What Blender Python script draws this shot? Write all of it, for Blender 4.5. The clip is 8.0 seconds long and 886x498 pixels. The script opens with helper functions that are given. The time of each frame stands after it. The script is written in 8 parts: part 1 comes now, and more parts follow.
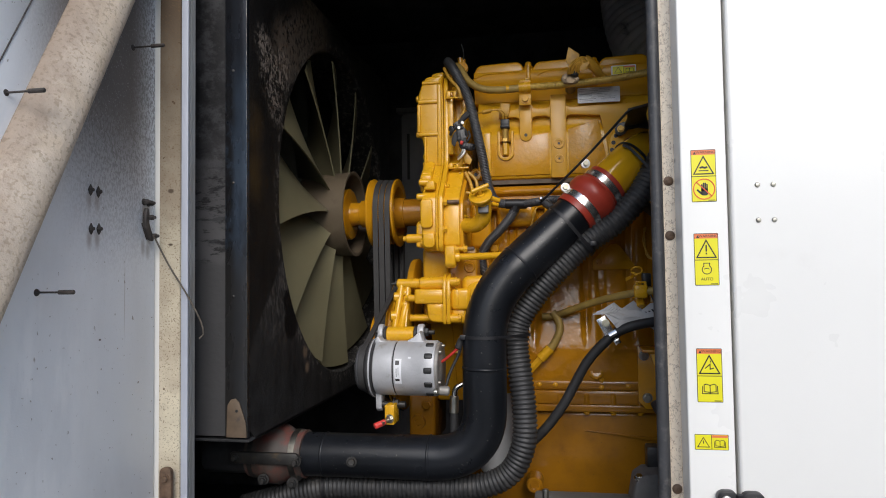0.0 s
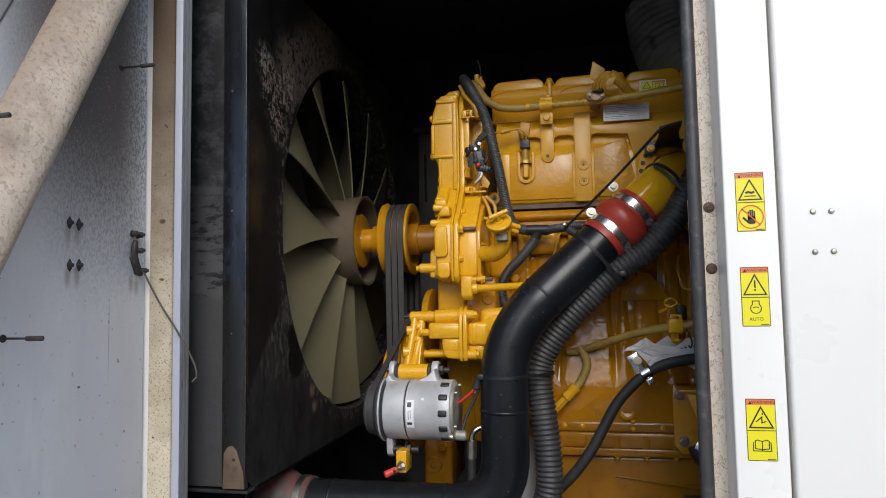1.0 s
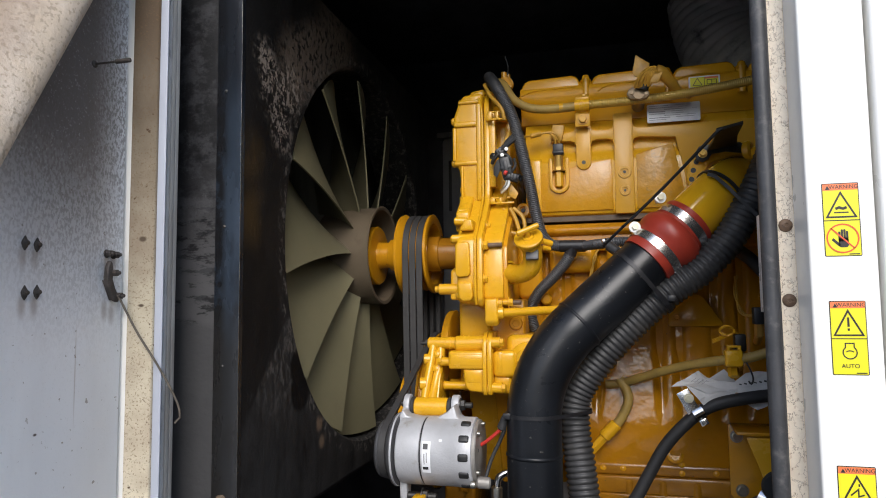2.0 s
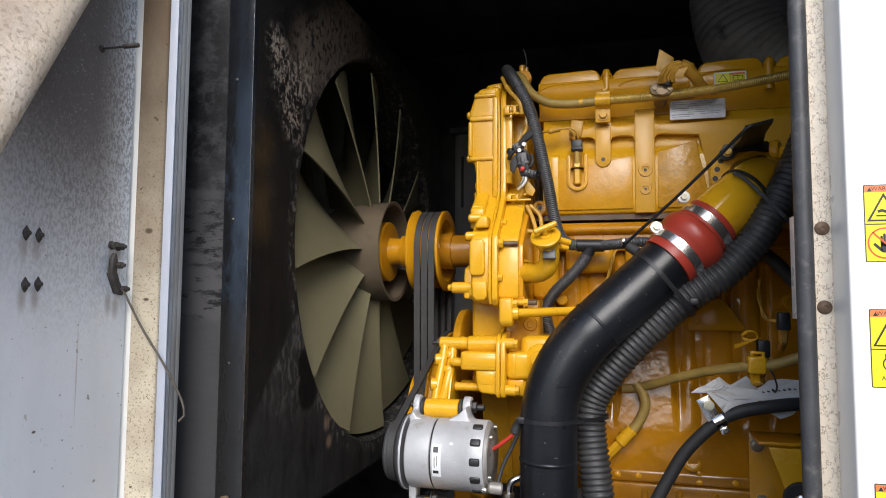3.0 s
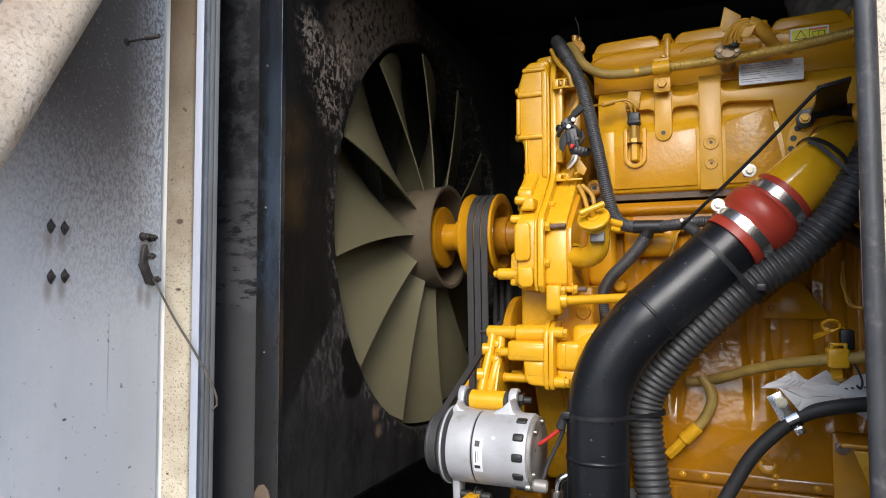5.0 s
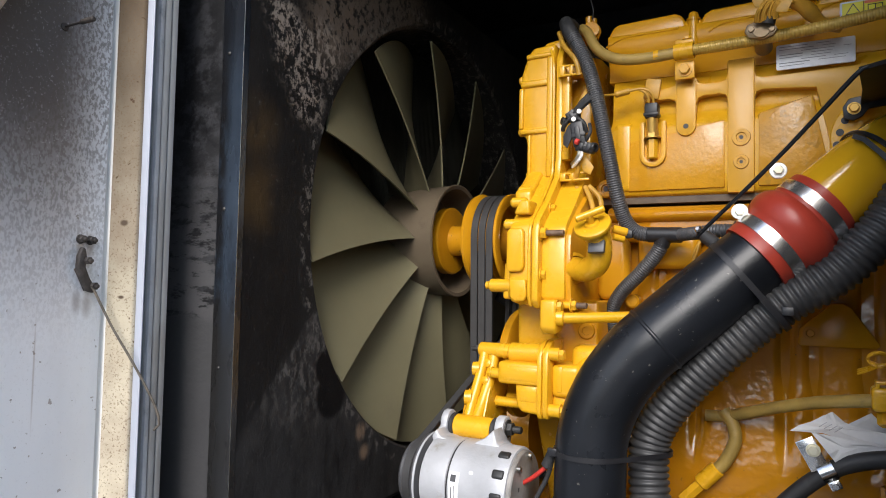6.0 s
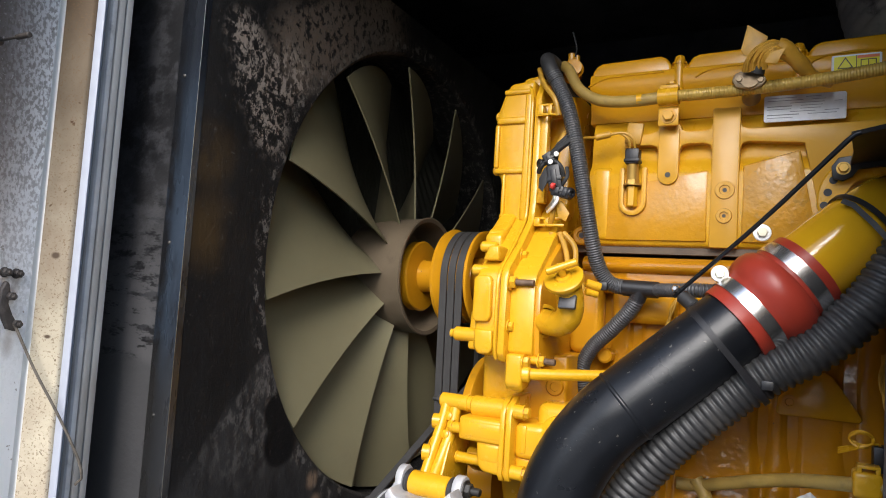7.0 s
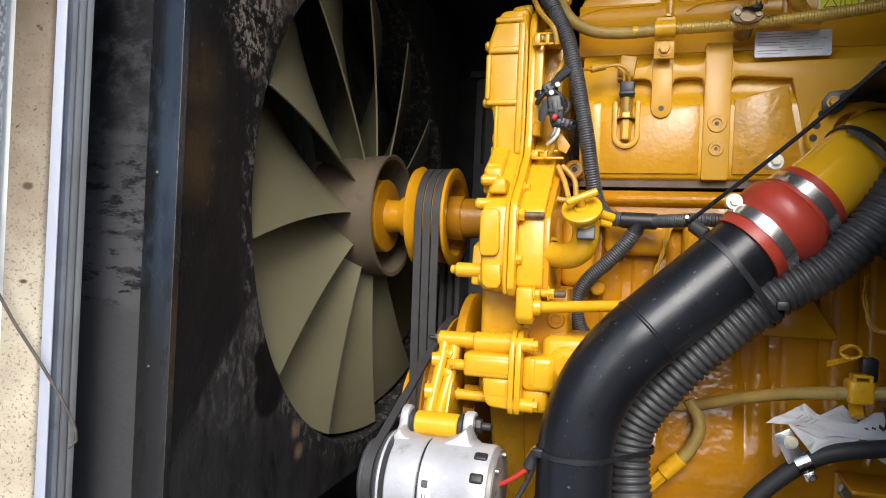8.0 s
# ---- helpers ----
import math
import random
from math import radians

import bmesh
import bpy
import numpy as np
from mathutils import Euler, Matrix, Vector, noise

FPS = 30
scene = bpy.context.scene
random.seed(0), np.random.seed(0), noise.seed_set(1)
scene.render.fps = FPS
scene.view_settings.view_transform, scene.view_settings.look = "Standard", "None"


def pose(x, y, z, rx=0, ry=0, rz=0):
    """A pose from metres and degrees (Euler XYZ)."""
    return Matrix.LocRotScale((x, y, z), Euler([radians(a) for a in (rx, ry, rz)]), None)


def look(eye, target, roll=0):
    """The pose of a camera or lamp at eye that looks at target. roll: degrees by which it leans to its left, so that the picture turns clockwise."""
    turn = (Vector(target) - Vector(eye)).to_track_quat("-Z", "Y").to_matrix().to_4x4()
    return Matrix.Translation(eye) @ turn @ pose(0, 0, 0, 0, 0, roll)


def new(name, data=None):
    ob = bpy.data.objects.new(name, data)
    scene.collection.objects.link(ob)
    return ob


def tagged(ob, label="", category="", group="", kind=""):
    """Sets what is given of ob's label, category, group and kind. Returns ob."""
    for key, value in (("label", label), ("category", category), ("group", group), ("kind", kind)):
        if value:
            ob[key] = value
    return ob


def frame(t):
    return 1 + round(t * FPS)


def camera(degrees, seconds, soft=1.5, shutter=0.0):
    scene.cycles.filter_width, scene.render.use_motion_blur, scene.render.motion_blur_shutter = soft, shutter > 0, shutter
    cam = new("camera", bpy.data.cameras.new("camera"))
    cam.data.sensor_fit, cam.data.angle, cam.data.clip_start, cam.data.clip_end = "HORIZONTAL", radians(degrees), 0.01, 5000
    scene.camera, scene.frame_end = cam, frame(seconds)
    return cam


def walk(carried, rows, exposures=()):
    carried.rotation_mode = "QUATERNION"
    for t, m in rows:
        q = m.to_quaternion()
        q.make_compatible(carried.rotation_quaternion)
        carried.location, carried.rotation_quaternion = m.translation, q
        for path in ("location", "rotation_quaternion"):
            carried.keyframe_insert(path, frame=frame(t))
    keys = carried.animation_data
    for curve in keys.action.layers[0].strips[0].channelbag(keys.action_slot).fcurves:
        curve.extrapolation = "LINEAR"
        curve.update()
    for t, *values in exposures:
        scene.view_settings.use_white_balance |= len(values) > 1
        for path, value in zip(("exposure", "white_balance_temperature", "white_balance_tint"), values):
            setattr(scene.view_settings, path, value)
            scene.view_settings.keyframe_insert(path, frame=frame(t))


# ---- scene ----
cam = camera(67.2, 8.0, soft=1.0)
PATH = [
    (0, (0.028, 0.134, 1.525), (-0.305, 2.104, 1.612), -0.8),
    (0.2, (0.029, 0.14, 1.528), (-0.285, 2.113, 1.625), -0.5),
    (0.5, (0.025, 0.168, 1.53), (-0.289, 2.14, 1.641), 0.6),
    (0.8, (0.025, 0.21, 1.545), (-0.352, 2.171, 1.664), -0.1),
    (1, (0.024, 0.249, 1.557), (-0.374, 2.204, 1.7), -1.0),
    (1.2, (0.02, 0.297, 1.57), (-0.432, 2.24, 1.709), -2.1),
    (1.5, (0.013, 0.364, 1.579), (-0.477, 2.299, 1.704), -1.2),
    (1.7, (0.011, 0.389, 1.588), (-0.476, 2.322, 1.75), -0.8),
    (2.8, (-0.014, 0.446, 1.6), (-0.512, 2.378, 1.75), -0.0),
    (3, (-0.015, 0.448, 1.6), (-0.521, 2.377, 1.749), 0.4),
    (3.5, (-0.003, 0.45, 1.594), (-0.502, 2.38, 1.75), 0.3),
    (3.8, (0.01, 0.44, 1.588), (-0.507, 2.368, 1.717), 2.2),
    (4, (0.026, 0.44, 1.592), (-0.543, 2.354, 1.697), 1.1),
    (4.2, (0.036, 0.449, 1.589), (-0.597, 2.344, 1.693), 0.7),
    (4.5, (0.033, 0.469, 1.598), (-0.651, 2.346, 1.704), 1.3),
    (4.7, (0.046, 0.491, 1.602), (-0.685, 2.35, 1.715), 0.8),
    (5.8, (0.116, 0.674, 1.616), (-0.794, 2.454, 1.671), 0.3),
    (6, (0.138, 0.709, 1.629), (-0.829, 2.457, 1.722), 1.2),
    (6.2, (0.145, 0.728, 1.64), (-0.865, 2.449, 1.774), 1.4),
    (6.5, (0.172, 0.753, 1.675), (-0.844, 2.467, 1.842), 2.9),
    (6.8, (0.161, 0.769, 1.686), (-0.841, 2.492, 1.849), 3.1),
    (7, (0.133, 0.778, 1.682), (-0.793, 2.545, 1.816), 3.7),
    (7.2, (0.08, 0.779, 1.677), (-0.687, 2.62, 1.819), 4.2),
    (7.5, (-0.028, 0.763, 1.682), (-0.567, 2.684, 1.811), 2.5),
    (7.8, (-0.075, 0.753, 1.661), (-0.589, 2.685, 1.716), 3.1),
    (8, (-0.06, 0.743, 1.647), (-0.633, 2.659, 1.657), 2.5),
]
EXPOSURES = [(0.0, 0.27), (1.0, 0.30), (1.7, 0.50), (3.0, 0.80), (4.5, 0.92), (5.8, 1.02), (6.5, 1.08), (8.0, 1.20)]
walk(cam, [(t, look(eye, target, roll)) for t, eye, target, roll in PATH], EXPOSURES)

# ---- light ----
world = bpy.data.worlds.new("sky")
scene.world = world
world.use_nodes = True
wn = world.node_tree.nodes
sky = wn.new("ShaderNodeTexSky")
sky.sky_type = "NISHITA"
sky.sun_disc = False
sky.sun_elevation = radians(35)
sky.sun_rotation = radians(167)
sky.air_density, sky.dust_density, sky.ozone_density = 1.0, 1.5, 1.5
wn["Background"].inputs["Strength"].default_value = 0.15
world.node_tree.links.new(sky.outputs["Color"], wn["Background"].inputs["Color"])
sun = new("sun", bpy.data.lights.new("sun", "SUN"))
sun.data.energy, sun.data.angle, sun.data.color = 1.65, radians(34), (1.0, 0.98, 0.97)
sun.matrix_world = look((1.6, -7.0, 5.0), (0, 0, 0))

# ---- materials ----


def ramp(nt, fac, lo, hi):
    """A node that maps fac from lo..hi to 0..1."""
    n = nt.nodes.new("ShaderNodeMapRange")
    n.interpolation_type = "SMOOTHSTEP"
    n.inputs["From Min"].default_value, n.inputs["From Max"].default_value = lo, hi
    nt.links.new(fac, n.inputs["Value"])
    return n.outputs["Result"]


def noise_at(nt, scale, detail=4.0, rough=0.55, stretch=(1, 1, 1), shift=0.0):
    co = nt.nodes.new("ShaderNodeTexCoord")
    mp = nt.nodes.new("ShaderNodeMapping")
    mp.inputs["Scale"].default_value = stretch
    mp.inputs["Location"].default_value = (shift, shift * 0.7, shift * 1.3)
    n = nt.nodes.new("ShaderNodeTexNoise")
    n.inputs["Scale"].default_value, n.inputs["Detail"].default_value, n.inputs["Roughness"].default_value = scale, detail, rough
    nt.links.new(co.outputs["Object"], mp.inputs["Vector"])
    nt.links.new(mp.outputs["Vector"], n.inputs["Vector"])
    return n.outputs["Fac"]


def mixed(nt, fac, a, b):
    """Mix of two colours (tuples or sockets)."""
    n = nt.nodes.new("ShaderNodeMix")
    n.data_type = "RGBA"
    for key, v in ((6, a), (7, b)):
        if isinstance(v, tuple):
            n.inputs[key].default_value = (*v, 1)
        else:
            nt.links.new(v, n.inputs[key])
    if isinstance(fac, float):
        n.inputs[0].default_value = fac
    else:
        nt.links.new(fac, n.inputs[0])
    return n.outputs[2]


def times(nt, a, b):
    n = nt.nodes.new("ShaderNodeMath")
    n.operation = "MULTIPLY"
    for k, v in enumerate((a, b)):
        if isinstance(v, float):
            n.inputs[k].default_value = v
        else:
            nt.links.new(v, n.inputs[k])
    return n.outputs[0]


def surface(name, col, rough=0.5, metal=0.0, coat=0.0, var=0.12, var_scale=6.0, grime=None, grime_at=(0.55, 0.75), grime_scale=9.0,
            specks=None, speck_at=(0.66, 0.7), speck_scale=140.0, bump=0.1, bump_scale=250.0, dent=0.0, dent_scale=14.0,
            stretch=(1, 1, 1), spec=0.5, rough_var=0.12):
    """A node material: base colour with broad variation, grime patches, fine specks, grain and dents."""
    m = bpy.data.materials.new(name)
    m.use_nodes = True
    nt = m.node_tree
    p = nt.nodes["Principled BSDF"]
    dark = tuple(c * (1 - var) for c in col)
    lite = tuple(min(1, c * (1 + var)) for c in col)
    colour = mixed(nt, ramp(nt, noise_at(nt, var_scale, 5, 0.6, stretch), 0.3, 0.7), dark, lite)
    rgh = noise_at(nt, var_scale * 2.3, 4, 0.6, stretch, 3.1)
    if grime:
        g = ramp(nt, noise_at(nt, grime_scale, 8, 0.65, stretch, 7.7), *grime_at)
        colour = mixed(nt, g, colour, grime)
    if specks:
        s = ramp(nt, noise_at(nt, speck_scale, 2, 0.5, (1, 1, 1), 1.9), *speck_at)
        colour = mixed(nt, s, colour, specks)
    nt.links.new(colour, p.inputs["Base Color"])
    r = nt.nodes.new("ShaderNodeMapRange")
    r.inputs["To Min"].default_value, r.inputs["To Max"].default_value = max(0.03, rough - rough_var), min(1, rough + rough_var)
    nt.links.new(rgh, r.inputs["Value"])
    nt.links.new(r.outputs["Result"], p.inputs["Roughness"])
    p.inputs["Metallic"].default_value = metal
    p.inputs["Coat Weight"].default_value = coat
    p.inputs["Coat Roughness"].default_value = 0.10
    p.inputs["Specular IOR Level"].default_value = spec
    b = nt.nodes.new("ShaderNodeBump")
    b.inputs["Strength"].default_value = bump
    b.inputs["Distance"].default_value = 0.002
    nt.links.new(noise_at(nt, bump_scale, 3, 0.6), b.inputs["Height"])
    if dent:
        d = nt.nodes.new("ShaderNodeBump")
        d.inputs["Strength"].default_value = dent
        d.inputs["Distance"].default_value = 0.01
        nt.links.new(noise_at(nt, dent_scale, 2, 0.5, (1, 1, 1), 5.0), d.inputs["Height"])
        nt.links.new(d.outputs["Normal"], b.inputs["Normal"])
    nt.links.new(b.outputs["Normal"], p.inputs["Normal"])
    return m


YELLOW = (0.57, 0.262, 0.009)
yellow_paint = surface("yellow_paint", YELLOW, 0.20, coat=0.2, rough_var=0.07, var=0.07, var_scale=9, grime=(0.42, 0.20, 0.018), grime_at=(0.62, 0.85),
                       grime_scale=22, specks=(0.25, 0.13, 0.02), speck_at=(0.74, 0.78), bump=0.10, bump_scale=320, dent=0.12, dent_scale=26)
# darker, browner yellow for the pan, rails, mount, shaft and drain boss
yellow_dark = surface("dark_yellow_paint", (0.34, 0.145, 0.008), 0.22, coat=0.4, rough_var=0.1, var=0.12, var_scale=7, grime=(0.24, 0.105, 0.012), grime_at=(0.45, 0.75),
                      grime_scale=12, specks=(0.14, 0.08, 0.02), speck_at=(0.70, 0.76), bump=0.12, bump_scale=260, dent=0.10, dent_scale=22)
yellow_cast = surface("yellow_cast", (0.57, 0.27, 0.010), 0.27, coat=0.1, rough_var=0.08, var=0.08, var_scale=12, bump=0.16, bump_scale=190, dent=0.07, dent_scale=70)
yellow_pitted = surface("pitted_cast_yellow", (0.59, 0.285, 0.014), 0.30, coat=0.1, rough_var=0.08, var=0.10, var_scale=30, specks=(0.50, 0.25, 0.02), speck_at=(0.60, 0.66), speck_scale=90, bump=0.35, bump_scale=120, dent=0.16, dent_scale=50)
yellow_gloss = surface("glossy_yellow_paint", (0.64, 0.345, 0.012), 0.10, coat=0.6, rough_var=0.04, var=0.04, bump=0.04, bump_scale=300, dent=0.03, dent_scale=30)
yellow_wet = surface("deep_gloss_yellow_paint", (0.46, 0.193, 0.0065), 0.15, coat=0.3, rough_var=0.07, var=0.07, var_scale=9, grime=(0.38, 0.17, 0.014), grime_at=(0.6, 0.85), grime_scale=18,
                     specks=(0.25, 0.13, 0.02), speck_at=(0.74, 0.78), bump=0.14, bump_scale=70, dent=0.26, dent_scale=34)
yellow_satin = surface("satin_yellow_paint", (0.58, 0.278, 0.008), 0.24, spec=0.4, rough_var=0.07, var=0.07, var_scale=9, grime=(0.42, 0.20, 0.018), grime_at=(0.62, 0.85), grime_scale=22, bump=0.10, bump_scale=300)
yellow_bright = surface("yellow_bright", (0.66, 0.345, 0.012), 0.27, coat=0.1, rough_var=0.08, var=0.05, bump=0.08, bump_scale=300, dent=0.05, dent_scale=40)
yellow_machined = surface("yellow_machined", (0.64, 0.335, 0.032), 0.30, spec=0.35, rough_var=0.06, var=0.05, var_scale=14, bump=0.08, bump_scale=400)
yellow_loose = surface("yellow_overspray", (0.46, 0.245, 0.025), 0.45, var=0.2, var_scale=40, grime=(0.26, 0.15, 0.03), grime_scale=60, bump=0.1)
brass_ribs = surface("oversprayed_ribbed_sleeve", (0.44, 0.285, 0.055), 0.34, metal=0.15, coat=0.2, var=0.12, var_scale=25, grime=(0.30, 0.19, 0.05), grime_scale=45, bump=0.08)
sensor_brown = surface("tarnished_connector", (0.22, 0.155, 0.085), 0.4, metal=0.3, var=0.15, var_scale=60, bump=0.06)
conduit_grey = surface("dusty_conduit_plastic", (0.052, 0.0535, 0.058), 0.40, var=0.2, var_scale=14, grime=(0.12, 0.115, 0.105), grime_at=(0.5, 0.8), grime_scale=20, bump=0.06)
olive_hose = surface("oversprayed_hose", (0.33, 0.22, 0.055), 0.5, var=0.14, var_scale=30, grime=(0.20, 0.14, 0.05), grime_scale=50, bump=0.15)
black_pipe = surface("black_pipe_paint", (0.0095, 0.0108, 0.0135), 0.30, coat=0.0, rough_var=0.09, spec=0.36, var=0.3, var_scale=8, grime=(0.024, 0.022, 0.020), grime_at=(0.6, 0.85),
                     grime_scale=14, specks=(0.10, 0.095, 0.085), speck_at=(0.71, 0.74), speck_scale=150, bump=0.10, bump_scale=260)
black_plastic = surface("black_plastic", (0.014, 0.014, 0.016), 0.42, var=0.2, grime=(0.04, 0.038, 0.033), grime_at=(0.55, 0.9), grime_scale=30, bump=0.06)
black_hose = surface("black_hose_plastic", (0.033, 0.033, 0.034), 0.46, var=0.25, var_scale=12, grime=(0.085, 0.08, 0.073), grime_at=(0.5, 0.8), grime_scale=18, bump=0.08)
duct_skin = surface("ribbed_duct_skin", (0.42, 0.41, 0.40), 0.5, var=0.2, var_scale=9, grime=(0.04, 0.04, 0.042), grime_scale=14, bump=0.1)
rubber = surface("rubber", (0.022, 0.022, 0.023), 0.6, var=0.2, grime=(0.05, 0.048, 0.045), grime_scale=16, bump=0.2, bump_scale=180)
belt_rubber = surface("belt_rubber", (0.035, 0.034, 0.034), 0.62, var=0.15, var_scale=20, bump=0.15, bump_scale=200)
red_silicone = surface("red_silicone", (0.33, 0.038, 0.022), 0.36, var=0.08, var_scale=10, grime=(0.25, 0.03, 0.02), grime_scale=20, bump=0.06, bump_scale=200, spec=0.4)
red_dusty = surface("dusty_red_silicone", (0.15, 0.038, 0.027), 0.6, var=0.2, grime=(0.075, 0.06, 0.05), grime_at=(0.34, 0.58), grime_scale=20)
band_steel = surface("brushed_band_steel", (0.80, 0.80, 0.79), 0.25, metal=0.95, var=0.06, bump=0.05)
steel_bright = surface("bright_steel", (0.72, 0.72, 0.71), 0.2, metal=1.0, var=0.06, bump=0.03)
washer_white = surface("white_zinc", (0.78, 0.77, 0.74), 0.42, metal=0.4, var=0.05, bump=0.03)
nut_zinc = surface("pale_yellow_zinc", (0.72, 0.68, 0.52), 0.35, metal=0.35, var=0.05, bump=0.03)
zinc = surface("zinc_steel", (0.50, 0.48, 0.42), 0.34, metal=1.0, var=0.15, var_scale=40, bump=0.06)
dark_steel = surface("dark_steel", (0.06, 0.058, 0.055), 0.45, metal=0.7, var=0.25, var_scale=30, grime=(0.12, 0.09, 0.06), grime_scale=40, bump=0.1)
rusty_steel = surface("rusty_grey_steel", (0.17, 0.145, 0.125), 0.65, metal=0.2, var=0.3, var_scale=60, grime=(0.10, 0.07, 0.05), grime_scale=90, bump=0.3, bump_scale=300)
stud_soot = surface("sooty_brown_steel", (0.055, 0.047, 0.042), 0.6, metal=0.2, var=0.3, var_scale=60, grime=(0.11, 0.095, 0.085), grime_at=(0.5, 0.8), grime_scale=70, bump=0.3, bump_scale=300)
cable_dirt = surface("dirty_tan_cable", (0.12, 0.10, 0.078), 0.6, var=0.25, var_scale=60, bump=0.2, bump_scale=400)
alu_cast = surface("cast_aluminium", (0.47, 0.475, 0.49), 0.5, metal=0.25, var=0.07, var_scale=20, grime=(0.30, 0.27, 0.22), grime_at=(0.58, 0.8),
                   grime_scale=24, bump=0.25, bump_scale=260)
alu_dark = surface("grey_end_cover", (0.25, 0.235, 0.215), 0.5, metal=0.3, var=0.2, var_scale=30, bump=0.1)
grey_dark = surface("dark_grey_paint", (0.06, 0.06, 0.063), 0.45, var=0.2, grime=(0.09, 0.085, 0.08), grime_scale=20)
white_paint = surface("white_enclosure_paint", (0.87, 0.86, 0.82), 0.3, coat=0.2, var=0.012, var_scale=3, grime=(0.78, 0.76, 0.71), grime_at=(0.62, 0.95),
                      grime_scale=7, bump=0.05, bump_scale=420)
cream_strip = surface("crazed_cream_paint", (0.84, 0.73, 0.58), 0.45, var=0.05, var_scale=60, grime=(0.36, 0.22, 0.12), grime_at=(0.68, 0.76), grime_scale=120,
                      specks=(0.70, 0.57, 0.43), speck_at=(0.60, 0.70), speck_scale=200, bump=0.5, bump_scale=170)
def cracks(nt, scale, width):
    """Thin wandering lines."""
    f = noise_at(nt, scale, 5, 0.6, (1, 1, 0.6), 2.0)
    return times(nt, ramp(nt, f, 0.5 - width, 0.5), ramp(nt, f, 0.5 + width, 0.5))


grey_seal = surface("grey_seal_rubber", (0.37, 0.368, 0.358), 0.38, var=0.15, var_scale=12, grime=(0.30, 0.27, 0.235), grime_at=(0.42, 0.7), grime_scale=9, bump=0.15, bump_scale=150, stretch=(1, 1, 0.3))
trim_rubber = surface("dark_trim_rubber", (0.045, 0.046, 0.050), 0.5, var=0.2, var_scale=14, grime=(0.12, 0.115, 0.11), grime_at=(0.5, 0.75), grime_scale=40, bump=0.3, bump_scale=170)
light_seal = surface("pale_edge_trim", (0.45, 0.475, 0.545), 0.4, var=0.06, grime=(0.40, 0.38, 0.36), grime_at=(0.6, 0.9), grime_scale=12, stretch=(1, 1, 0.3))
stiff_paint = surface("scraped_tan_paint", (0.56, 0.475, 0.385), 0.5, var=0.12, var_scale=10, grime=(0.55, 0.45, 0.34), grime_at=(0.44, 0.72), grime_scale=16,
                      specks=(0.40, 0.33, 0.25), speck_at=(0.52, 0.66), speck_scale=170, bump=0.9, bump_scale=110)
beige_dirty = surface("sooty_beige_paint", (0.70, 0.62, 0.46), 0.65, spec=0.2, var=0.14, var_scale=5, grime=(0.48, 0.39, 0.28), grime_at=(0.42, 0.7), grime_scale=6,
                      specks=(0.16, 0.11, 0.07), speck_at=(0.70, 0.75), speck_scale=90, bump=0.15, bump_scale=160)
door_skin_paint = surface("sooty_galvanised_sheet", (0.86, 0.88, 0.91), 0.4, metal=0.1, var=0.05, var_scale=5, grime=(0.79, 0.805, 0.83), grime_at=(0.45, 0.7),
                          grime_scale=5, specks=(0.42, 0.40, 0.38), speck_at=(0.70, 0.75), speck_scale=120, bump=0.12, bump_scale=300, stretch=(1, 1, 0.4))


def cloud(nt, y, z, inner, outer, tall=1.0):
    """1 within inner of a place on an upright sheet that faces x, 0 beyond outer."""
    co = nt.nodes.new("ShaderNodeTexCoord")
    mp = nt.nodes.new("ShaderNodeMapping")
    mp.inputs["Location"].default_value = (0, -y, -z / tall)
    mp.inputs["Scale"].default_value = (0, 1, 1 / tall)
    d = nt.nodes.new("ShaderNodeVectorMath")
    d.operation = "LENGTH"
    nt.links.new(co.outputs["Object"], mp.inputs["Vector"])
    nt.links.new(mp.outputs["Vector"], d.inputs[0])
    return ramp(nt, d.outputs["Value"], outer, inner)


def soil(m, layers):
    """Lays stains over a material: (mask maker, colour)."""
    nt = m.node_tree
    p = nt.nodes["Principled BSDF"]
    under = p.inputs["Base Color"].links[0].from_socket
    for mask, colour in layers:
        under = mixed(nt, mask(nt), under, colour)
    nt.links.new(under, p.inputs["Base Color"])


soil(cream_strip, [(lambda nt: times(nt, cracks(nt, 75, 0.016), 0.75), (0.20, 0.13, 0.075)), (lambda nt: times(nt, ramp(nt, noise_at(nt, 18, 6, 0.65, (1, 1, 0.35), 9.0), 0.58, 0.72), 0.4), (0.58, 0.45, 0.32))])
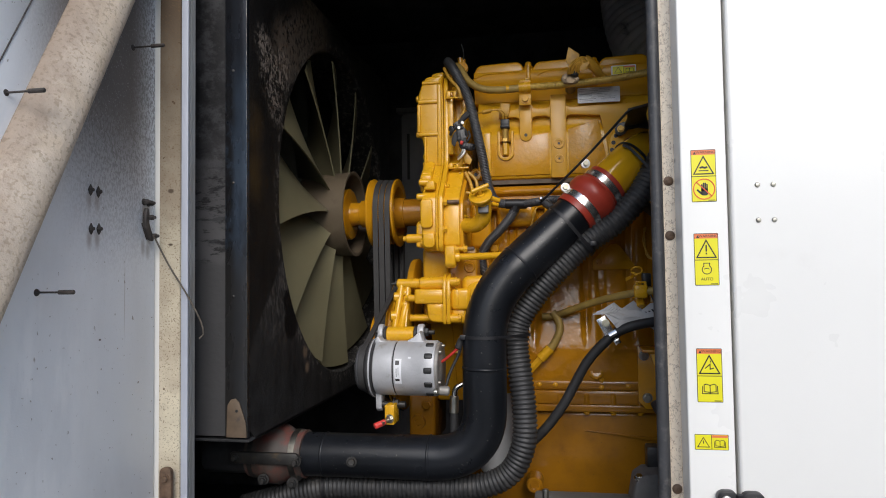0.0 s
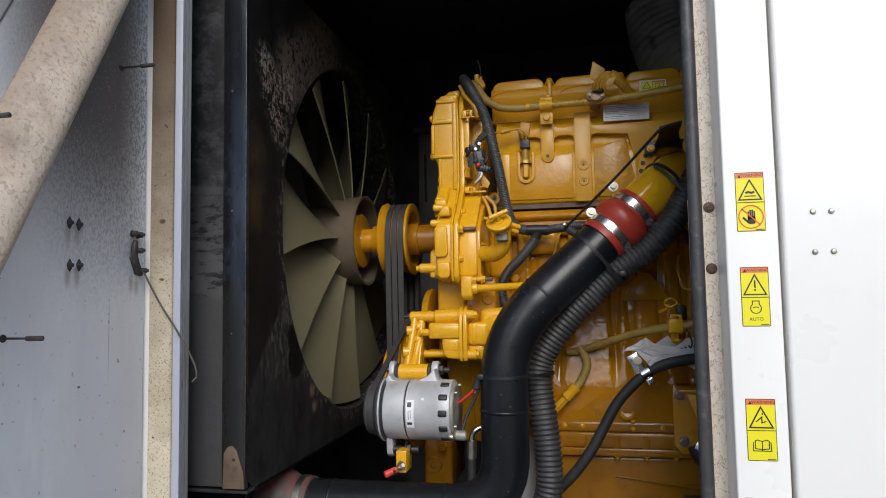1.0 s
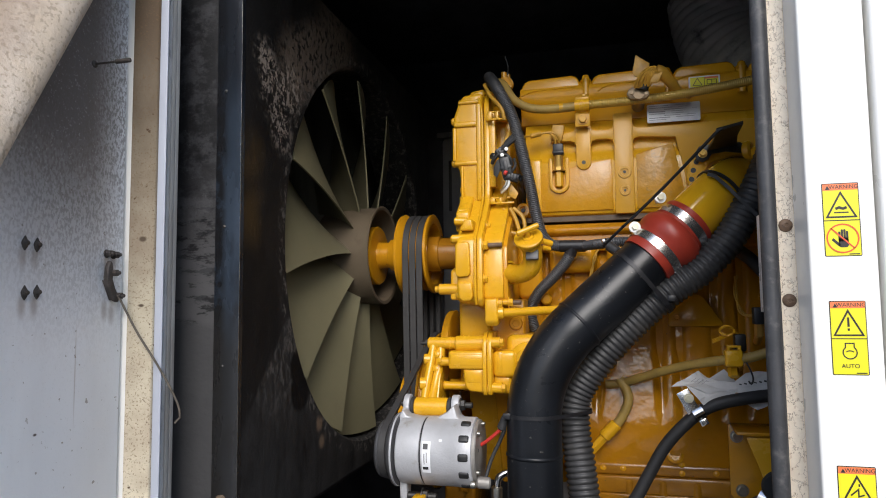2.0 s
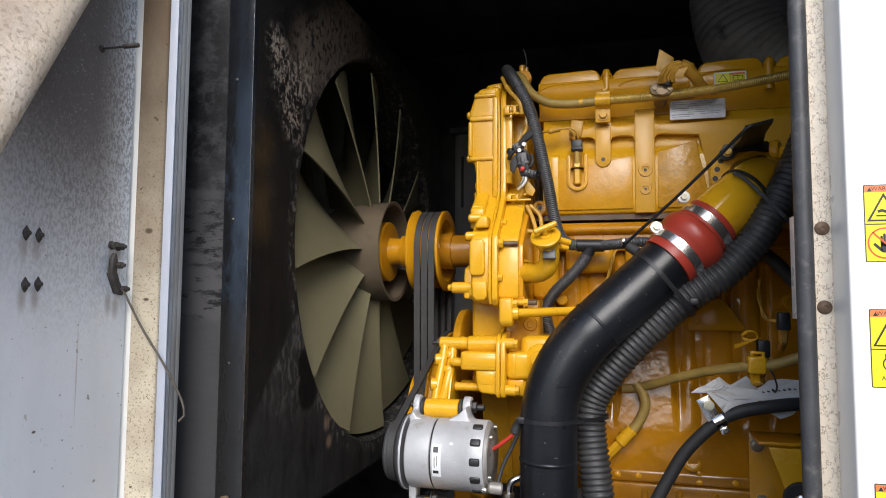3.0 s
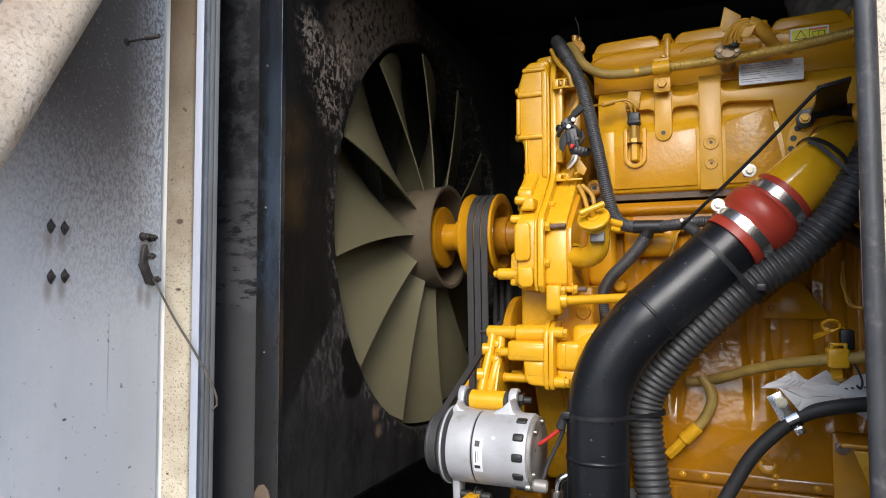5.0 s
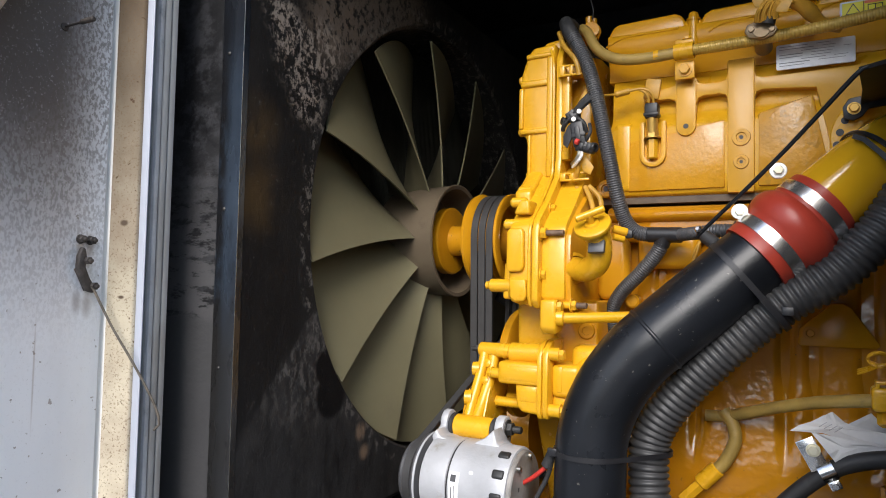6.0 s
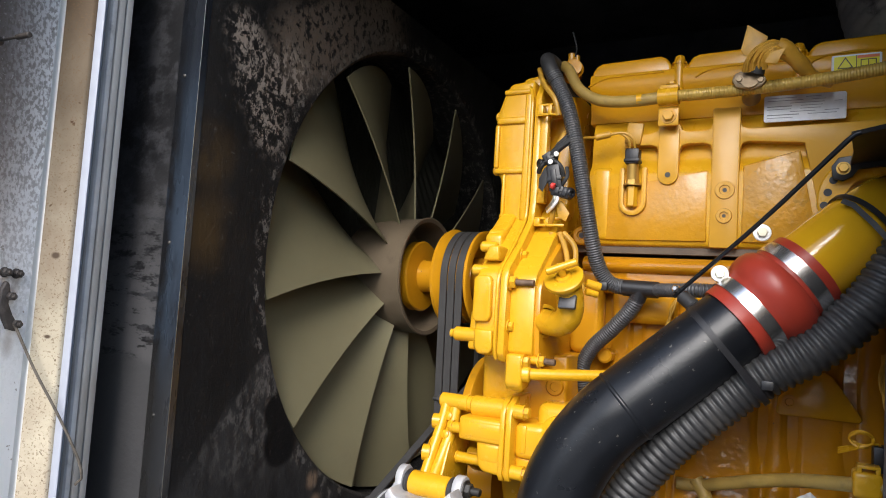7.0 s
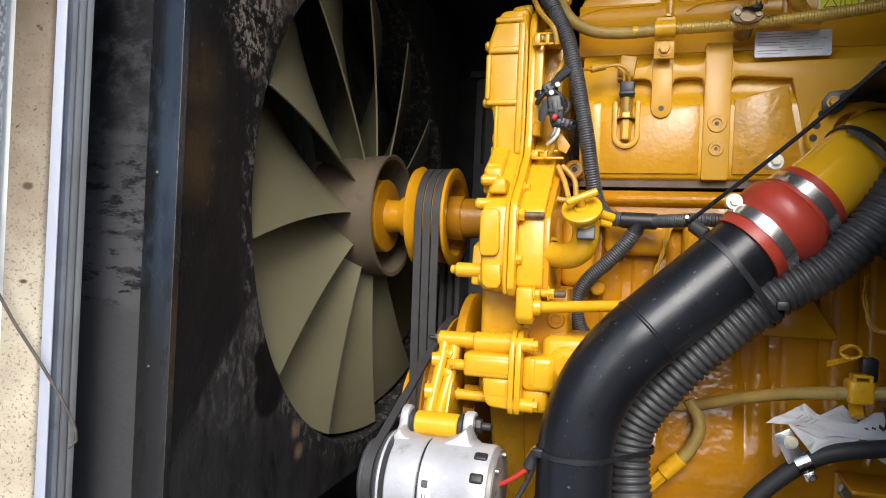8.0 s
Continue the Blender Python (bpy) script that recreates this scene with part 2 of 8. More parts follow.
# stains on the door sheet, from the sheet's own origin at (0.87, 0.95)
soil(door_skin_paint, [
    (lambda nt: times(nt, times(nt, times(nt, cloud(nt, 0.32, 1.12, 0.12, 0.32, 1.7), cloud(nt, 0.18, 0.0, 0.165, 0.27, 100)), ramp(nt, noise_at(nt, 6, 7, 0.65, (1, 1, 0.5), 3.3), 0.0, 0.42)), 0.95), (0.085, 0.072, 0.065)),
    (lambda nt: times(nt, times(nt, cloud(nt, 0.34, 1.00, 0.05, 0.28, 1.7), ramp(nt, noise_at(nt, 260, 4, 0.65, (1, 1, 0.6), 6.1), 0.44, 0.58)), 0.72), (0.12, 0.105, 0.095)),
    (lambda nt: times(nt, times(nt, cloud(nt, 0.32, 0.85, 0.05, 0.34, 1.9), ramp(nt, noise_at(nt, 330, 3, 0.6, (1, 1, 0.8), 4.4), 0.60, 0.68)), 0.35), (0.62, 0.62, 0.63)),
    (lambda nt: times(nt, times(nt, cloud(nt, 0.14, 0.38, 0.03, 0.20, 1.6), ramp(nt, noise_at(nt, 9, 6, 0.6, (1, 1, 0.3), 8.1), 0.42, 0.54)), 0.9), (0.97, 0.98, 1.0)),
    (lambda nt: times(nt, ramp(nt, noise_at(nt, 38, 3, 0.5, (1, 1, 0.3), 2.7), 0.72, 0.75), 0.7), (0.24, 0.19, 0.15)),
    (lambda nt: times(nt, cloud(nt, 0.334, 0.55, 0.0004, 0.0018, 52), 0.4), (0.30, 0.23, 0.18)),
    (lambda nt: cloud(nt, 0.27, 0.48, 0.0015, 0.004, 0.6), (0.10, 0.08, 0.07)),
])
soil(door_skin_paint, [
    (lambda nt, y=y, z=z: times(nt, cloud(nt, y, z, 0.001, 0.010, 2.6), 0.55), (0.25, 0.20, 0.17))
    for y, z in ((0.241, 0.712), (0.260, 0.712), (0.242, 0.648), (0.261, 0.649), (0.388, 0.712), (0.402, 0.712), (0.386, 0.640), (0.400, 0.636))
])
soot = surface("sooty_black_sheet", (0.030, 0.030, 0.031), 0.45, var=0.3, var_scale=5, grime=(0.010, 0.010, 0.0115), grime_at=(0.46, 0.62), grime_scale=11, bump=0.25, bump_scale=120, stretch=(1, 1, 0.7))
foam = surface("black_foam_lining", (0.065, 0.065, 0.070), 0.85, var=0.3, var_scale=9, bump=0.5, bump_scale=90, spec=0.2)
fan_paint = surface("dusty_olive_blade", (0.170, 0.154, 0.089), 0.5, var=0.06, var_scale=5, grime=(0.13, 0.110, 0.07), grime_at=(0.5, 0.85), grime_scale=6, bump=0.06)
hub_paint = surface("dusty_tan_hub", (0.13, 0.10, 0.066), 0.5, var=0.1, var_scale=12, grime=(0.085, 0.065, 0.045), grime_scale=18)
fin_metal = surface("radiator_fins", (0.075, 0.072, 0.055), 0.6, metal=0.2, var=0.2, var_scale=8)
concrete = surface("concrete", (0.15, 0.147, 0.142), 0.8, var=0.15, var_scale=1.2, grime=(0.12, 0.115, 0.11), grime_scale=2.5, bump=0.4, bump_scale=60)
paper = surface("crumpled_paper_tag", (0.55, 0.54, 0.525), 0.7, var=0.08, var_scale=30, bump=0.1)
sign_yellow = surface("yellow_vinyl", (0.80, 0.72, 0.02), 0.4, var=0.02, bump=0.02)
sign_black = surface("black_print", (0.02, 0.02, 0.02), 0.45, var=0.05, bump=0.02)
sign_orange = surface("orange_print", (0.78, 0.20, 0.07), 0.45, var=0.04, bump=0.02)
sign_red = surface("red_print", (0.75, 0.09, 0.03), 0.45, var=0.04, bump=0.02)
plate_metal = surface("etched_plate", (0.76, 0.76, 0.77), 0.4, metal=0.1, var=0.12, var_scale=25, bump=0.04)
grey_print = surface("grey_print", (0.22, 0.22, 0.23), 0.5, var=0.1, bump=0.02)
white_print = surface("white_print", (0.75, 0.76, 0.78), 0.5, var=0.03, bump=0.02)
brass = surface("brass", (0.58, 0.36, 0.09), 0.35, metal=0.6, var=0.1, bump=0.05)
red_cap = surface("red_plastic", (0.62, 0.05, 0.04), 0.4, var=0.05, bump=0.03)
red_wire = surface("red_wire", (0.55, 0.04, 0.03), 0.4, var=0.05, bump=0.03)

# ---- building blocks ----
BASE = {}


def thing(name, at, label="", category="", group="", kind=""):
    """An empty at the base of a thing, to which its parts are hung."""
    e = new(name)
    e.empty_display_size = 0.05
    e.location = at
    BASE[e] = Vector(at)
    return tagged(e, label, category, group, kind)


def solid(name, bm, material, at=(0, 0, 0), angle=38):
    """A mesh object with its origin at the given place."""
    bmesh.ops.translate(bm, verts=bm.verts, vec=-Vector(at))
    bmesh.ops.recalc_face_normals(bm, faces=bm.faces)
    me = bpy.data.meshes.new(name)
    bm.to_mesh(me)
    bm.free()
    me.polygons.foreach_set("use_smooth", [True] * len(me.polygons))
    me.set_sharp_from_angle(angle=radians(angle))
    me.materials.append(material)
    return new(name, me)


def part(name, bm, material, parent, label="", angle=38):
    """One mesh under a thing or under a part."""
    ob = solid(name, bm, material, BASE[parent], angle)
    ob.parent = parent
    BASE[ob] = BASE[parent]
    if label:
        ob["label"] = label
    return ob


def lone(name, bm, material, at, label="", category="", group="", kind="", angle=38):
    """A thing that is one mesh."""
    ob = solid(name, bm, material, at, angle)
    ob.location = at
    BASE[ob] = Vector(at)
    return tagged(ob, label, category, group, kind)


def M():
    return bmesh.new()


def soften(bm, faces, width, seg=2):
    """Rounds the sharp edges of these faces."""
    if width <= 0:
        return
    edges = {e for f in faces for e in f.edges if len(e.link_faces) == 2 and e.calc_face_angle(0) > 0.6}
    bmesh.ops.bevel(bm, geom=list(edges), offset=width, segments=seg, affect="EDGES", profile=0.5, clamp_overlap=True)


def join(bm, other):
    """Adds another bmesh to bm."""
    me = bpy.data.meshes.new("tmp")
    other.to_mesh(me)
    other.free()
    bm.from_mesh(me)
    bpy.data.meshes.remove(me)
    return bm


def box(bm, lo, hi, r=0.0, seg=2, turn=None):
    t = M()
    bmesh.ops.create_cube(t, size=1)
    lo, hi = Vector(lo), Vector(hi)
    for v in t.verts:
        v.co = Vector([(lo[i] + hi[i]) / 2 + v.co[i] * (hi[i] - lo[i]) for i in range(3)])
    soften(t, list(t.faces), r, seg)
    if turn is not None:
        c = (lo + hi) / 2
        bmesh.ops.transform(t, matrix=Matrix.Translation(c) @ turn @ Matrix.Translation(-c), verts=t.verts)
    return join(bm, t)


def axes_for(d):
    d = Vector(d).normalized()
    a = Vector((0, 0, 1)) if abs(d.z) < 0.9 else Vector((0, 1, 0))
    u = d.cross(a).normalized()
    return d, u, d.cross(u).normalized()


def lathe(bm, at, axis, profile, seg=40, phase=0.0):
    """Turns a profile of (height along the axis, radius) round the axis."""
    d, u, w = axes_for(axis)
    at = Vector(at)
    rings = []
    for h, r in profile:
        if r < 1e-6:
            rings.append([bm.verts.new(at + d * h)])
        else:
            rings.append([bm.verts.new(at + d * h + (u * math.cos(a) + w * math.sin(a)) * r)
                          for a in (phase + 2 * math.pi * k / seg for k in range(seg))])
    for a, b in zip(rings, rings[1:]):
        for k in range(seg):
            q = [a[k % len(a)], a[(k + 1) % len(a)], b[(k + 1) % len(b)], b[k % len(b)]]
            q = list(dict.fromkeys(q))
            if len(q) > 2:
                bm.faces.new(q)
    return bm


def rod(bm, a, b, r, r2=None, seg=20, ease=0.0):
    """A round bar from a to b with closed ends."""
    a, b = Vector(a), Vector(b)
    n = (b - a).length
    r2 = r if r2 is None else r2
    e = min(ease, n / 3, r * 0.8, r2 * 0.8)
    prof = [(0, 0), (0, r - e), (e, r), (n - e, r2), (n, r2 - e), (n, 0)] if e > 0 else [(0, 0), (0, r), (n, r2), (n, 0)]
    return lathe(bm, a, b - a, prof, seg)


def prism(bm, pts, axis, lo, hi, r=0.0, seg=2):
    """A flat outline pushed from lo to hi along an axis. Outline (u, v): x gives (y, z), y gives (x, z), z gives (x, y)."""
    t = M()

    def place(u, v, w):
        return {"x": (w, u, v), "y": (u, w, v), "z": (u, v, w)}[axis]

    a = [t.verts.new(place(u, v, lo)) for u, v in pts]
    b = [t.verts.new(place(u, v, hi)) for u, v in pts]
    t.faces.new(a)
    t.faces.new(b[::-1])
    for k in range(len(pts)):
        t.faces.new((a[k], a[(k + 1) % len(pts)], b[(k + 1) % len(pts)], b[k]))
    bmesh.ops.recalc_face_normals(t, faces=t.faces)
    soften(t, list(t.faces), r, seg)
    return join(bm, t)


def glide(pts, step):
    """Points about step apart along a smooth line through pts."""
    P = [Vector(p) for p in pts]
    P = [P[0] * 2 - P[1], *P, P[-1] * 2 - P[-2]]
    raw = []
    for a, b, c, d in zip(P, P[1:], P[2:], P[3:]):
        k = max(2, int((c - b).length / step * 2))
        for i in range(k):
            t = i / k
            raw.append(0.5 * ((2 * b) + (c - a) * t + (2 * a - 5 * b + 4 * c - d) * t * t + (3 * b - a - 3 * c + d) * t**3))
    raw.append(P[-2])
    out, gone = [raw[0]], 0.0
    total = sum((b - a).length for a, b in zip(raw, raw[1:]))
    n = max(2, round(total / step))
    want = total / n
    for a, b in zip(raw, raw[1:]):
        left = (b - a).length
        while gone + left >= want - 1e-9 and len(out) < n:
            f = (want - gone) / left
            a = a.lerp(b, f)
            out.append(a)
            left = (b - a).length
            gone = 0.0
        gone += left
    out.append(raw[-1])
    return out


def sweep(bm, pts, r, seg=14, step=0.01, ribs=0.0, depth=0.0, smooth=True, caps=True):
    """A tube along a line; with ribs (their spacing) it is corrugated by depth."""
    line = glide(pts, ribs / 6 if ribs else step) if smooth else [Vector(p) for p in pts]
    n = len(line)
    t = (line[1] - line[0]).normalized()
    _, u, w = axes_for(t)
    rings = []
    for k, p in enumerate(line):
        t2 = (line[min(k + 1, n - 1)] - line[max(k - 1, 0)]).normalized()
        q = t.rotation_difference(t2)
        u, w, t = q @ u, q @ w, t2
        rr = r(k / (n - 1)) if callable(r) else r
        if ribs:
            rr -= depth * (0.0, 0.0, 0.12, 0.85, 1.0, 0.3)[k % 6]
        rings.append([bm.verts.new(p + (u * math.cos(a) + w * math.sin(a)) * rr) for a in (2 * math.pi * j / seg for j in range(seg))])
    for a, b in zip(rings, rings[1:]):
        for k in range(seg):
            bm.faces.new((a[k], a[(k + 1) % seg], b[(k + 1) % seg], b[k]))
    if caps:
        bm.faces.new(rings[0][::-1])
        bm.faces.new(rings[-1])
    return bm


def band(bm, at, axis, r, width, thick, seg=40):
    """A flat ring (strap) round an axis."""
    h = width / 2
    return lathe(bm, at, axis, [(-h, r), (-h, r + thick), (h, r + thick), (h, r), (-h, r)], seg)


def hexhead(bm, at, axis, r, h, washer=True):
    """A hexagon bolt head with its washer, standing on at."""
    e = h * 0.12
    lathe(bm, at, axis, [(0, 0), (0, r), (h - e, r), (h, r * 0.88), (h, 0)], 6)
    if washer:
        lathe(bm, at, axis, [(0, 0), (0, r * 1.35), (h * 0.22, r * 1.35), (h * 0.22, 0)], 18)
    return bm


def rounded(u0, v0, u1, v1, r, n=5):
    """The outline of a rectangle with round corners."""
    out = []
    for cu, cv, a0 in ((u1 - r, v1 - r, 0), (u0 + r, v1 - r, 90), (u0 + r, v0 + r, 180), (u1 - r, v0 + r, 270)):
        out += [(cu + r * math.cos(radians(a0 + 90 * k / n)), cv + r * math.sin(radians(a0 + 90 * k / n))) for k in range(n + 1)]
    return out

# ---- setting: ground and enclosure ----
bm = M()
box(bm, (-400, -400, -0.3), (400, 400, 0.0))
lone("ground", bm, concrete, (0, 0, 0), "weathered grey concrete yard", "ground", kind="structure")

# unseen wall, added so that glossy paint mirrors something darker than sky
bm = M()
box(bm, (-30, -7.6, 0.0), (30, -7.2, 2.7), 0.02)
lone("reflection_wall", bm, concrete, (0, -7.4, 0), "unseen grey concrete wall added to darken reflections", "wall", kind="structure")
TOP, LOW, HEAD = 2.56, 0.62, 2.38
bm = M()
box(bm, (-1.75, 1.36, LOW - 0.06), (2.70, 2.98, LOW))
lone("floor", bm, foam, (0.5, 2.1, LOW), "dark enclosure floor under the engine", "floor", kind="structure")
bm = M()
box(bm, (-1.75, 1.25, TOP), (2.70, 3.0, TOP + 0.05), 0.006)
lone("ceiling", bm, foam, (0.5, 2.1, TOP), "black foam lined enclosure roof", "ceiling", kind="structure")
bm = M()
box(bm, (-1.75, 2.95, LOW), (2.70, 3.0, TOP))
lone("wall_back", bm, foam, (0.5, 2.97, LOW), "black foam lined back wall", "wall", kind="structure")
bm = M()
box(bm, (-1.80, 1.30, LOW), (-1.75, 2.95, TOP))
lone("wall_radiator_end", bm, foam, (-1.78, 2.1, LOW), "dark end wall behind the radiator", "wall", kind="structure")
bm = M()
box(bm, (2.70, 1.30, LOW), (2.75, 2.95, TOP))
lone("wall_generator_end", bm, foam, (2.72, 2.1, LOW), "dark end wall of the enclosure", "wall", kind="structure")
bm = M()
box(bm, (-0.714, 1.287, HEAD), (1.297, 1.334, TOP), 0.004)
lone("wall_lintel", bm, white_paint, (-0.2, 1.32, HEAD), "white painted panel over the door opening", "wall", kind="structure")
bm = M()
box(bm, (-0.714, 1.287, LOW), (1.297, 1.334, 0.96), 0.004)
lone("wall_sill", bm, white_paint, (-0.2, 1.32, LOW), "white painted sill under the door opening", "wall", kind="structure")
bm = M()
box(bm, (-1.85, 1.27, 0.0), (2.8, 3.02, LOW - 0.06), 0.01)
lone("base_tank", bm, grey_dark, (0.5, 2.1, 0), "dark grey steel base frame under the enclosure", "base", kind="structure")

for name, lo, hi, note in (("wall_shell_back", (-1.82, 3.002, LOW - 0.06), (2.77, 3.02, TOP + 0.05), "white painted outer back wall"), ("wall_shell_left", (-1.82, 1.285, LOW - 0.06), (-1.803, 3.0, TOP + 0.05), "white painted outer end wall"),
                           ("wall_shell_right", (2.753, 1.28, LOW - 0.06), (2.77, 3.0, TOP + 0.05), "white painted outer end wall"), ("roof_shell", (-1.83, 1.26, TOP + 0.052), (2.78, 3.03, TOP + 0.08), "white painted enclosure roof")):
    bm = M()
    box(bm, lo, hi, 0.004)
    lone(name, bm, white_paint, lo, note, "wall", kind="structure")
rust_steel = surface("rusty_steel", (0.15, 0.095, 0.06), 0.6, metal=0.2, var=0.3, var_scale=60, grime=(0.05, 0.035, 0.028), grime_scale=90, bump=0.3)
# right-hand side of the opening: white post, recessed flange, edge trim
bm = M()
box(bm, (0.2335, 1.277, LOW), (0.3055, 1.338, TOP), 0.0035, 3)
post = lone("wall_post", bm, white_paint, (0.27, 1.30, LOW), "glossy white painted steel post beside the opening", "wall", kind="structure")
bm = M()
box(bm, (0.210, 1.338, LOW), (0.60, 1.344, TOP), 0.001)
flange = lone("wall_flange", bm, cream_strip, (0.23, 1.34, LOW), "cream flange with crazed, rusting paint", "wall", kind="structure")
for z in (1.593, 1.688, 2.14, 1.16):
    bm = M()
    lathe(bm, (0.2240, 1.338, z), (0, -1, 0), [(0, 0), (0, 0.0085), (0.0015, 0.0082), (0.0035, 0.0055), (0.004, 0.0026), (0.0030, 0.0022), (0.0030, 0)], 20)
    part("rivet", bm, rust_steel, flange, "rusty domed rivet")
bm = M()
sweep(bm, [(0.2035, 1.335, LOW), (0.203, 1.335, 1.4), (0.2035, 1.335, TOP)], 0.0102, 16, 0.05)
box(bm, (0.2005, 1.330, LOW), (0.2135, 1.352, TOP), 0.003)
lone("edge_trim", bm, trim_rubber, (0.197, 1.335, LOW), "scuffed grey rubber edge seal on the flange", "seal", kind="structure")
bm = M()
box(bm, (0.30, 1.346, LOW), (2.70, 1.36, TOP))
lone("wall_inner", bm, foam, (1.5, 1.35, LOW), "black lining behind the closed door", "wall", kind="structure")
bm = M()
box(bm, (1.30, 1.277, LOW), (2.75, 1.345, TOP), 0.004)
lone("wall_right", bm, white_paint, (2.0, 1.3, LOW), "white painted enclosure wall", "wall", kind="structure")

# the closed door beside the post
door_2 = thing("door_2", (0.8, 1.29, 0.95), "closed glossy white enclosure door with four small bolts", "door", kind="structure")
bm = M()
box(bm, (0.3105, 1.273, 0.95), (1.295, 1.335, HEAD - 0.005), 0.005, 3)
part("door_panel", bm, white_paint, door_2)
for x in (0.3505, 0.3745):
    for z in (1.668, 1.611):
        bm = M()
        lathe(bm, (x, 1.273, z), (0, -1, 0), [(0, 0), (0, 0.0042), (0.001, 0.0042), (0.0026, 0.0028), (0.003, 0)], 16)
        part("bolt", bm, zinc, door_2, "small domed steel bolt")
bm = M()
prism(bm, rounded(0.272, 1.115, 0.304, 1.182, 0.012), "y", 1.262, 1.2765, 0.002)
hinge = part("hinge", bm, black_plastic, door_2, "black steel hinge across the seam")
bm = M()
prism(bm, rounded(0.308, 1.115, 0.343, 1.182, 0.012), "y", 1.258, 1.2725, 0.002)
part("hinge_leaf", bm, black_plastic, hinge)
bm = M()
rod(bm, (0.306, 1.262, 1.118), (0.306, 1.262, 1.178), 0.0055, ease=0.001)
part("hinge_pin", bm, black_plastic, hinge)
for x in (0.286, 0.328):
    for z in (1.168, 1.13):
        bm = M()
        lathe(bm, (x, 1.261, z), (0, -1, 0), [(0, 0), (0, 0.008), (0.002, 0.0078), (0.005, 0.004), (0.0055, 0)], 18)
        part("bolt", bm, zinc, hinge, "round headed bolt")

# left-hand side of the opening: sooty post, pale trim, grey seal
bm = M()
prism(bm, [(-0.7155, 1.293), (-0.6835, 1.311), (-0.6835, 1.316), (-0.70, 1.345), (-0.7155, 1.345)], "z", LOW, TOP, 0.002)
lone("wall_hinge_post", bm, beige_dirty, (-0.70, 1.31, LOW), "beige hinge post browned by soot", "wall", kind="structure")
bm = M()
prism(bm, [(-0.6925, 1.3165), (-0.6835, 1.3163), (-0.6708, 1.3172), (-0.6706, 1.3186), (-0.6835, 1.3215), (-0.6925, 1.336)], "z", LOW, TOP, 0.0004)
lone("pale_trim", bm, light_seal, (-0.688, 1.32, LOW), "pale plastic trim along the post", "trim", kind="structure")
seal_pale = surface("pale_seal_rubber", (0.48, 0.485, 0.49), 0.4, var=0.15, var_scale=14, grime=(0.16, 0.16, 0.17), grime_at=(0.5, 0.8), grime_scale=20, bump=0.15, bump_scale=150)
bm = M()
box(bm, (-0.708, 1.3365, LOW), (-0.6875, 1.3685, TOP), 0.001)
seal = lone("door_seal", bm, grey_seal, (-0.69, 1.35, LOW), "dirty grey rubber seal strip with three ribs", "seal", kind="structure")
for y0, y1, x1, m in ((1.3368, 1.3440, -0.6822, seal_pale), (1.3470, 1.3560, -0.6828, grey_seal), (1.3590, 1.3688, -0.6845, grey_seal)):
    bm = M()
    box(bm, (-0.700, y0, LOW), (x1, y1, TOP - 0.001), 0.0014, 2)
    part("rib", bm, m, seal)
for z in (1.943, 1.723, 1.50, 2.165):
    bm = M()
    lathe(bm, (-0.6865, 1.362, z), (1, 0.2, 0), [(0, 0), (0, 0.0030), (0.0010, 0.0026), (0.0015, 0)], 14)
    part("rivet", bm, zinc, seal, "small bright rivet")
bm = M()
box(bm, (-1.80, 1.30, LOW), (-0.716, 1.345, TOP), 0.004)
lone("wall_left", bm, white_paint, (-1.2, 1.31, LOW), "white painted enclosure wall behind the open door", "wall", kind="structure")

# ---- the open door ----
door_1 = thing("door_1", (-0.735, 0.87, 0.95), "open enclosure door, bare sooty inside with a diagonal stiffener", "door", kind="structure")
SKIN = -0.7245
bm = M()
box(bm, (-0.748, 0.42, 0.95), (SKIN, 1.2915, 2.40), 0.0008)
part("door_skin", bm, door_skin_paint, door_1, "blue-grey sheet with soot and wiped streaks")
# diagonal stiffener, a hat section
lean = math.atan2(0.51, 1.0)
up = Vector((0, math.sin(lean), math.cos(lean)))
side = Vector((0, math.cos(lean), -math.sin(lean)))
mid = Vector((SKIN, 0.983, 1.75))


def stiffener(profile, a, b):
    """Pushes a profile of (across, out from the skin) along the slope."""
    t = M()
    rings = [[t.verts.new(mid + up * s + side * u + Vector((w, 0, 0))) for u, w in profile] for s in (a, b)]
    n = len(profile)
    for k in range(n):
        t.faces.new((rings[0][k], rings[0][(k + 1) % n], rings[1][(k + 1) % n], rings[1][k]))
    t.faces.new(rings[0][::-1])
    t.faces.new(rings[1])
    bmesh.ops.recalc_face_normals(t, faces=t.faces)
    soften(t, list(t.faces), 0.006, 3)
    return t


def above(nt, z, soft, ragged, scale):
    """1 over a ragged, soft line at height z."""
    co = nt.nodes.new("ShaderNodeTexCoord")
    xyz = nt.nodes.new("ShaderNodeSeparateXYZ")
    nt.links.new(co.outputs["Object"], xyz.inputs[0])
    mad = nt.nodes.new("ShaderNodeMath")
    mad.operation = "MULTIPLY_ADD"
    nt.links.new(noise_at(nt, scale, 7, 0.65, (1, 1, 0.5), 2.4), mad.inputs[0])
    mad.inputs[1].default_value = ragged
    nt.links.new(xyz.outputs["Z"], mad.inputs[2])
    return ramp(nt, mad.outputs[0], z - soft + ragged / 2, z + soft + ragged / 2)


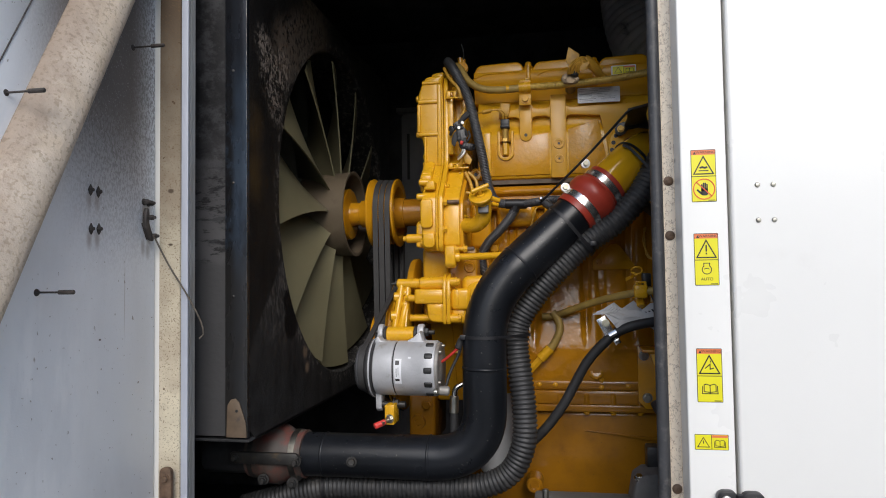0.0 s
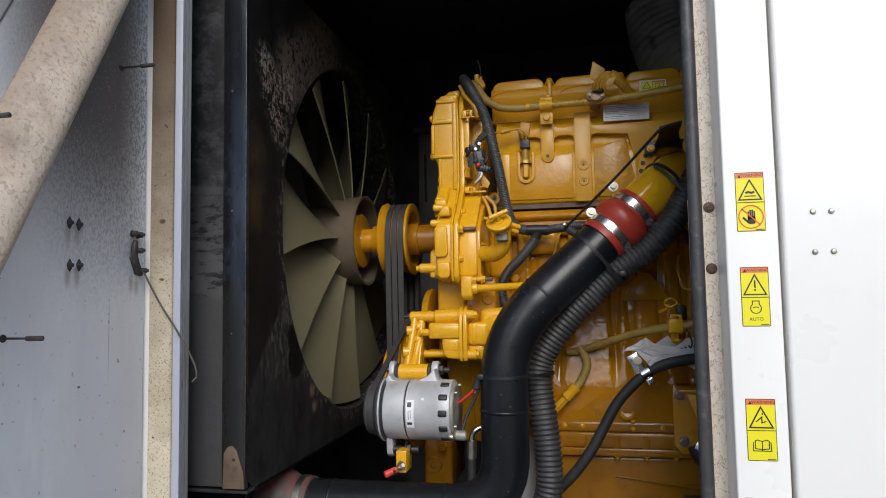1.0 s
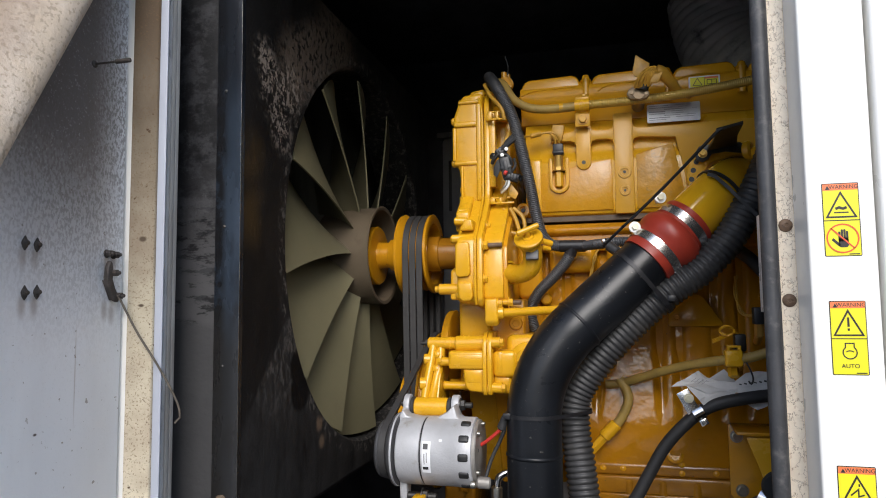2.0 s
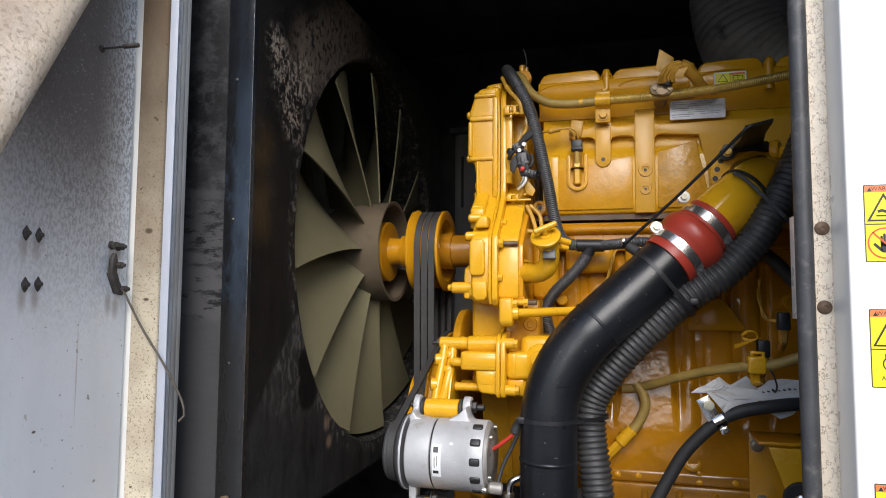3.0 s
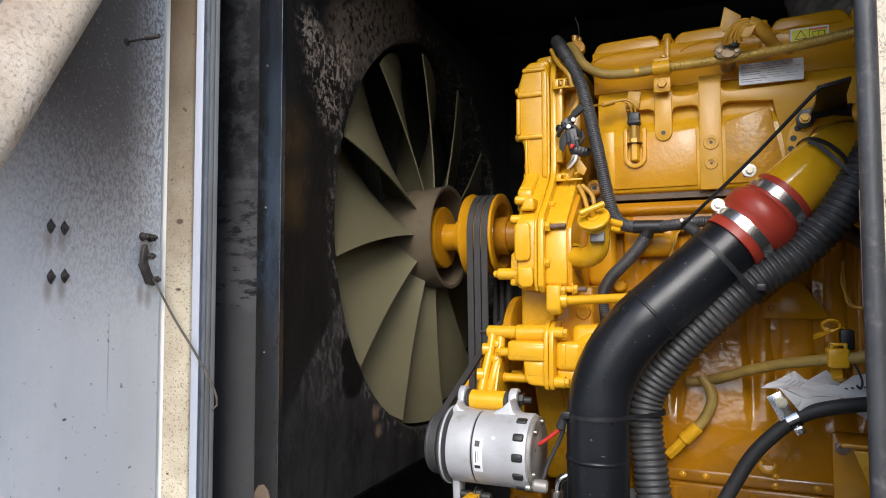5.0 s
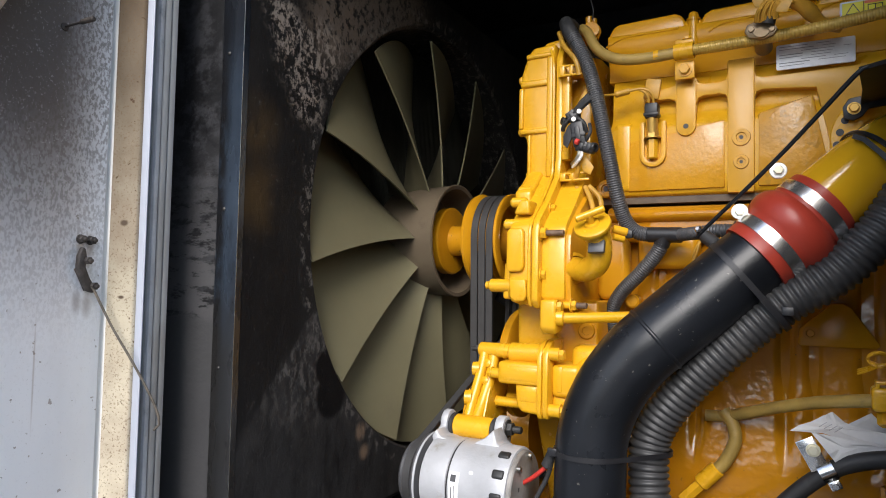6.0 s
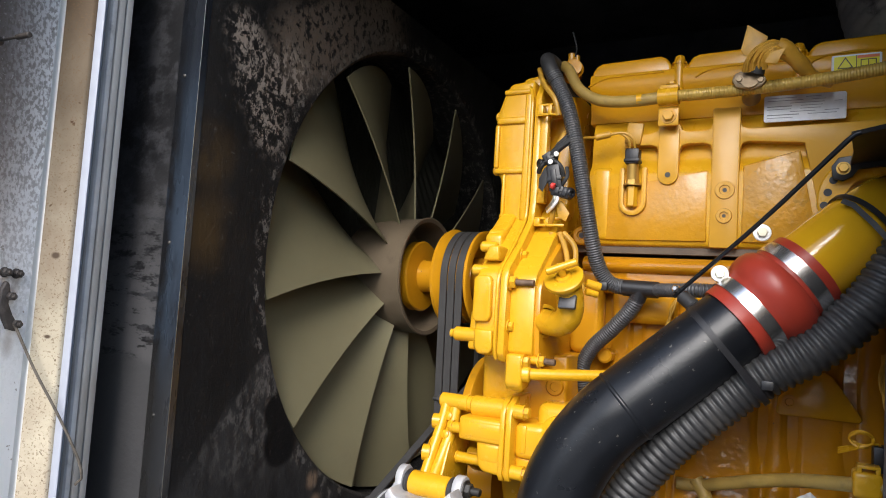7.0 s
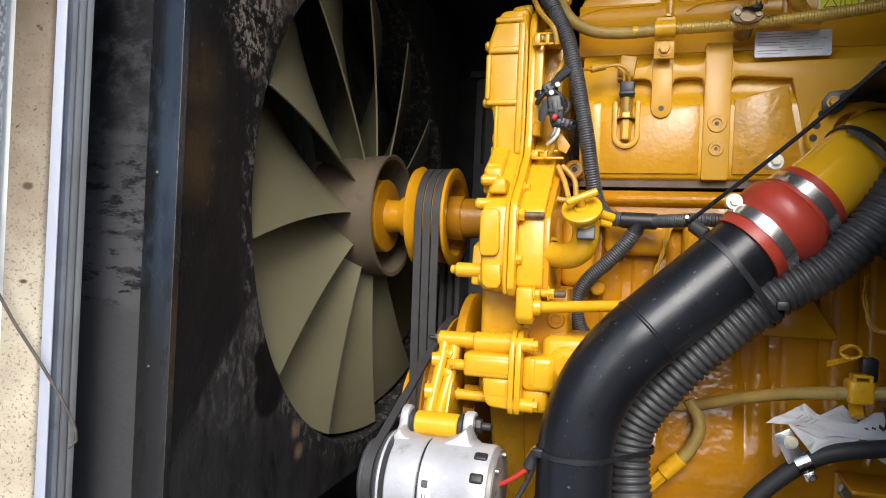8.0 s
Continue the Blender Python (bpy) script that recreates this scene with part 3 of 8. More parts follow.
def edge_grime(nt):
    co = nt.nodes.new("ShaderNodeTexCoord")
    dot = nt.nodes.new("ShaderNodeVectorMath")
    dot.operation = "DOT_PRODUCT"
    nt.links.new(co.outputs["Object"], dot.inputs[0])
    dot.inputs[1].default_value = side
    mad = nt.nodes.new("ShaderNodeMath")
    mad.operation = "MULTIPLY_ADD"
    nt.links.new(noise_at(nt, 9, 7, 0.65, (1, 1, 1), 6.0), mad.inputs[0])
    mad.inputs[1].default_value = 0.10
    nt.links.new(dot.outputs["Value"], mad.inputs[2])
    d0 = (mid - BASE[door_1]).dot(side)
    return times(nt, ramp(nt, mad.outputs[0], d0 + 0.058, d0 + 0.018), 0.62)


soil(stiff_paint, [(edge_grime, (0.17, 0.115, 0.075))])
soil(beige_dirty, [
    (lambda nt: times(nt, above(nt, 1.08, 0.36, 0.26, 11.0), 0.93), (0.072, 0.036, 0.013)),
    (lambda nt: times(nt, ramp(nt, noise_at(nt, 330, 3, 0.6, (1, 1, 1), 5.4), 0.55, 0.66), 0.6), (0.16, 0.10, 0.05)),
    (lambda nt: cloud(nt, -0.007, 1.079, 0.0015, 0.0035, 1.6), (0.10, 0.07, 0.045)),
    (lambda nt: cloud(nt, -0.007, 0.976, 0.001, 0.0028, 1.2), (0.10, 0.07, 0.045)),
])
part("stiffener", stiffener([(-0.036, 0.0), (-0.030, 0.020), (-0.014, 0.038), (0.010, 0.052), (0.030, 0.054), (0.041, 0.047), (0.046, 0.0)], -0.80, 0.52), stiff_paint, door_1, "tan stiffener with scraped sooty paint")
part("stiffener_flange", stiffener([(-0.085, 0.0), (-0.085, 0.0012), (0.052, 0.0012), (0.052, 0.0)], -0.78, 0.51), door_skin_paint, door_1)
part("flange_edge", stiffener([(-0.0875, 0.0), (-0.0875, 0.0022), (-0.0853, 0.0022), (-0.0853, 0.0)], -0.78, 0.51), stud_soot, door_1, "dark raw edge of the flange")


def insulation_pin(y, z):
    bm = M()
    rod(bm, (SKIN, y, z), (SKIN + 0.038, y, z), 0.0016, seg=10)
    part("pin", bm, stud_soot, door_1, "sooty insulation pin")
    bm = M()
    rod(bm, (SKIN + 0.036, y, z), (SKIN + 0.062, y, z), 0.0034, seg=12, ease=0.001)
    part("pin_cap", bm, stud_soot, door_1)
    bm = M()
    lathe(bm, (SKIN, y, z), (1, 0, 0), [(0, 0.0055), (0.0012, 0.005), (0.0022, 0.0025), (0.0022, 0)], 16)
    part("pin_foot", bm, stud_soot, door_1)


for y, z in ((0.94, 1.792), (1.001, 1.512), (1.223, 1.953), (0.985, 1.19)):
    insulation_pin(y, z)
for y, z in ((1.113, 1.678), (1.132, 1.677), (1.115, 1.614), (1.134, 1.615)):
    bm = M()
    prism(bm, [(y, z + 0.010), (y + 0.0045, z + 0.003), (y + 0.004, z - 0.005), (y, z - 0.010), (y - 0.004, z - 0.005), (y - 0.0045, z + 0.003)], "x", SKIN, SKIN + 0.002, 0.0006)
    lathe(bm, (SKIN, y, z), (1, 0, 0), [(0, 0.0050), (0.003, 0.0048), (0.0038, 0.0034), (0.0065, 0.0030), (0.0075, 0)], 12)
    part("stud", bm, stud_soot, door_1, "sooty stud with nut")
hook = thing("door_stay_hook", (-0.72, 1.265, 1.60), "small dark steel hook bolted to the open door", "hook")
bm = M()
prism(bm, [(1.256, 1.664), (1.251, 1.652), (1.250, 1.634), (1.255, 1.621), (1.265, 1.604), (1.275, 1.601), (1.277, 1.609), (1.268, 1.622), (1.262, 1.636), (1.263, 1.650), (1.261, 1.661)], "x", SKIN + 0.002, SKIN + 0.010, 0.0025, 3)
part("plate", bm, stud_soot, hook)
for y, z, n in ((1.258, 1.674, 0.014), (1.272, 1.673, 0.014), (1.262, 1.645, 0.022), (1.272, 1.611, 0.022)):
    bm = M()
    rod(bm, (SKIN, y, z), (SKIN + n, y, z), 0.0030, seg=10, ease=0.001)
    hexhead(bm, (SKIN + n - 0.011, y, z), (1, 0, 0), 0.0055, 0.006, False)
    lathe(bm, (SKIN, y, z), (1, 0, 0), [(0, 0.0065), (0.0015, 0.006), (0.0016, 0)], 14)
    part("bolt", bm, stud_soot, hook)
bm = M()
prism(bm, [(1.250, 1.634), (1.262, 1.634), (1.277, 1.609), (1.265, 1.604)], "x", SKIN, SKIN + 0.003, 0.0005)
part("foot", bm, stud_soot, hook)
bm = M()
sweep(bm, [(-0.711, 1.268, 1.612), (-0.692, 1.287, 1.557), (-0.672, 1.304, 1.512), (-0.657, 1.318, 1.474), (-0.6475, 1.330, 1.440), (-0.648, 1.334, 1.420), (-0.654, 1.330, 1.4145)], 0.0017, 8, 0.012)
lone("stay_cable", bm, cable_dirt, (-0.70, 1.26, 1.41), "thin dirty cable hanging from the door hook", "cable")
bm = M()
prism(bm, rounded(-0.708, 1.10, -0.684, 1.180, 0.010), "y", 1.284, 1.2945, 0.002)
catch = lone("door_catch", bm, rust_steel, (-0.696, 1.29, 1.10), "rusty brown steel catch plate on the post", "catch")
bm = M()
hexhead(bm, (-0.695, 1.284, 1.160), (0, -1, 0), 0.006, 0.005)
part("bolt", bm, rust_steel, catch)

# ---- fan shroud and radiator ----
FX, FY, FZ = -0.597, 2.03, 1.717
HY, HZ, FR = 2.045, 1.724, 0.469  # the opening round the fan
crust = bpy.data.materials.new("crusted_soot_sheet")
crust.use_nodes = True
nt = crust.node_tree
bsdf = nt.nodes["Principled BSDF"]


def spot(y, z, inner, outer):
    """1 within inner of a place on the panel, 0 beyond outer."""
    co = nt.nodes.new("ShaderNodeTexCoord")
    mp = nt.nodes.new("ShaderNodeMapping")
    mp.inputs["Location"].default_value = (0, -y, -z)
    mp.inputs["Scale"].default_value = (0, 1, 1)
    d = nt.nodes.new("ShaderNodeVectorMath")
    d.operation = "LENGTH"
    nt.links.new(co.outputs["Object"], mp.inputs["Vector"])
    nt.links.new(mp.outputs["Vector"], d.inputs[0])
    return ramp(nt, d.outputs["Value"], outer, inner)


def plus(a, b):
    n = nt.nodes.new("ShaderNodeMath")
    n.operation, n.use_clamp = "ADD", True
    nt.links.new(a, n.inputs[0])
    nt.links.new(b, n.inputs[1])
    return n.outputs[0]


def beyond(u, v, c, lo, hi):
    """Rises from 0 to 1 where u * y + v * z passes c + lo .. c + hi."""
    co = nt.nodes.new("ShaderNodeTexCoord")
    dot = nt.nodes.new("ShaderNodeVectorMath")
    dot.operation = "DOT_PRODUCT"
    nt.links.new(co.outputs["Object"], dot.inputs[0])
    dot.inputs[1].default_value = (0, u, v)
    mad = nt.nodes.new("ShaderNodeMath")
    mad.operation = "MULTIPLY_ADD"
    nt.links.new(noise_at(nt, 16, 8, 0.7, (1, 1, 0.6), 8.0), mad.inputs[0])
    mad.inputs[1].default_value = 0.06
    nt.links.new(dot.outputs["Value"], mad.inputs[2])
    return ramp(nt, mad.outputs[0], c + 0.03 + lo, c + 0.03 + hi)


def layer(mask, amount, colour):
    global base
    base = mixed(nt, times(nt, mask, amount), base, colour)


base = mixed(nt, ramp(nt, noise_at(nt, 7, 7, 0.65, (1, 1, 0.4)), 0.35, 0.7), (0.0045, 0.0045, 0.005), (0.012, 0.0115, 0.0115))
# brown oil film
layer(times(nt, plus(spot(1.445, 1.86, 0.01, 0.07), spot(1.455, 1.75, 0.01, 0.08)), ramp(nt, noise_at(nt, 13, 6, 0.6, (1, 1, 0.5), 4.6), 0.35, 0.6)), 0.85, (0.055, 0.034, 0.013))
# grey dust swept up the lower corner
dust_low = times(nt, beyond(0.74, -0.67, 0.128, -0.01, 0.012), ramp(nt, noise_at(nt, 26, 9, 0.72, (1, 1, 0.5), 4.0), 0.28, 0.62))
layer(dust_low, 0.85, (0.033, 0.032, 0.0315))
layer(times(nt, times(nt, spot(1.57, 1.50, 0.05, 0.16), beyond(0.74, -0.67, 0.128, -0.005, 0.008)), ramp(nt, noise_at(nt, 80, 8, 0.75, (1, 1, 0.6), 1.2), 0.46, 0.60)), 0.7, (0.115, 0.108, 0.10))
# brown dust with dark flecks towards the top
haze = plus(plus(spot(1.62, 2.075, 0.03, 0.10), spot(1.71, 2.12, 0.04, 0.11)), spot(1.83, 2.20, 0.03, 0.16))
fleck_hole = ramp(nt, noise_at(nt, 85, 9, 0.74, (1, 1, 0.8), 2.6), 0.43, 0.50)
layer(times(nt, haze, fleck_hole), 0.75, (0.125, 0.100, 0.080))
# flaking crust
zones = plus(plus(plus(spot(1.495, 2.045, 0.015, 0.055), spot(1.535, 1.99, 0.03, 0.075)), spot(1.56, 1.925, 0.015, 0.06)), spot(1.60, 2.02, 0.02, 0.07))
patch = ramp(nt, noise_at(nt, 68, 12, 0.82, (1, 1, 0.85), 2.0), 0.50, 0.54)
layer(times(nt, zones, patch), 0.95, (0.235, 0.203, 0.176))
# crumbs round the fan's opening
rim_mask = times(nt, spot(HY, HZ, 0.484, 0.506), ramp(nt, noise_at(nt, 70, 8, 0.78, (1, 1, 0.7), 6.0), 0.53, 0.58))
layer(rim_mask, 0.75, (0.15, 0.138, 0.125))
# wet oil blot, and a rubbed tan mark below it
layer(plus(spot(1.632, 1.475, 0.026, 0.036), spot(1.645, 1.425, 0.034, 0.046)), 1.0, (0.004, 0.004, 0.0045))
layer(times(nt, plus(spot(1.735, 1.345, 0.006, 0.022), spot(1.748, 1.305, 0.004, 0.020)), ramp(nt, noise_at(nt, 90, 6, 0.7, (1, 1, 0.4), 3.0), 0.30, 0.46)), 0.9, (0.20, 0.14, 0.095))
layer(ramp(nt, noise_at(nt, 150, 5, 0.7, (1, 1, 0.8), 9.0), 0.625, 0.66), 0.55, (0.085, 0.080, 0.076))
nt.links.new(base, bsdf.inputs["Base Color"])
wet = nt.nodes.new("ShaderNodeMapRange")
wet.inputs["To Min"].default_value, wet.inputs["To Max"].default_value = 0.36, 0.75
nt.links.new(noise_at(nt, 12, 7, 0.65, (1, 1, 0.5), 5.0), wet.inputs["Value"])
nt.links.new(wet.outputs["Result"], bsdf.inputs["Roughness"])
bsdf.inputs["Specular IOR Level"].default_value = 0.25
bp = nt.nodes.new("ShaderNodeBump")
bp.inputs["Strength"].default_value, bp.inputs["Distance"].default_value = 0.8, 0.004
nt.links.new(noise_at(nt, 42, 12, 0.80, (1, 1, 0.7), 2.0), bp.inputs["Height"])
nt.links.new(bp.outputs["Normal"], bsdf.inputs["Normal"])


def below(nt, z, soft, ragged, scale=30.0, shift=1.0):
    """1 under a ragged line at height z."""
    co = nt.nodes.new("ShaderNodeTexCoord")
    xyz = nt.nodes.new("ShaderNodeSeparateXYZ")
    nt.links.new(co.outputs["Object"], xyz.inputs[0])
    mad = nt.nodes.new("ShaderNodeMath")
    mad.operation = "MULTIPLY_ADD"
    nt.links.new(noise_at(nt, scale, 8, 0.7, (1, 1, 0.5), shift), mad.inputs[0])
    mad.inputs[1].default_value = ragged
    nt.links.new(xyz.outputs["Z"], mad.inputs[2])
    return ramp(nt, mad.outputs[0], z + soft + ragged / 2, z - soft + ragged / 2)


side_soot = surface("smeared_side_sheet", (0.010, 0.010, 0.011), 0.45, var=0.3, var_scale=7, specks=(0.05, 0.05, 0.05), speck_at=(0.70, 0.74), speck_scale=210, bump=0.3, bump_scale=90)
soil(side_soot, [
    # faint mottles everywhere, a dusty stretch with dragged dark flecks, and plain grey dust at the foot
    (lambda nt: times(nt, ramp(nt, noise_at(nt, 34, 10, 0.72, (0.8, 1, 1.1), 5.0), 0.46, 0.60), 0.8), (0.042, 0.042, 0.045)),
    (lambda nt: times(nt, times(nt, below(nt, 1.74, 0.13, 0.16, 12.0, 2.2), ramp(nt, noise_at(nt, 48, 11, 0.72, (0.45, 1, 1.5), 7.2), 0.42, 0.49)), 0.92), (0.078, 0.076, 0.077)),
    (lambda nt: times(nt, below(nt, 1.565, 0.008, 0.045, 30.0, 4.1), 0.95), (0.056, 0.055, 0.056)),
])
shroud = thing("fan_shroud", (0, 0, 0), "black sheet steel fan shroud crusted with soot", "shroud")
SY0, SY1, SZ0, SZ1 = 1.424, 2.62, 1.195, 2.265
bm = M()
N = 120
rows = []
for k in range(N):
    a = 2 * math.pi * k / N
    c, s = math.cos(a), math.sin(a)
    reach = min(((SY1 if c > 0 else SY0) - HY) / c if abs(c) > 1e-6 else 9, ((SZ1 if s > 0 else SZ0) - HZ) / s if abs(s) > 1e-6 else 9)
    rows.append([bm.verts.new(p) for p in ((FX, HY + reach * c, HZ + reach * s), (FX, HY + FR * c, HZ + FR * s), (FX - 0.006, HY + (FR - 0.006) * c, HZ + (FR - 0.006) * s),
                                           (FX - 0.12, HY + (FR - 0.004) * c, HZ + (FR - 0.004) * s), (FX - 0.12, HY + (FR + 0.004) * c, HZ + (FR + 0.004) * s), (FX - 0.004, HY + reach * c, HZ + reach * s))])
for k in range(N):
    a, b = rows[k], rows[(k + 1) % N]
    for j in range(6):
        bm.faces.new((a[j], b[j], b[(j + 1) % 6], a[(j + 1) % 6]))
part("face_panel", bm, crust, shroud)
bm = M()
box(bm, (-0.90, SY0, SZ0 + 0.012), (-0.598, SY0 + 0.003, 2.49))
part("side_panel", bm, side_soot, shroud, "sooty side sheet with dusty streaks")
bm = M()
bow = [(-0.648 + 0.0515 * k / 10, SY0 - 0.002 - 0.008 * math.sin(math.pi * min(1, 0.62 * k / 10))) for k in range(11)]
prism(bm, [(-0.648, SY0 - 0.001), *bow, (-0.5965, SY0 + 0.002), (-0.5995, SY0 + 0.002), (-0.5995, SY0 - 0.001)], "z", SZ0 + 0.012, 2.47)
# the blue in this base colour paints in sky mirrored by the steel
edge_sheet = surface("dark_steel_painted_sheen", (0.056, 0.076, 0.106), 0.27, metal=0.6, var=0.35, var_scale=7, grime=(0.022, 0.022, 0.024), grime_at=(0.48, 0.7), grime_scale=16, bump=0.12, bump_scale=140, stretch=(1, 1, 0.3))
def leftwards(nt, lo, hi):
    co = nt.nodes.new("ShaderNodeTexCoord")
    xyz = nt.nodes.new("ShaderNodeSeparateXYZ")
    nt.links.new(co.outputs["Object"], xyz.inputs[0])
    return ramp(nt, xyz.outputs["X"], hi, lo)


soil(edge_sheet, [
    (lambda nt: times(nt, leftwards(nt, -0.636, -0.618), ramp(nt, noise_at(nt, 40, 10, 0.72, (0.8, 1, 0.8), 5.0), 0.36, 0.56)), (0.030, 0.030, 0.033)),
    # darker above about 1.95, where the painted blue reflection ends
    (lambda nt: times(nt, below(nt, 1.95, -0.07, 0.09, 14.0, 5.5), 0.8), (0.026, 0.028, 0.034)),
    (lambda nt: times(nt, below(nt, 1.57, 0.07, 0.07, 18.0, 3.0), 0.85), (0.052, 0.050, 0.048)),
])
part("corner_strip", bm, edge_sheet, shroud, "smooth dark corner strip with a painted blue reflection")
bm = M()
rod(bm, (-0.597, SY0 - 0.0088, SZ0 + 0.012), (-0.597, SY0 - 0.0088, 2.47), 0.0007, seg=10)
part("edge_bead", bm, zinc, shroud, "bright bare metal edge")
for z in (2.195, 1.963, 1.728, 1.493, 1.258):
    bm = M()
    lathe(bm, (-0.627, SY0 - 0.0078, z), (0, -1, 0), [(0, 0.0031), (0.001, 0.0029), (0.0020, 0.0015), (0.0022, 0)], 14)
    part("rivet", bm, dark_steel, shroud, "small dark steel rivet")
bm = M()
prism(bm, [(-0.640, 1.2075), (-0.596, 1.2075), (-0.598, 1.238), (-0.612, 1.278), (-0.620, 1.286), (-0.630, 1.284), (-0.638, 1.272)], "y", SY0 - 0.014, SY0 - 0.0105, 0.001)
tab_mat = surface("rusty_tab", (0.12, 0.085, 0.055), 0.65, var=0.25, var_scale=20, grime=(0.05, 0.04, 0.035), grime_scale=25)
tab = part("corner_tab", bm, tab_mat, shroud, "rust-brown corner tab")
bm = M()
rod(bm, (-0.617, SY0 - 0.0148, 1.261), (-0.617, SY0 - 0.012, 1.261), 0.003, seg=12)
part("hole", bm, sign_black, tab)
bm = M()
box(bm, (-0.90, SY0, SZ0), (FX, SY1, SZ0 + 0.006), 0.001)
part("panel", bm, soot, shroud)
bm = M()
box(bm, (-0.90, SY0, SZ1 - 0.004), (FX - 0.004, SY1, SZ1))
part("panel", bm, soot, shroud)
radiator = thing("radiator", (-0.80, 2.03, 1.2), "dusty finned radiator core behind the fan", "radiator")
bm = M()
box(bm, (-0.86, 1.43, 1.205), (-0.80, 2.61, 2.25))
part("core", bm, fin_metal, radiator)
bm = M()
for k in range(168):
    y = 1.44 + 0.007 * k
    box(bm, (-0.80, y, 1.21), (-0.785, y + 0.0022, 2.25))
tagged(part("fin_pack", bm, fin_metal, radiator), kind="stuff")

# ---- cooling fan ----
fan = thing("cooling_fan", (FX, FY, FZ), "large olive cooling fan with wide pitched blades", "fan")
BLADES = 12


def blade(turn):
    bm = M()
    nr, nc = 10, 9
    grid = []
    for i in range(nr + 1):
        q = i / nr
        r = 0.115 + (0.446 - 0.115) * q
        half = radians(20 + 1.5 * q)
        pitch = 0.108 + 0.010 * (1 - q)
        line = []
        for j in range(nc + 1):
            s = -1 + 2 * j / nc
            a = turn + s * half + radians(6) * q
            x = FX - 0.056 + s * pitch * 0.5 + 0.010 * (1 - s * s)
            line.append((x, FY + r * math.cos(a), FZ + r * math.sin(a)))
        grid.append(line)
    for off in (0.0, -0.004):
        vs = [[bm.verts.new((x + off, y, z)) for x, y, z in line] for line in grid]
        for i in range(nr):
            for j in range(nc):
                bm.faces.new((vs[i][j], vs[i][j + 1], vs[i + 1][j + 1], vs[i + 1][j]))
        if off == 0.0:
            first = vs
    rim = lambda g: [g[0][j] for j in range(nc + 1)] + [g[i][nc] for i in range(1, nr + 1)] + [g[nr][j] for j in range(nc - 1, -1, -1)] + [g[i][0] for i in range(nr - 1, 0, -1)]  # noqa: E731
    a, b = rim(first), rim(vs)
    for k in range(len(a)):
        bm.faces.new((a[k], a[(k + 1) % len(a)], b[(k + 1) % len(a)], b[k]))
    return bm


for k in range(BLADES):
    part("blade", blade(2 * math.pi * (k + 0.35) / BLADES), fan_paint, fan)
bm = M()
lathe(bm, (0, FY, FZ), (1, 0, 0), [(-0.70, 0), (-0.70, 0.112), (-0.62, 0.121), (-0.558, 0.1235), (-0.5535, 0.126), (-0.552, 0.1235), (-0.554, 0.116), (-0.60, 0.110), (-0.62, 0.10), (-0.62, 0)], 64)
part("hub", bm, hub_paint, fan, "dusty tan hub drum")

# ---- fan drive ----
drive = thing("fan_drive", (-0.45, FY, FZ), "yellow fan drive shaft with grooved belt pulley", "fan drive")
bm = M()
lathe(bm, (0, FY, FZ), (1, 0, 0), [(-0.63, 0), (-0.63, 0.05), (-0.590, 0.05), (-0.588, 0.072), (-0.585, 0.075), (-0.568, 0.075), (-0.565, 0.072), (-0.563, 0.045), (-0.562, 0)], 48)
part("fan_flange", bm, yellow_paint, drive)
bm = M()
lathe(bm, (0, FY, FZ), (1, 0, 0), [(-0.565, 0), (-0.565, 0.036), (-0.558, 0.034), (-0.534, 0.033), (-0.531, 0.040), (-0.512, 0.041), (-0.505, 0.044), (-0.49, 0.044), (-0.49, 0)], 40)
part("spacer", bm, yellow_paint, drive)
bm = M()
lathe(bm, (0, FY, FZ), (1, 0, 0), [(-0.49, 0.03), (-0.497, 0.088), (-0.4965, 0.100), (-0.490, 0.1015), (-0.481, 0.094), (-0.477, 0.086), (-0.473, 0.080), (-0.466, 0.088), (-0.4635, 0.092), (-0.458, 0.092),
                                  (-0.455, 0.080), (-0.449, 0.088), (-0.446, 0.092), (-0.441, 0.092), (-0.438, 0.080), (-0.432, 0.088), (-0.428, 0.094), (-0.424, 0.099), (-0.419, 0.099),
                                  (-0.417, 0.095), (-0.419, 0.076), (-0.440, 0.070), (-0.445, 0.03)], 64)
part("pulley", bm, yellow_paint, drive)
bm = M()
lathe(bm, (0, FY, FZ), (1, 0, 0), [(-0.445, 0), (-0.445, 0.044), (-0.402, 0.046), (-0.40, 0.044), (-0.40, 0.040), (-0.30, 0.040), (-0.30, 0)], 40)
part("shaft", bm, yellow_dark, drive)


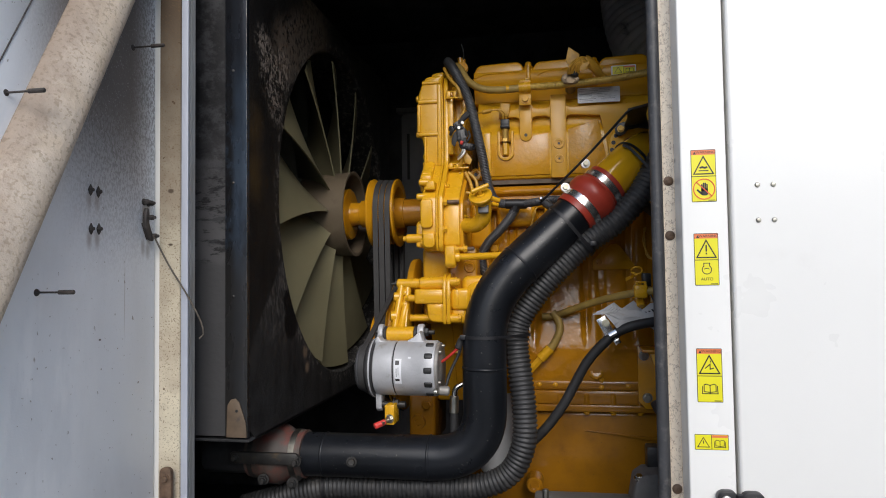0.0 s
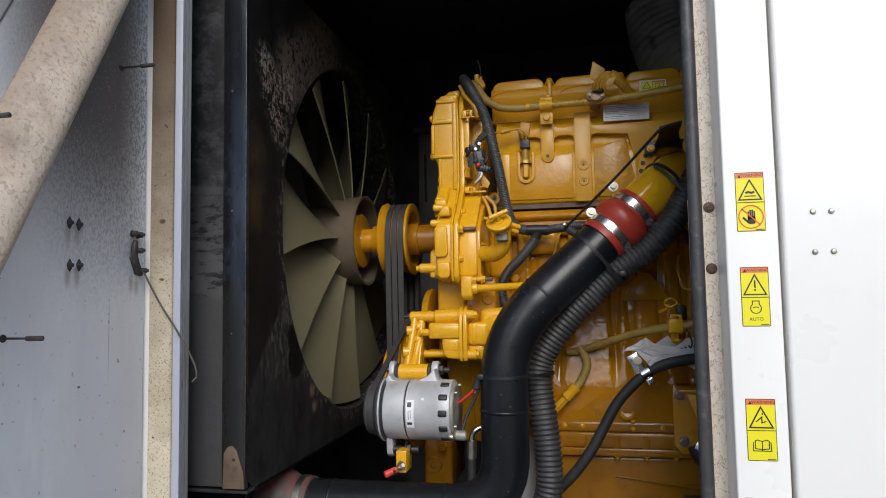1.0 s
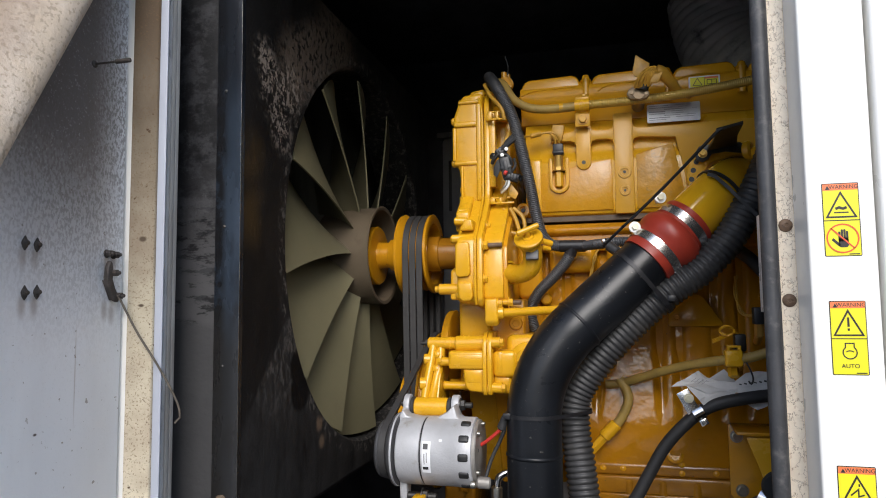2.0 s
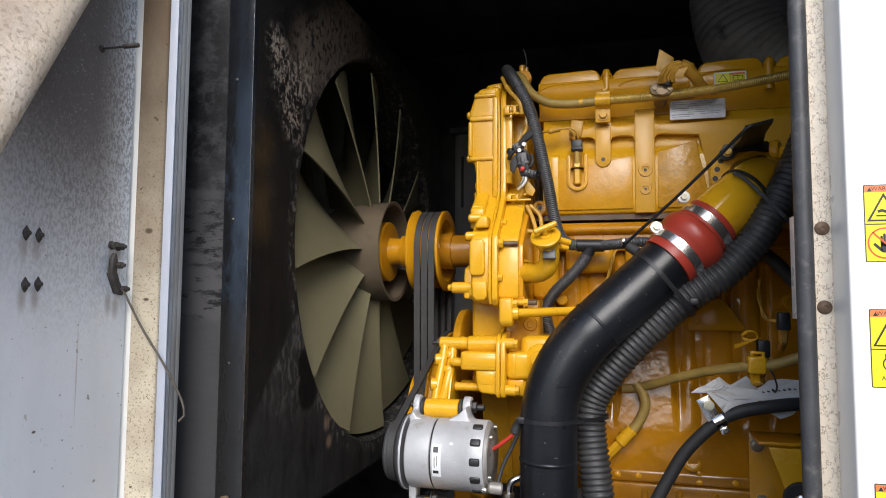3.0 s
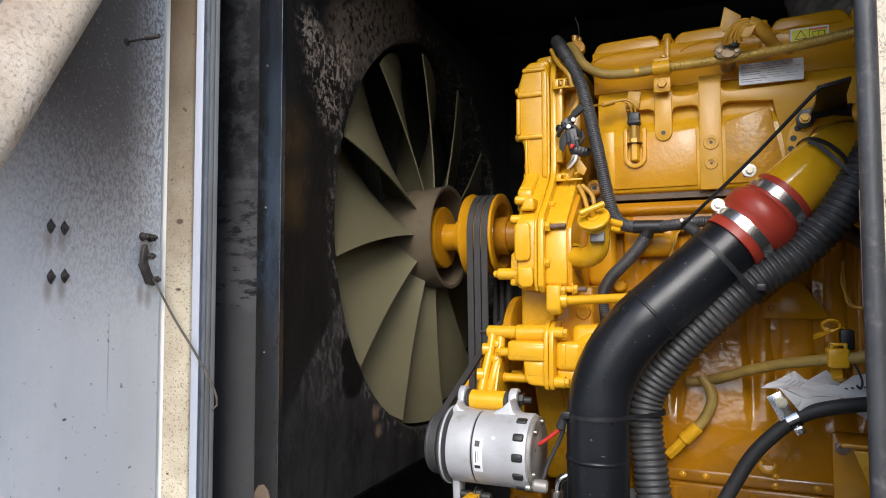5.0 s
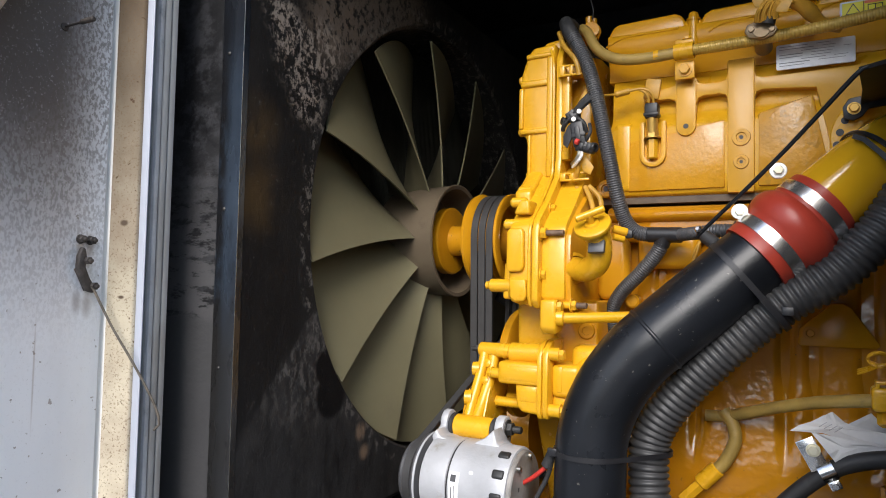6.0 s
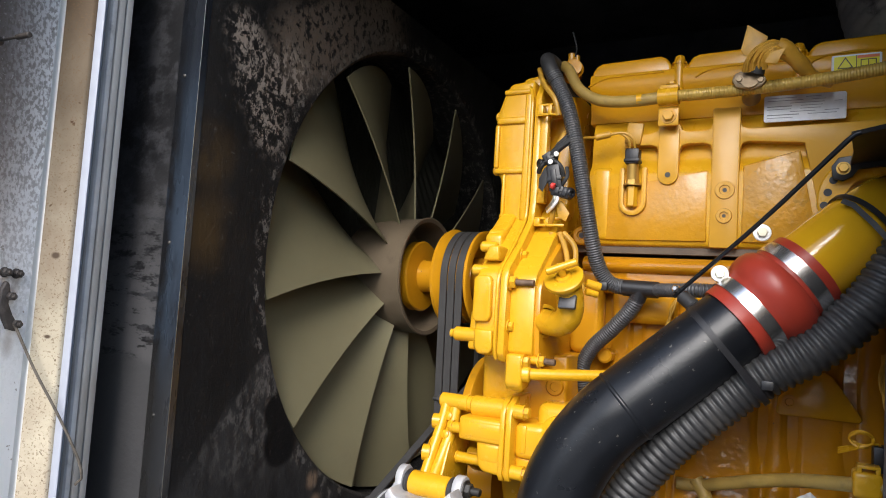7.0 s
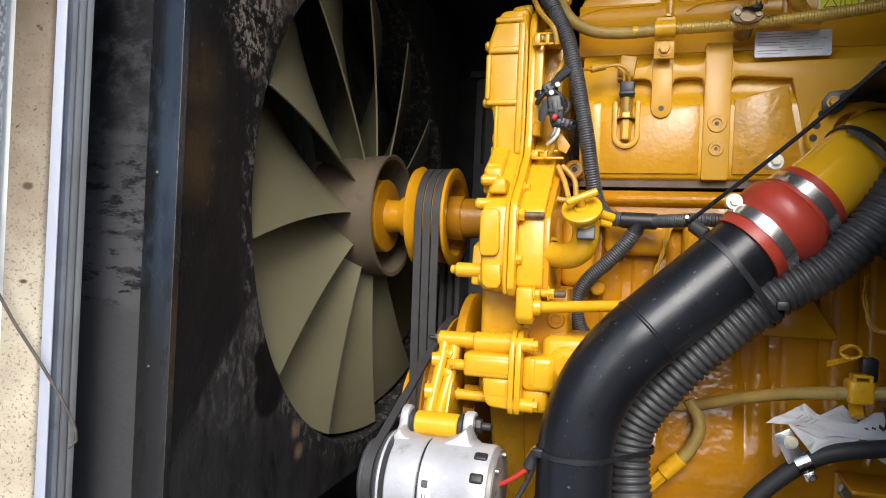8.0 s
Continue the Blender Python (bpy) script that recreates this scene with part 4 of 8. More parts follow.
def belt_loop(x0, x1, wheels, thick=0.009):
    """A belt round two wheels (y, z, radius), as a closed band."""
    (ya, za, ra), (yb, zb, rb) = wheels
    d = Vector((yb - ya, zb - za))
    n = d.length
    base_a = math.atan2(d.y, d.x)
    open_a = math.acos(max(-1, min(1, (ra - rb) / n)))
    loop = []
    for k in range(33):
        a = base_a + open_a + (2 * math.pi - 2 * open_a) * k / 32
        loop.append((ya + ra * math.cos(a), za + ra * math.sin(a), math.cos(a), math.sin(a)))
    for k in range(33):
        a = base_a - open_a + 2 * open_a * k / 32
        loop.append((yb + rb * math.cos(a), zb + rb * math.sin(a), math.cos(a), math.sin(a)))
    bm = M()
    rings = []
    for y, z, c, s in loop:
        w = (x1 - x0)
        rings.append([bm.verts.new(p) for p in ((x0 + w * 0.2, y - thick * c, z - thick * s), (x0, y, z), (x0 + w * 0.06, y + 0.0015 * c, z + 0.0015 * s), (x1 - w * 0.06, y + 0.0015 * c, z + 0.0015 * s), (x1, y, z), (x1 - w * 0.2, y - thick * c, z - thick * s))])
    for k in range(len(rings)):
        a, b = rings[k], rings[(k + 1) % len(rings)]
        for j in range(6):
            bm.faces.new((a[j], a[(j + 1) % 6], b[(j + 1) % 6], b[j]))
    return bm


CRANK = (2.03, 1.335)
for x in (-0.4755, -0.4585, -0.4415):
    lone("drive_belt", belt_loop(x, x + 0.0155, ((FY, FZ, 0.0955), (CRANK[0], CRANK[1], 0.082))), belt_rubber, (x, 2.03, 1.3),
         "dark grey rubber V-belt round the fan pulley", "belt", "fan drive belts")

# ---- engine ----
engine = thing("diesel_engine", (0.3, 2.05, 0.72), "large inline diesel engine painted glossy yellow", "engine")
XR = 0.95
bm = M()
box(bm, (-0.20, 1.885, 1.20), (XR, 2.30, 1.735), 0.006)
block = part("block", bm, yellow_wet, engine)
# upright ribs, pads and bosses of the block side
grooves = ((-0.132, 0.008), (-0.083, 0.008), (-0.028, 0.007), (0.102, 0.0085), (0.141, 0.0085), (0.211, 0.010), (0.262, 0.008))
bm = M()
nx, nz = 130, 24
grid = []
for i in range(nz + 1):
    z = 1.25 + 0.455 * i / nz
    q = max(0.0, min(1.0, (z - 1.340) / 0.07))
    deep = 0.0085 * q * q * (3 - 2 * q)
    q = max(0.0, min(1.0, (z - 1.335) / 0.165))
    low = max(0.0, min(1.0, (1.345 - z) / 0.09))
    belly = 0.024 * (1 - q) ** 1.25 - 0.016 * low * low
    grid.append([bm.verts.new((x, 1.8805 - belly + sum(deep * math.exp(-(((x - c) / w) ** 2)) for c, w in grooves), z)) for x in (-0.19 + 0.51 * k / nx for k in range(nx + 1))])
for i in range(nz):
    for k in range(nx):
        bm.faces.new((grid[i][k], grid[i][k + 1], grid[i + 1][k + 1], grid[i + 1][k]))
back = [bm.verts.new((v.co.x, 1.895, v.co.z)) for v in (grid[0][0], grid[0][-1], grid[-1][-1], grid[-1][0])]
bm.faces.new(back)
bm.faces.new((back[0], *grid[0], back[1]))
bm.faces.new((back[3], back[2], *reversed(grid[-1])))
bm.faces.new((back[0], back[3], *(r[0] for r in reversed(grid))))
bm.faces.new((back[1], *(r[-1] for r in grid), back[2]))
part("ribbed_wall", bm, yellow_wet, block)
for lo, hi in (((-0.12, 1.852, 1.655), (-0.02, 1.89, 1.715)), ((0.00, 1.858, 1.645), (0.07, 1.89, 1.725)), ((-0.19, 1.855, 1.60), (-0.135, 1.89, 1.72))):
    bm = M()
    box(bm, lo, hi, 0.014, 4)
    part("casting_pad", bm, yellow_paint, block)
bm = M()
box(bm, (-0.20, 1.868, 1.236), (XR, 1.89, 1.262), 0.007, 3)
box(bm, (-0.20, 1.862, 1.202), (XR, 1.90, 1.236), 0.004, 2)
part("pan_rail", bm, yellow_dark, block)
bm = M()
prism(bm, [(0.119, 1.545), (0.122, 1.540), (0.222, 1.541), (0.226, 1.546), (0.190, 1.600), (0.180, 1.606), (0.165, 1.606), (0.121, 1.566)], "y", 1.869, 1.89, 0.003)
part("side_cover", bm, yellow_satin, block)
bm = M()
lathe(bm, (0.136, 1.869, 1.560), (0, -1, 0), [(0, 0.010), (0.003, 0.010), (0.003, 0.006), (0.001, 0.005), (0.001, 0)], 18)
part("bolt_hole", bm, yellow_paint, block)
bm = M()
lathe(bm, (0.123, 1.868, 1.281), (0, -1, 0.25), [(-0.01, 0.018), (0.004, 0.0165), (0.006, 0.013), (0.006, 0.010), (0.003, 0.009), (0.003, 0)], 24)
box(bm, (0.108, 1.862, 1.285), (0.138, 1.89, 1.345), 0.010, 3)
part("core_plug", bm, yellow_paint, block)
for x, z in ((0.135, 1.262), (0.135, 1.245), (0.02, 1.250), (-0.02, 1.25), (0.20, 1.248)):
    bm = M()
    lathe(bm, (x, 1.872, z), (0, -1, 0.3), [(0, 0.007), (0.004, 0.0065), (0.006, 0.004), (0.0065, 0)], 16)
    part("boss", bm, yellow_paint, block)
bm = M()
rod(bm, (-0.128, 1.880, 1.60), (-0.128, 1.852, 1.60), 0.012, ease=0.003)
part("plug_boss", bm, yellow_paint, block)
bm = M()
lathe(bm, (-0.09, 1.862, 1.528), (0, -1, 0), [(0, 0.017), (0.010, 0.016), (0.010, 0.009), (0.004, 0.008), (0.004, 0)], 24)
part("plug_boss", bm, yellow_paint, block)

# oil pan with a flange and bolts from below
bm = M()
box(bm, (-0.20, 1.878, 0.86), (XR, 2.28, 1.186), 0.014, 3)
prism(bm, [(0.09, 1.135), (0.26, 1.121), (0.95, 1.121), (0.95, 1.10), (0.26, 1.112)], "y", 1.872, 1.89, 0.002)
pan = part("oil_pan", bm, yellow_dark, engine)
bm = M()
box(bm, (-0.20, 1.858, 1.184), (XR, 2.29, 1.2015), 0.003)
part("pan_flange", bm, yellow_dark, pan)
for k in range(14):
    x = -0.165 + 0.0655 * k
    bm = M()
    hexhead(bm, (x, 1.867, 1.184), (0, 0, -1), 0.0065, 0.008)
    part("bolt", bm, yellow_paint, pan)
    bm = M()
    lathe(bm, (x, 1.868, 1.2015), (0, 0, 1), [(0, 0.010), (0.026, 0.009), (0.030, 0.005), (0.031, 0)], 14)
    part("flange_boss", bm, yellow_dark, pan)

# head deck under the valve housing
bm = M()
prism(bm, [(1.850, 1.738), (1.846, 1.744), (1.848, 1.752), (1.858, 1.760), (2.28, 1.764), (2.28, 1.732), (1.866, 1.732)], "x", -0.17, XR, 0.003, 2)
box(bm, (-0.20, 1.860, 1.70), (XR, 2.28, 1.74), 0.008, 3)
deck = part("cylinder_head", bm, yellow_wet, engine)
bm = M()
box(bm, (-0.19, 1.862, 1.766), (XR, 2.26, 1.778))
part("gasket", bm, tab_mat, deck, "brown gasket line")

# valve housing with its crossing machined bars
VY = 1.848
bm = M()
prism(bm, [(1.864, 1.776), (1.856, 1.780), (1.852, 1.790), (1.851, 1.800), (1.850, 1.890), (1.853, 1.899), (1.861, 1.908), (1.865, 1.918), (1.866, 1.955), (1.869, 1.970), (1.876, 1.984), (2.22, 1.990), (2.22, 1.776)], "x", -0.166, XR, 0.002, 2)
housing = part("valve_housing", bm, yellow_bright, engine)
bm = M()
box(bm, (-0.160, VY + 0.001, 1.785), (-0.128, VY + 0.02, 1.905), 0.008, 3)
part("housing_fold", bm, yellow_bright, housing)
bm = M()
prism(bm, [(0.066, 1.786), (0.167, 1.786), (0.141, 1.922), (0.066, 1.901)], "y", VY + 0.0008, VY + 0.02, 0.003, 2)
part("cast_panel", bm, yellow_pitted, housing, "pitted cast panel")
bm = M()
prism(bm, [(-0.135, 1.786), (0.018, 1.786), (0.018, 1.896), (-0.024, 1.889), (-0.135, 1.871)], "y", VY + 0.0014, VY + 0.02, 0.003, 2)
part("cast_panel", bm, yellow_cast, housing, "rough cast panel")
bm = M()
prism(bm, rounded(0.022, 1.777, 0.061, 1.990, 0.003), "y", VY - 0.001, VY + 0.014, 0.0015)
part("machined_bar", bm, yellow_machined, housing, "smooth glossy upright bar")
bm = M()
F = 0.012
prism(bm, [(-0.110, 1.938), (-0.0565 - F, 1.938), (-0.0565 - 0.003, 1.938 - 0.003), (-0.0565, 1.938 - F), (-0.0255, 1.938 - F), (-0.0255 + 0.003, 1.935), (-0.0255 + F, 1.938),
           (0.022 - F, 1.938), (0.019, 1.935), (0.022, 1.938 - F), (0.061, 1.938 - F), (0.064, 1.935), (0.061 + F, 1.938), (0.146, 1.932), (0.172, 1.80), (0.44, 1.80), (0.44, 1.962),
           (0.061 + F, 1.957), (0.064, 1.960), (0.061, 1.957 + F), (0.022, 1.957 + F), (0.019, 1.960), (0.022 - F, 1.957), (-0.0255 + F, 1.957), (-0.0225, 1.960), (-0.0255, 1.957 + F), (-0.0565, 1.957 + F), (-0.0595, 1.960), (-0.0565 - F, 1.957), (-0.110, 1.952)],
      "y", VY + 0.0006, VY + 0.022, 0.0012)
part("machined_bar", bm, yellow_machined, housing)
bm = M()
a = [(-0.041 + 0.0155 * math.cos(radians(q)), 1.889 + 0.0155 * math.sin(radians(q))) for q in range(180, 361, 20)]
prism(bm, [(-0.0565, 1.962), *a, (-0.0255, 1.962)], "y", VY - 0.003, VY + 0.013, 0.0015)
lug = part("lug", bm, yellow_machined, housing)
bm = M()
rod(bm, (-0.041, VY - 0.0035, 1.889), (-0.041, VY + 0.004, 1.889), 0.0042, seg=16)
part("lug_hole", bm, sign_black, housing)
for z, r in ((1.864, 0.014), (1.825, 0.0115)):
    bm = M()
    lathe(bm, (0.042, VY - 0.001, z), (0, -1, 0), [(0, r), (0.003, r - 0.0008), (0.003, r * 0.55), (0.0006, r * 0.5), (0.0006, r * 0.28), (-0.002, r * 0.28), (-0.002, 0)], 28)
    part("bolt_boss", bm, yellow_machined, housing)
    bm = M()
    rod(bm, (0.042, VY - 0.0022, z), (0.042, VY, z), r * 0.22, seg=12)
    part("bolt_hole", bm, sign_black, housing)
bm = M()
lathe(bm, (-0.172, VY - 0.002, 1.792), (0, -1, 0), [(-0.02, 0), (-0.02, 0.0165), (0.001, 0.0155), (0.003, 0.013), (0.003, 0.008), (-0.001, 0.0072), (-0.001, 0)], 24)
part("bolt_boss", bm, yellow_paint, housing)
bm = M()
rod(bm, (-0.172, VY - 0.0035, 1.792), (-0.172, VY, 1.792), 0.0045, seg=12)
part("bolt_hole", bm, sign_black, housing)
# sensor boss, a raised U
bm = M()
arc_out = [(-0.0935 + 0.0215 * math.cos(radians(q)), 1.8465 + 0.0215 * math.sin(radians(q))) for q in range(180, 361, 15)]
arc_in = [(-0.0935 + 0.0135 * math.cos(radians(q)), 1.847 + 0.0135 * math.sin(radians(q))) for q in range(360, 179, -15)]
prism(bm, [(-0.1145, 1.902), (-0.1150, 1.898), *arc_out, (-0.0720, 1.898), (-0.0725, 1.902), (-0.080, 1.902), *arc_in, (-0.107, 1.902)], "y", VY - 0.005, VY + 0.014, 0.0018)
part("sensor_boss", bm, yellow_machined, housing, "raised rim round the sensor")
sensor = part("sensor", rod(M(), (-0.0935, VY - 0.006, 1.838), (-0.0935, VY - 0.006, 1.872), 0.0085, ease=0.002, seg=6), yellow_bright, engine, "brass coloured elbow sensor")
bm = M()
sweep(bm, [(-0.0935, VY + 0.012, 1.846), (-0.0935, VY, 1.845), (-0.0935, VY - 0.006, 1.85)], 0.0085, 12, 0.004)
part("elbow", bm, yellow_bright, sensor)
bm = M()
hexhead(bm, (-0.0935, VY - 0.006, 1.872), (0, 0, 1), 0.0105, 0.010)
rod(bm, (-0.0935, VY - 0.006, 1.88), (-0.0935, VY - 0.010, 1.910), 0.0092, ease=0.001)
part("sensor_nut", bm, brass, sensor)
bm = M()
box(bm, (-0.1045, VY - 0.021, 1.905), (-0.0825, VY + 0.001, 1.930), 0.003)
box(bm, (-0.1055, VY - 0.0225, 1.908), (-0.0815, VY + 0.002, 1.913), 0.001)
part("connector", bm, black_plastic, sensor, "black plug")
for dx in (-0.005, 0.003):
    bm = M()
    sweep(bm, [(-0.0935 + dx, VY - 0.010, 1.928), (-0.096 + dx, VY - 0.016, 1.945), (-0.112 + dx, VY - 0.02, 1.955), (-0.145, VY - 0.028, 1.948), (-0.165, VY - 0.05, 1.942)], 0.0022, 8, 0.006)
    part("wire", bm, yellow_loose, sensor)
bm = M()
rod(bm, (-0.150, VY - 0.030, 1.947), (-0.128, VY - 0.022, 1.953), 0.0055, ease=0.001, seg=14)
part("wire_sleeve", bm, yellow_loose, sensor)
bm = M()
box(bm, (-0.108, VY - 0.004, 1.940), (-0.082, VY + 0.003, 1.975), 0.003, turn=Matrix.Rotation(0.15, 4, "Y"))
part("wire_tag", bm, yellow_loose, sensor, "painted over tag")

# valve cover: three domed caps side by side
bm = M()
prism(bm, [(1.876, 1.984), (1.878, 2.000), (1.872, 2.018), (1.863, 2.032), (1.861, 2.045), (1.8615, 2.061), (1.8645, 2.066), (2.20, 2.068), (2.20, 1.984)], "x", -0.176, XR, 0.003, 2)
vcover = part("valve_cover", bm, yellow_satin, engine)
for x0, x1 in ((-0.174, -0.044), (-0.022, 0.124), (0.146, 0.272), (0.292, 0.42), (0.44, 0.57), (0.59, 0.72)):
    bm = M()
    prism(bm, [(x0 - 0.004, 2.046), (x0 + 0.002, 2.070), (x0 + 0.008, 2.080), (x0 + 0.018, 2.0845), (x1 - 0.018, 2.0875), (x1 - 0.008, 2.083), (x1 - 0.002, 2.073), (x1 + 0.004, 2.046)], "y", 1.8630, 2.19, 0.005, 3)
    part("cap", bm, yellow_satin, vcover)
for x in (-0.033, 0.135, 0.282):
    bm = M()
    box(bm, (x - 0.013, 1.866, 2.03), (x + 0.013, 2.15, 2.0745), 0.004, 3)
    part("cap_bridge", bm, yellow_satin, vcover)
    for dy in (-0.004, 0.022):
        bm = M()
        lathe(bm, (x, 1.872 + dy, 2.02), (0, 0, 1), [(0, 0.0095), (0.050, 0.0092), (0.058, 0.0085), (0.064, 0.0068), (0.066, 0.004), (0.066, 0)], 18)
        lathe(bm, (x, 1.872 + dy, 2.071), (0, 0, 1), [(0, 0.0115), (0.003, 0.0115), (0.004, 0.009)], 18)
        part("cover_bolt", bm, yellow_satin, vcover)
bm = M()
sweep(bm, [(-0.178, 1.861, 2.045), (-0.15, 1.8615, 2.057), (-0.12, 1.8615, 2.059), (-0.056, 1.8615, 2.060)], 0.0017, 8, 0.01)
part("bead", bm, yellow_satin, vcover)
bm = M()
sweep(bm, [(-0.008, 1.861, 2.046), (0.01, 1.8615, 2.056), (0.05, 1.8615, 2.060), (0.118, 1.8615, 2.060)], 0.0017, 8, 0.01)
part("bead", bm, yellow_satin, vcover)
bm = M()
sweep(bm, [(0.145, 1.861, 2.040), (0.158, 1.8615, 2.058), (0.20, 1.8615, 2.064), (0.262, 1.8615, 2.062)], 0.0017, 8, 0.01)
part("bead", bm, yellow_satin, vcover)

# ---- front gear cover ----
def near_outline(pts, far=2.34):
    """Closes an outline of (y, z) points on the near side by a straight far side."""
    return [*pts, (far, pts[-1][1]), (far, pts[0][1])]


bm = M()
prism(bm, [(-0.250, 2.046), (-0.292, 2.043), (-0.302, 2.030), (-0.314, 1.995), (-0.315, 1.892), (-0.304, 1.884), (-0.296, 1.83), (-0.296, 1.80), (-0.250, 1.80)], "y", 1.800, 2.34, 0.007, 3)
prism(bm, [(-0.250, 2.066), (-0.284, 2.062), (-0.290, 2.03), (-0.250, 2.03)], "y", 1.835, 2.34, 0.007, 3)
gear = part("gear_cover", bm, yellow_bright, engine)
bm = M()
MIDP = [(1.815, 1.86), (1.806, 1.818), (1.772, 1.788), (1.722, 1.742), (1.702, 1.722), (1.697, 1.714), (1.697, 1.606), (1.706, 1.596), (1.745, 1.590)]
prism(bm, near_outline(MIDP), "x", -0.288, -0.246, 0.006, 3)
part("belly_cover", bm, yellow_bright, gear)
bm = M()
prism(bm, [(1.820, 1.866), (1.806, 1.826), (1.775, 1.80), (1.745, 1.78), (1.745, 1.74), (1.79, 1.735), (1.86, 1.735), (1.86, 1.866)], "x", -0.300, -0.27, 0.006, 3)
part("cover_shoulder", bm, yellow_bright, gear)
# raised panel and beads on the near face
bm = M()
prism(bm, [(-0.289, 1.708), (-0.284, 1.714), (-0.264, 1.714), (-0.260, 1.708), (-0.259, 1.652), (-0.264, 1.645), (-0.284, 1.644), (-0.289, 1.650)], "y", 1.6885, 1.702, 0.0035, 3)
prism(bm, [(-0.285, 1.634), (-0.256, 1.633), (-0.254, 1.606), (-0.259, 1.598), (-0.276, 1.597), (-0.283, 1.604)], "y", 1.6905, 1.704, 0.0035, 3)
prism(bm, [(-0.272, 1.760), (-0.256, 1.760), (-0.254, 1.737), (-0.282, 1.737)], "y", 1.700, 1.74, 0.004, 3)
part("raised_panel", bm, yellow_bright, gear)
for lo, hi in (((-0.313, 1.7945, 1.888), (-0.256, 1.806, 1.898)), ((-0.313, 1.7945, 1.972), (-0.262, 1.806, 1.984)), ((-0.303, 1.7955, 2.022), (-0.256, 1.806, 2.031)), ((-0.264, 1.7940, 1.81), (-0.252, 1.806, 2.022)),
               ((-0.300, 1.7955, 1.800), (-0.258, 1.806, 1.811)), ((-0.299, 1.7960, 1.811), (-0.292, 1.806, 1.888)), ((-0.316, 1.7960, 1.898), (-0.307, 1.806, 1.972))):
    bm = M()
    box(bm, lo, hi, 0.0035, 3)
    part("cover_ridge", bm, yellow_bright, gear)
bm = M()
sweep(bm, [(-0.262, 1.806, 2.044), (-0.254, 1.798, 2.022), (-0.250, 1.7925, 1.99), (-0.2495, 1.7925, 1.90), (-0.250, 1.7925, 1.83), (-0.250, 1.786, 1.806), (-0.2495, 1.742, 1.762), (-0.249, 1.696, 1.722), (-0.249, 1.6885, 1.70), (-0.249, 1.6885, 1.612), (-0.249, 1.697, 1.592)], 0.0030, 8, 0.012)
part("cover_bead", bm, yellow_bright, gear)
# flange round the cover and the housing behind it
bm = M()
FL = [(1.88, 2.066), (1.842, 2.060), (1.806, 2.036), (1.793, 2.014), (1.793, 1.842), (1.786, 1.808), (1.742, 1.765), (1.697, 1.728), (1.689, 1.712), (1.689, 1.600), (1.70, 1.588), (1.755, 1.582)]
prism(bm, near_outline(FL), "x", -0.246, -0.2345, 0.003, 2)
part("cover_flange", bm, yellow_bright, gear)
bm = M()
HL = [(1.90, 2.04), (1.86, 2.03), (1.838, 2.00), (1.838, 1.842), (1.80, 1.80), (1.755, 1.758), (1.712, 1.722), (1.703, 1.706), (1.703, 1.604), (1.72, 1.592), (1.80, 1.588)]
prism(bm, near_outline(HL), "x", -0.235, -0.196, 0.004, 2)
part("gear_housing", bm, yellow_bright, gear)
bm = M()
prism(bm, near_outline([(1.86, 1.80), (1.80, 1.775), (1.76, 1.748), (1.716, 1.712), (1.707, 1.698), (1.707, 1.640), (1.712, 1.60), (1.735, 1.588)]), "x", -0.199, -0.188, 0.003, 2)
part("mounting_plate", bm, yellow_paint, gear)
bm = M()
prism(bm, near_outline([(1.782, 1.60), (1.784, 1.43), (1.83, 1.38), (1.90, 1.20)]), "x", -0.237, -0.165, 0.006, 3)
part("housing_leg", bm, yellow_paint, gear)
bm = M()
lathe(bm, (-0.184, 1.782, 1.551), (0.1, -1, 0), [(-0.02, 0.0), (-0.02, 0.0155), (0.0, 0.0145), (0.004, 0.012), (0.004, 0.007), (0.001, 0.0065), (0.001, 0)], 22)
part("plug_boss", bm, yellow_paint, gear)
bm = M()
box(bm, (-0.236, 1.794, 1.838), (-0.222, 1.812, 2.0), 0.003)
box(bm, (-0.228, 1.797, 1.985), (-0.198, 1.835, 2.0), 0.003)
part("side_rail", bm, yellow_bright, gear)
for y, z in ((1.808, 2.030), (1.806, 1.990), (1.806, 1.897), (1.806, 1.838), (1.800, 1.816)):
    bm = M()
    rod(bm, ({2.030: -0.306, 1.990: -0.322, 1.897: -0.322}.get(z, -0.304), y + 0.009, z), (-0.288, y + 0.012, z), 0.0085, ease=0.003, seg=16)
    part("cover_boss", bm, yellow_bright, gear)
for y, z, x in ((1.748, 1.782, -0.29), (1.722, 1.760, -0.292), (1.700, 1.722, -0.294), (1.704, 1.61, -0.286)):
    bm = M()
    rod(bm, (x - 0.008, y + 0.011, z), (-0.272, y + 0.014, z), 0.0088, ease=0.003, seg=16)
    part("cover_boss", bm, yellow_bright, gear)
# bolts on the rear of the flange
for y, z, r, n in ((1.698, 1.706, 0.0095, 0.026), (1.703, 1.641, 0.0075, 0.010), (1.744, 1.749, 0.0078, 0.010), (1.800, 1.86, 0.007, 0.008), (1.735, 1.600, 0.008, 0.014)):
    bm = M()
    hexhead(bm, (-0.2345, y, z), (1, 0, 0), r, r * 1.1)
    b = part("cover_bolt", bm, yellow_bright, gear)
    if n > 0.012:
        bm = M()
        rod(bm, (-0.226, y, z), (-0.2345 + n + 0.012, y, z), r * 0.5, seg=12)
        part("stud_end", bm, rust_steel, gear, "dark bare thread")
# lug with a small plug on the front
bm = M()
prism(bm, [(1.715, 1.60), (1.722, 1.66), (1.75, 1.668), (1.78, 1.655), (1.78, 1.60)], "x", -0.306, -0.284, 0.005, 3)
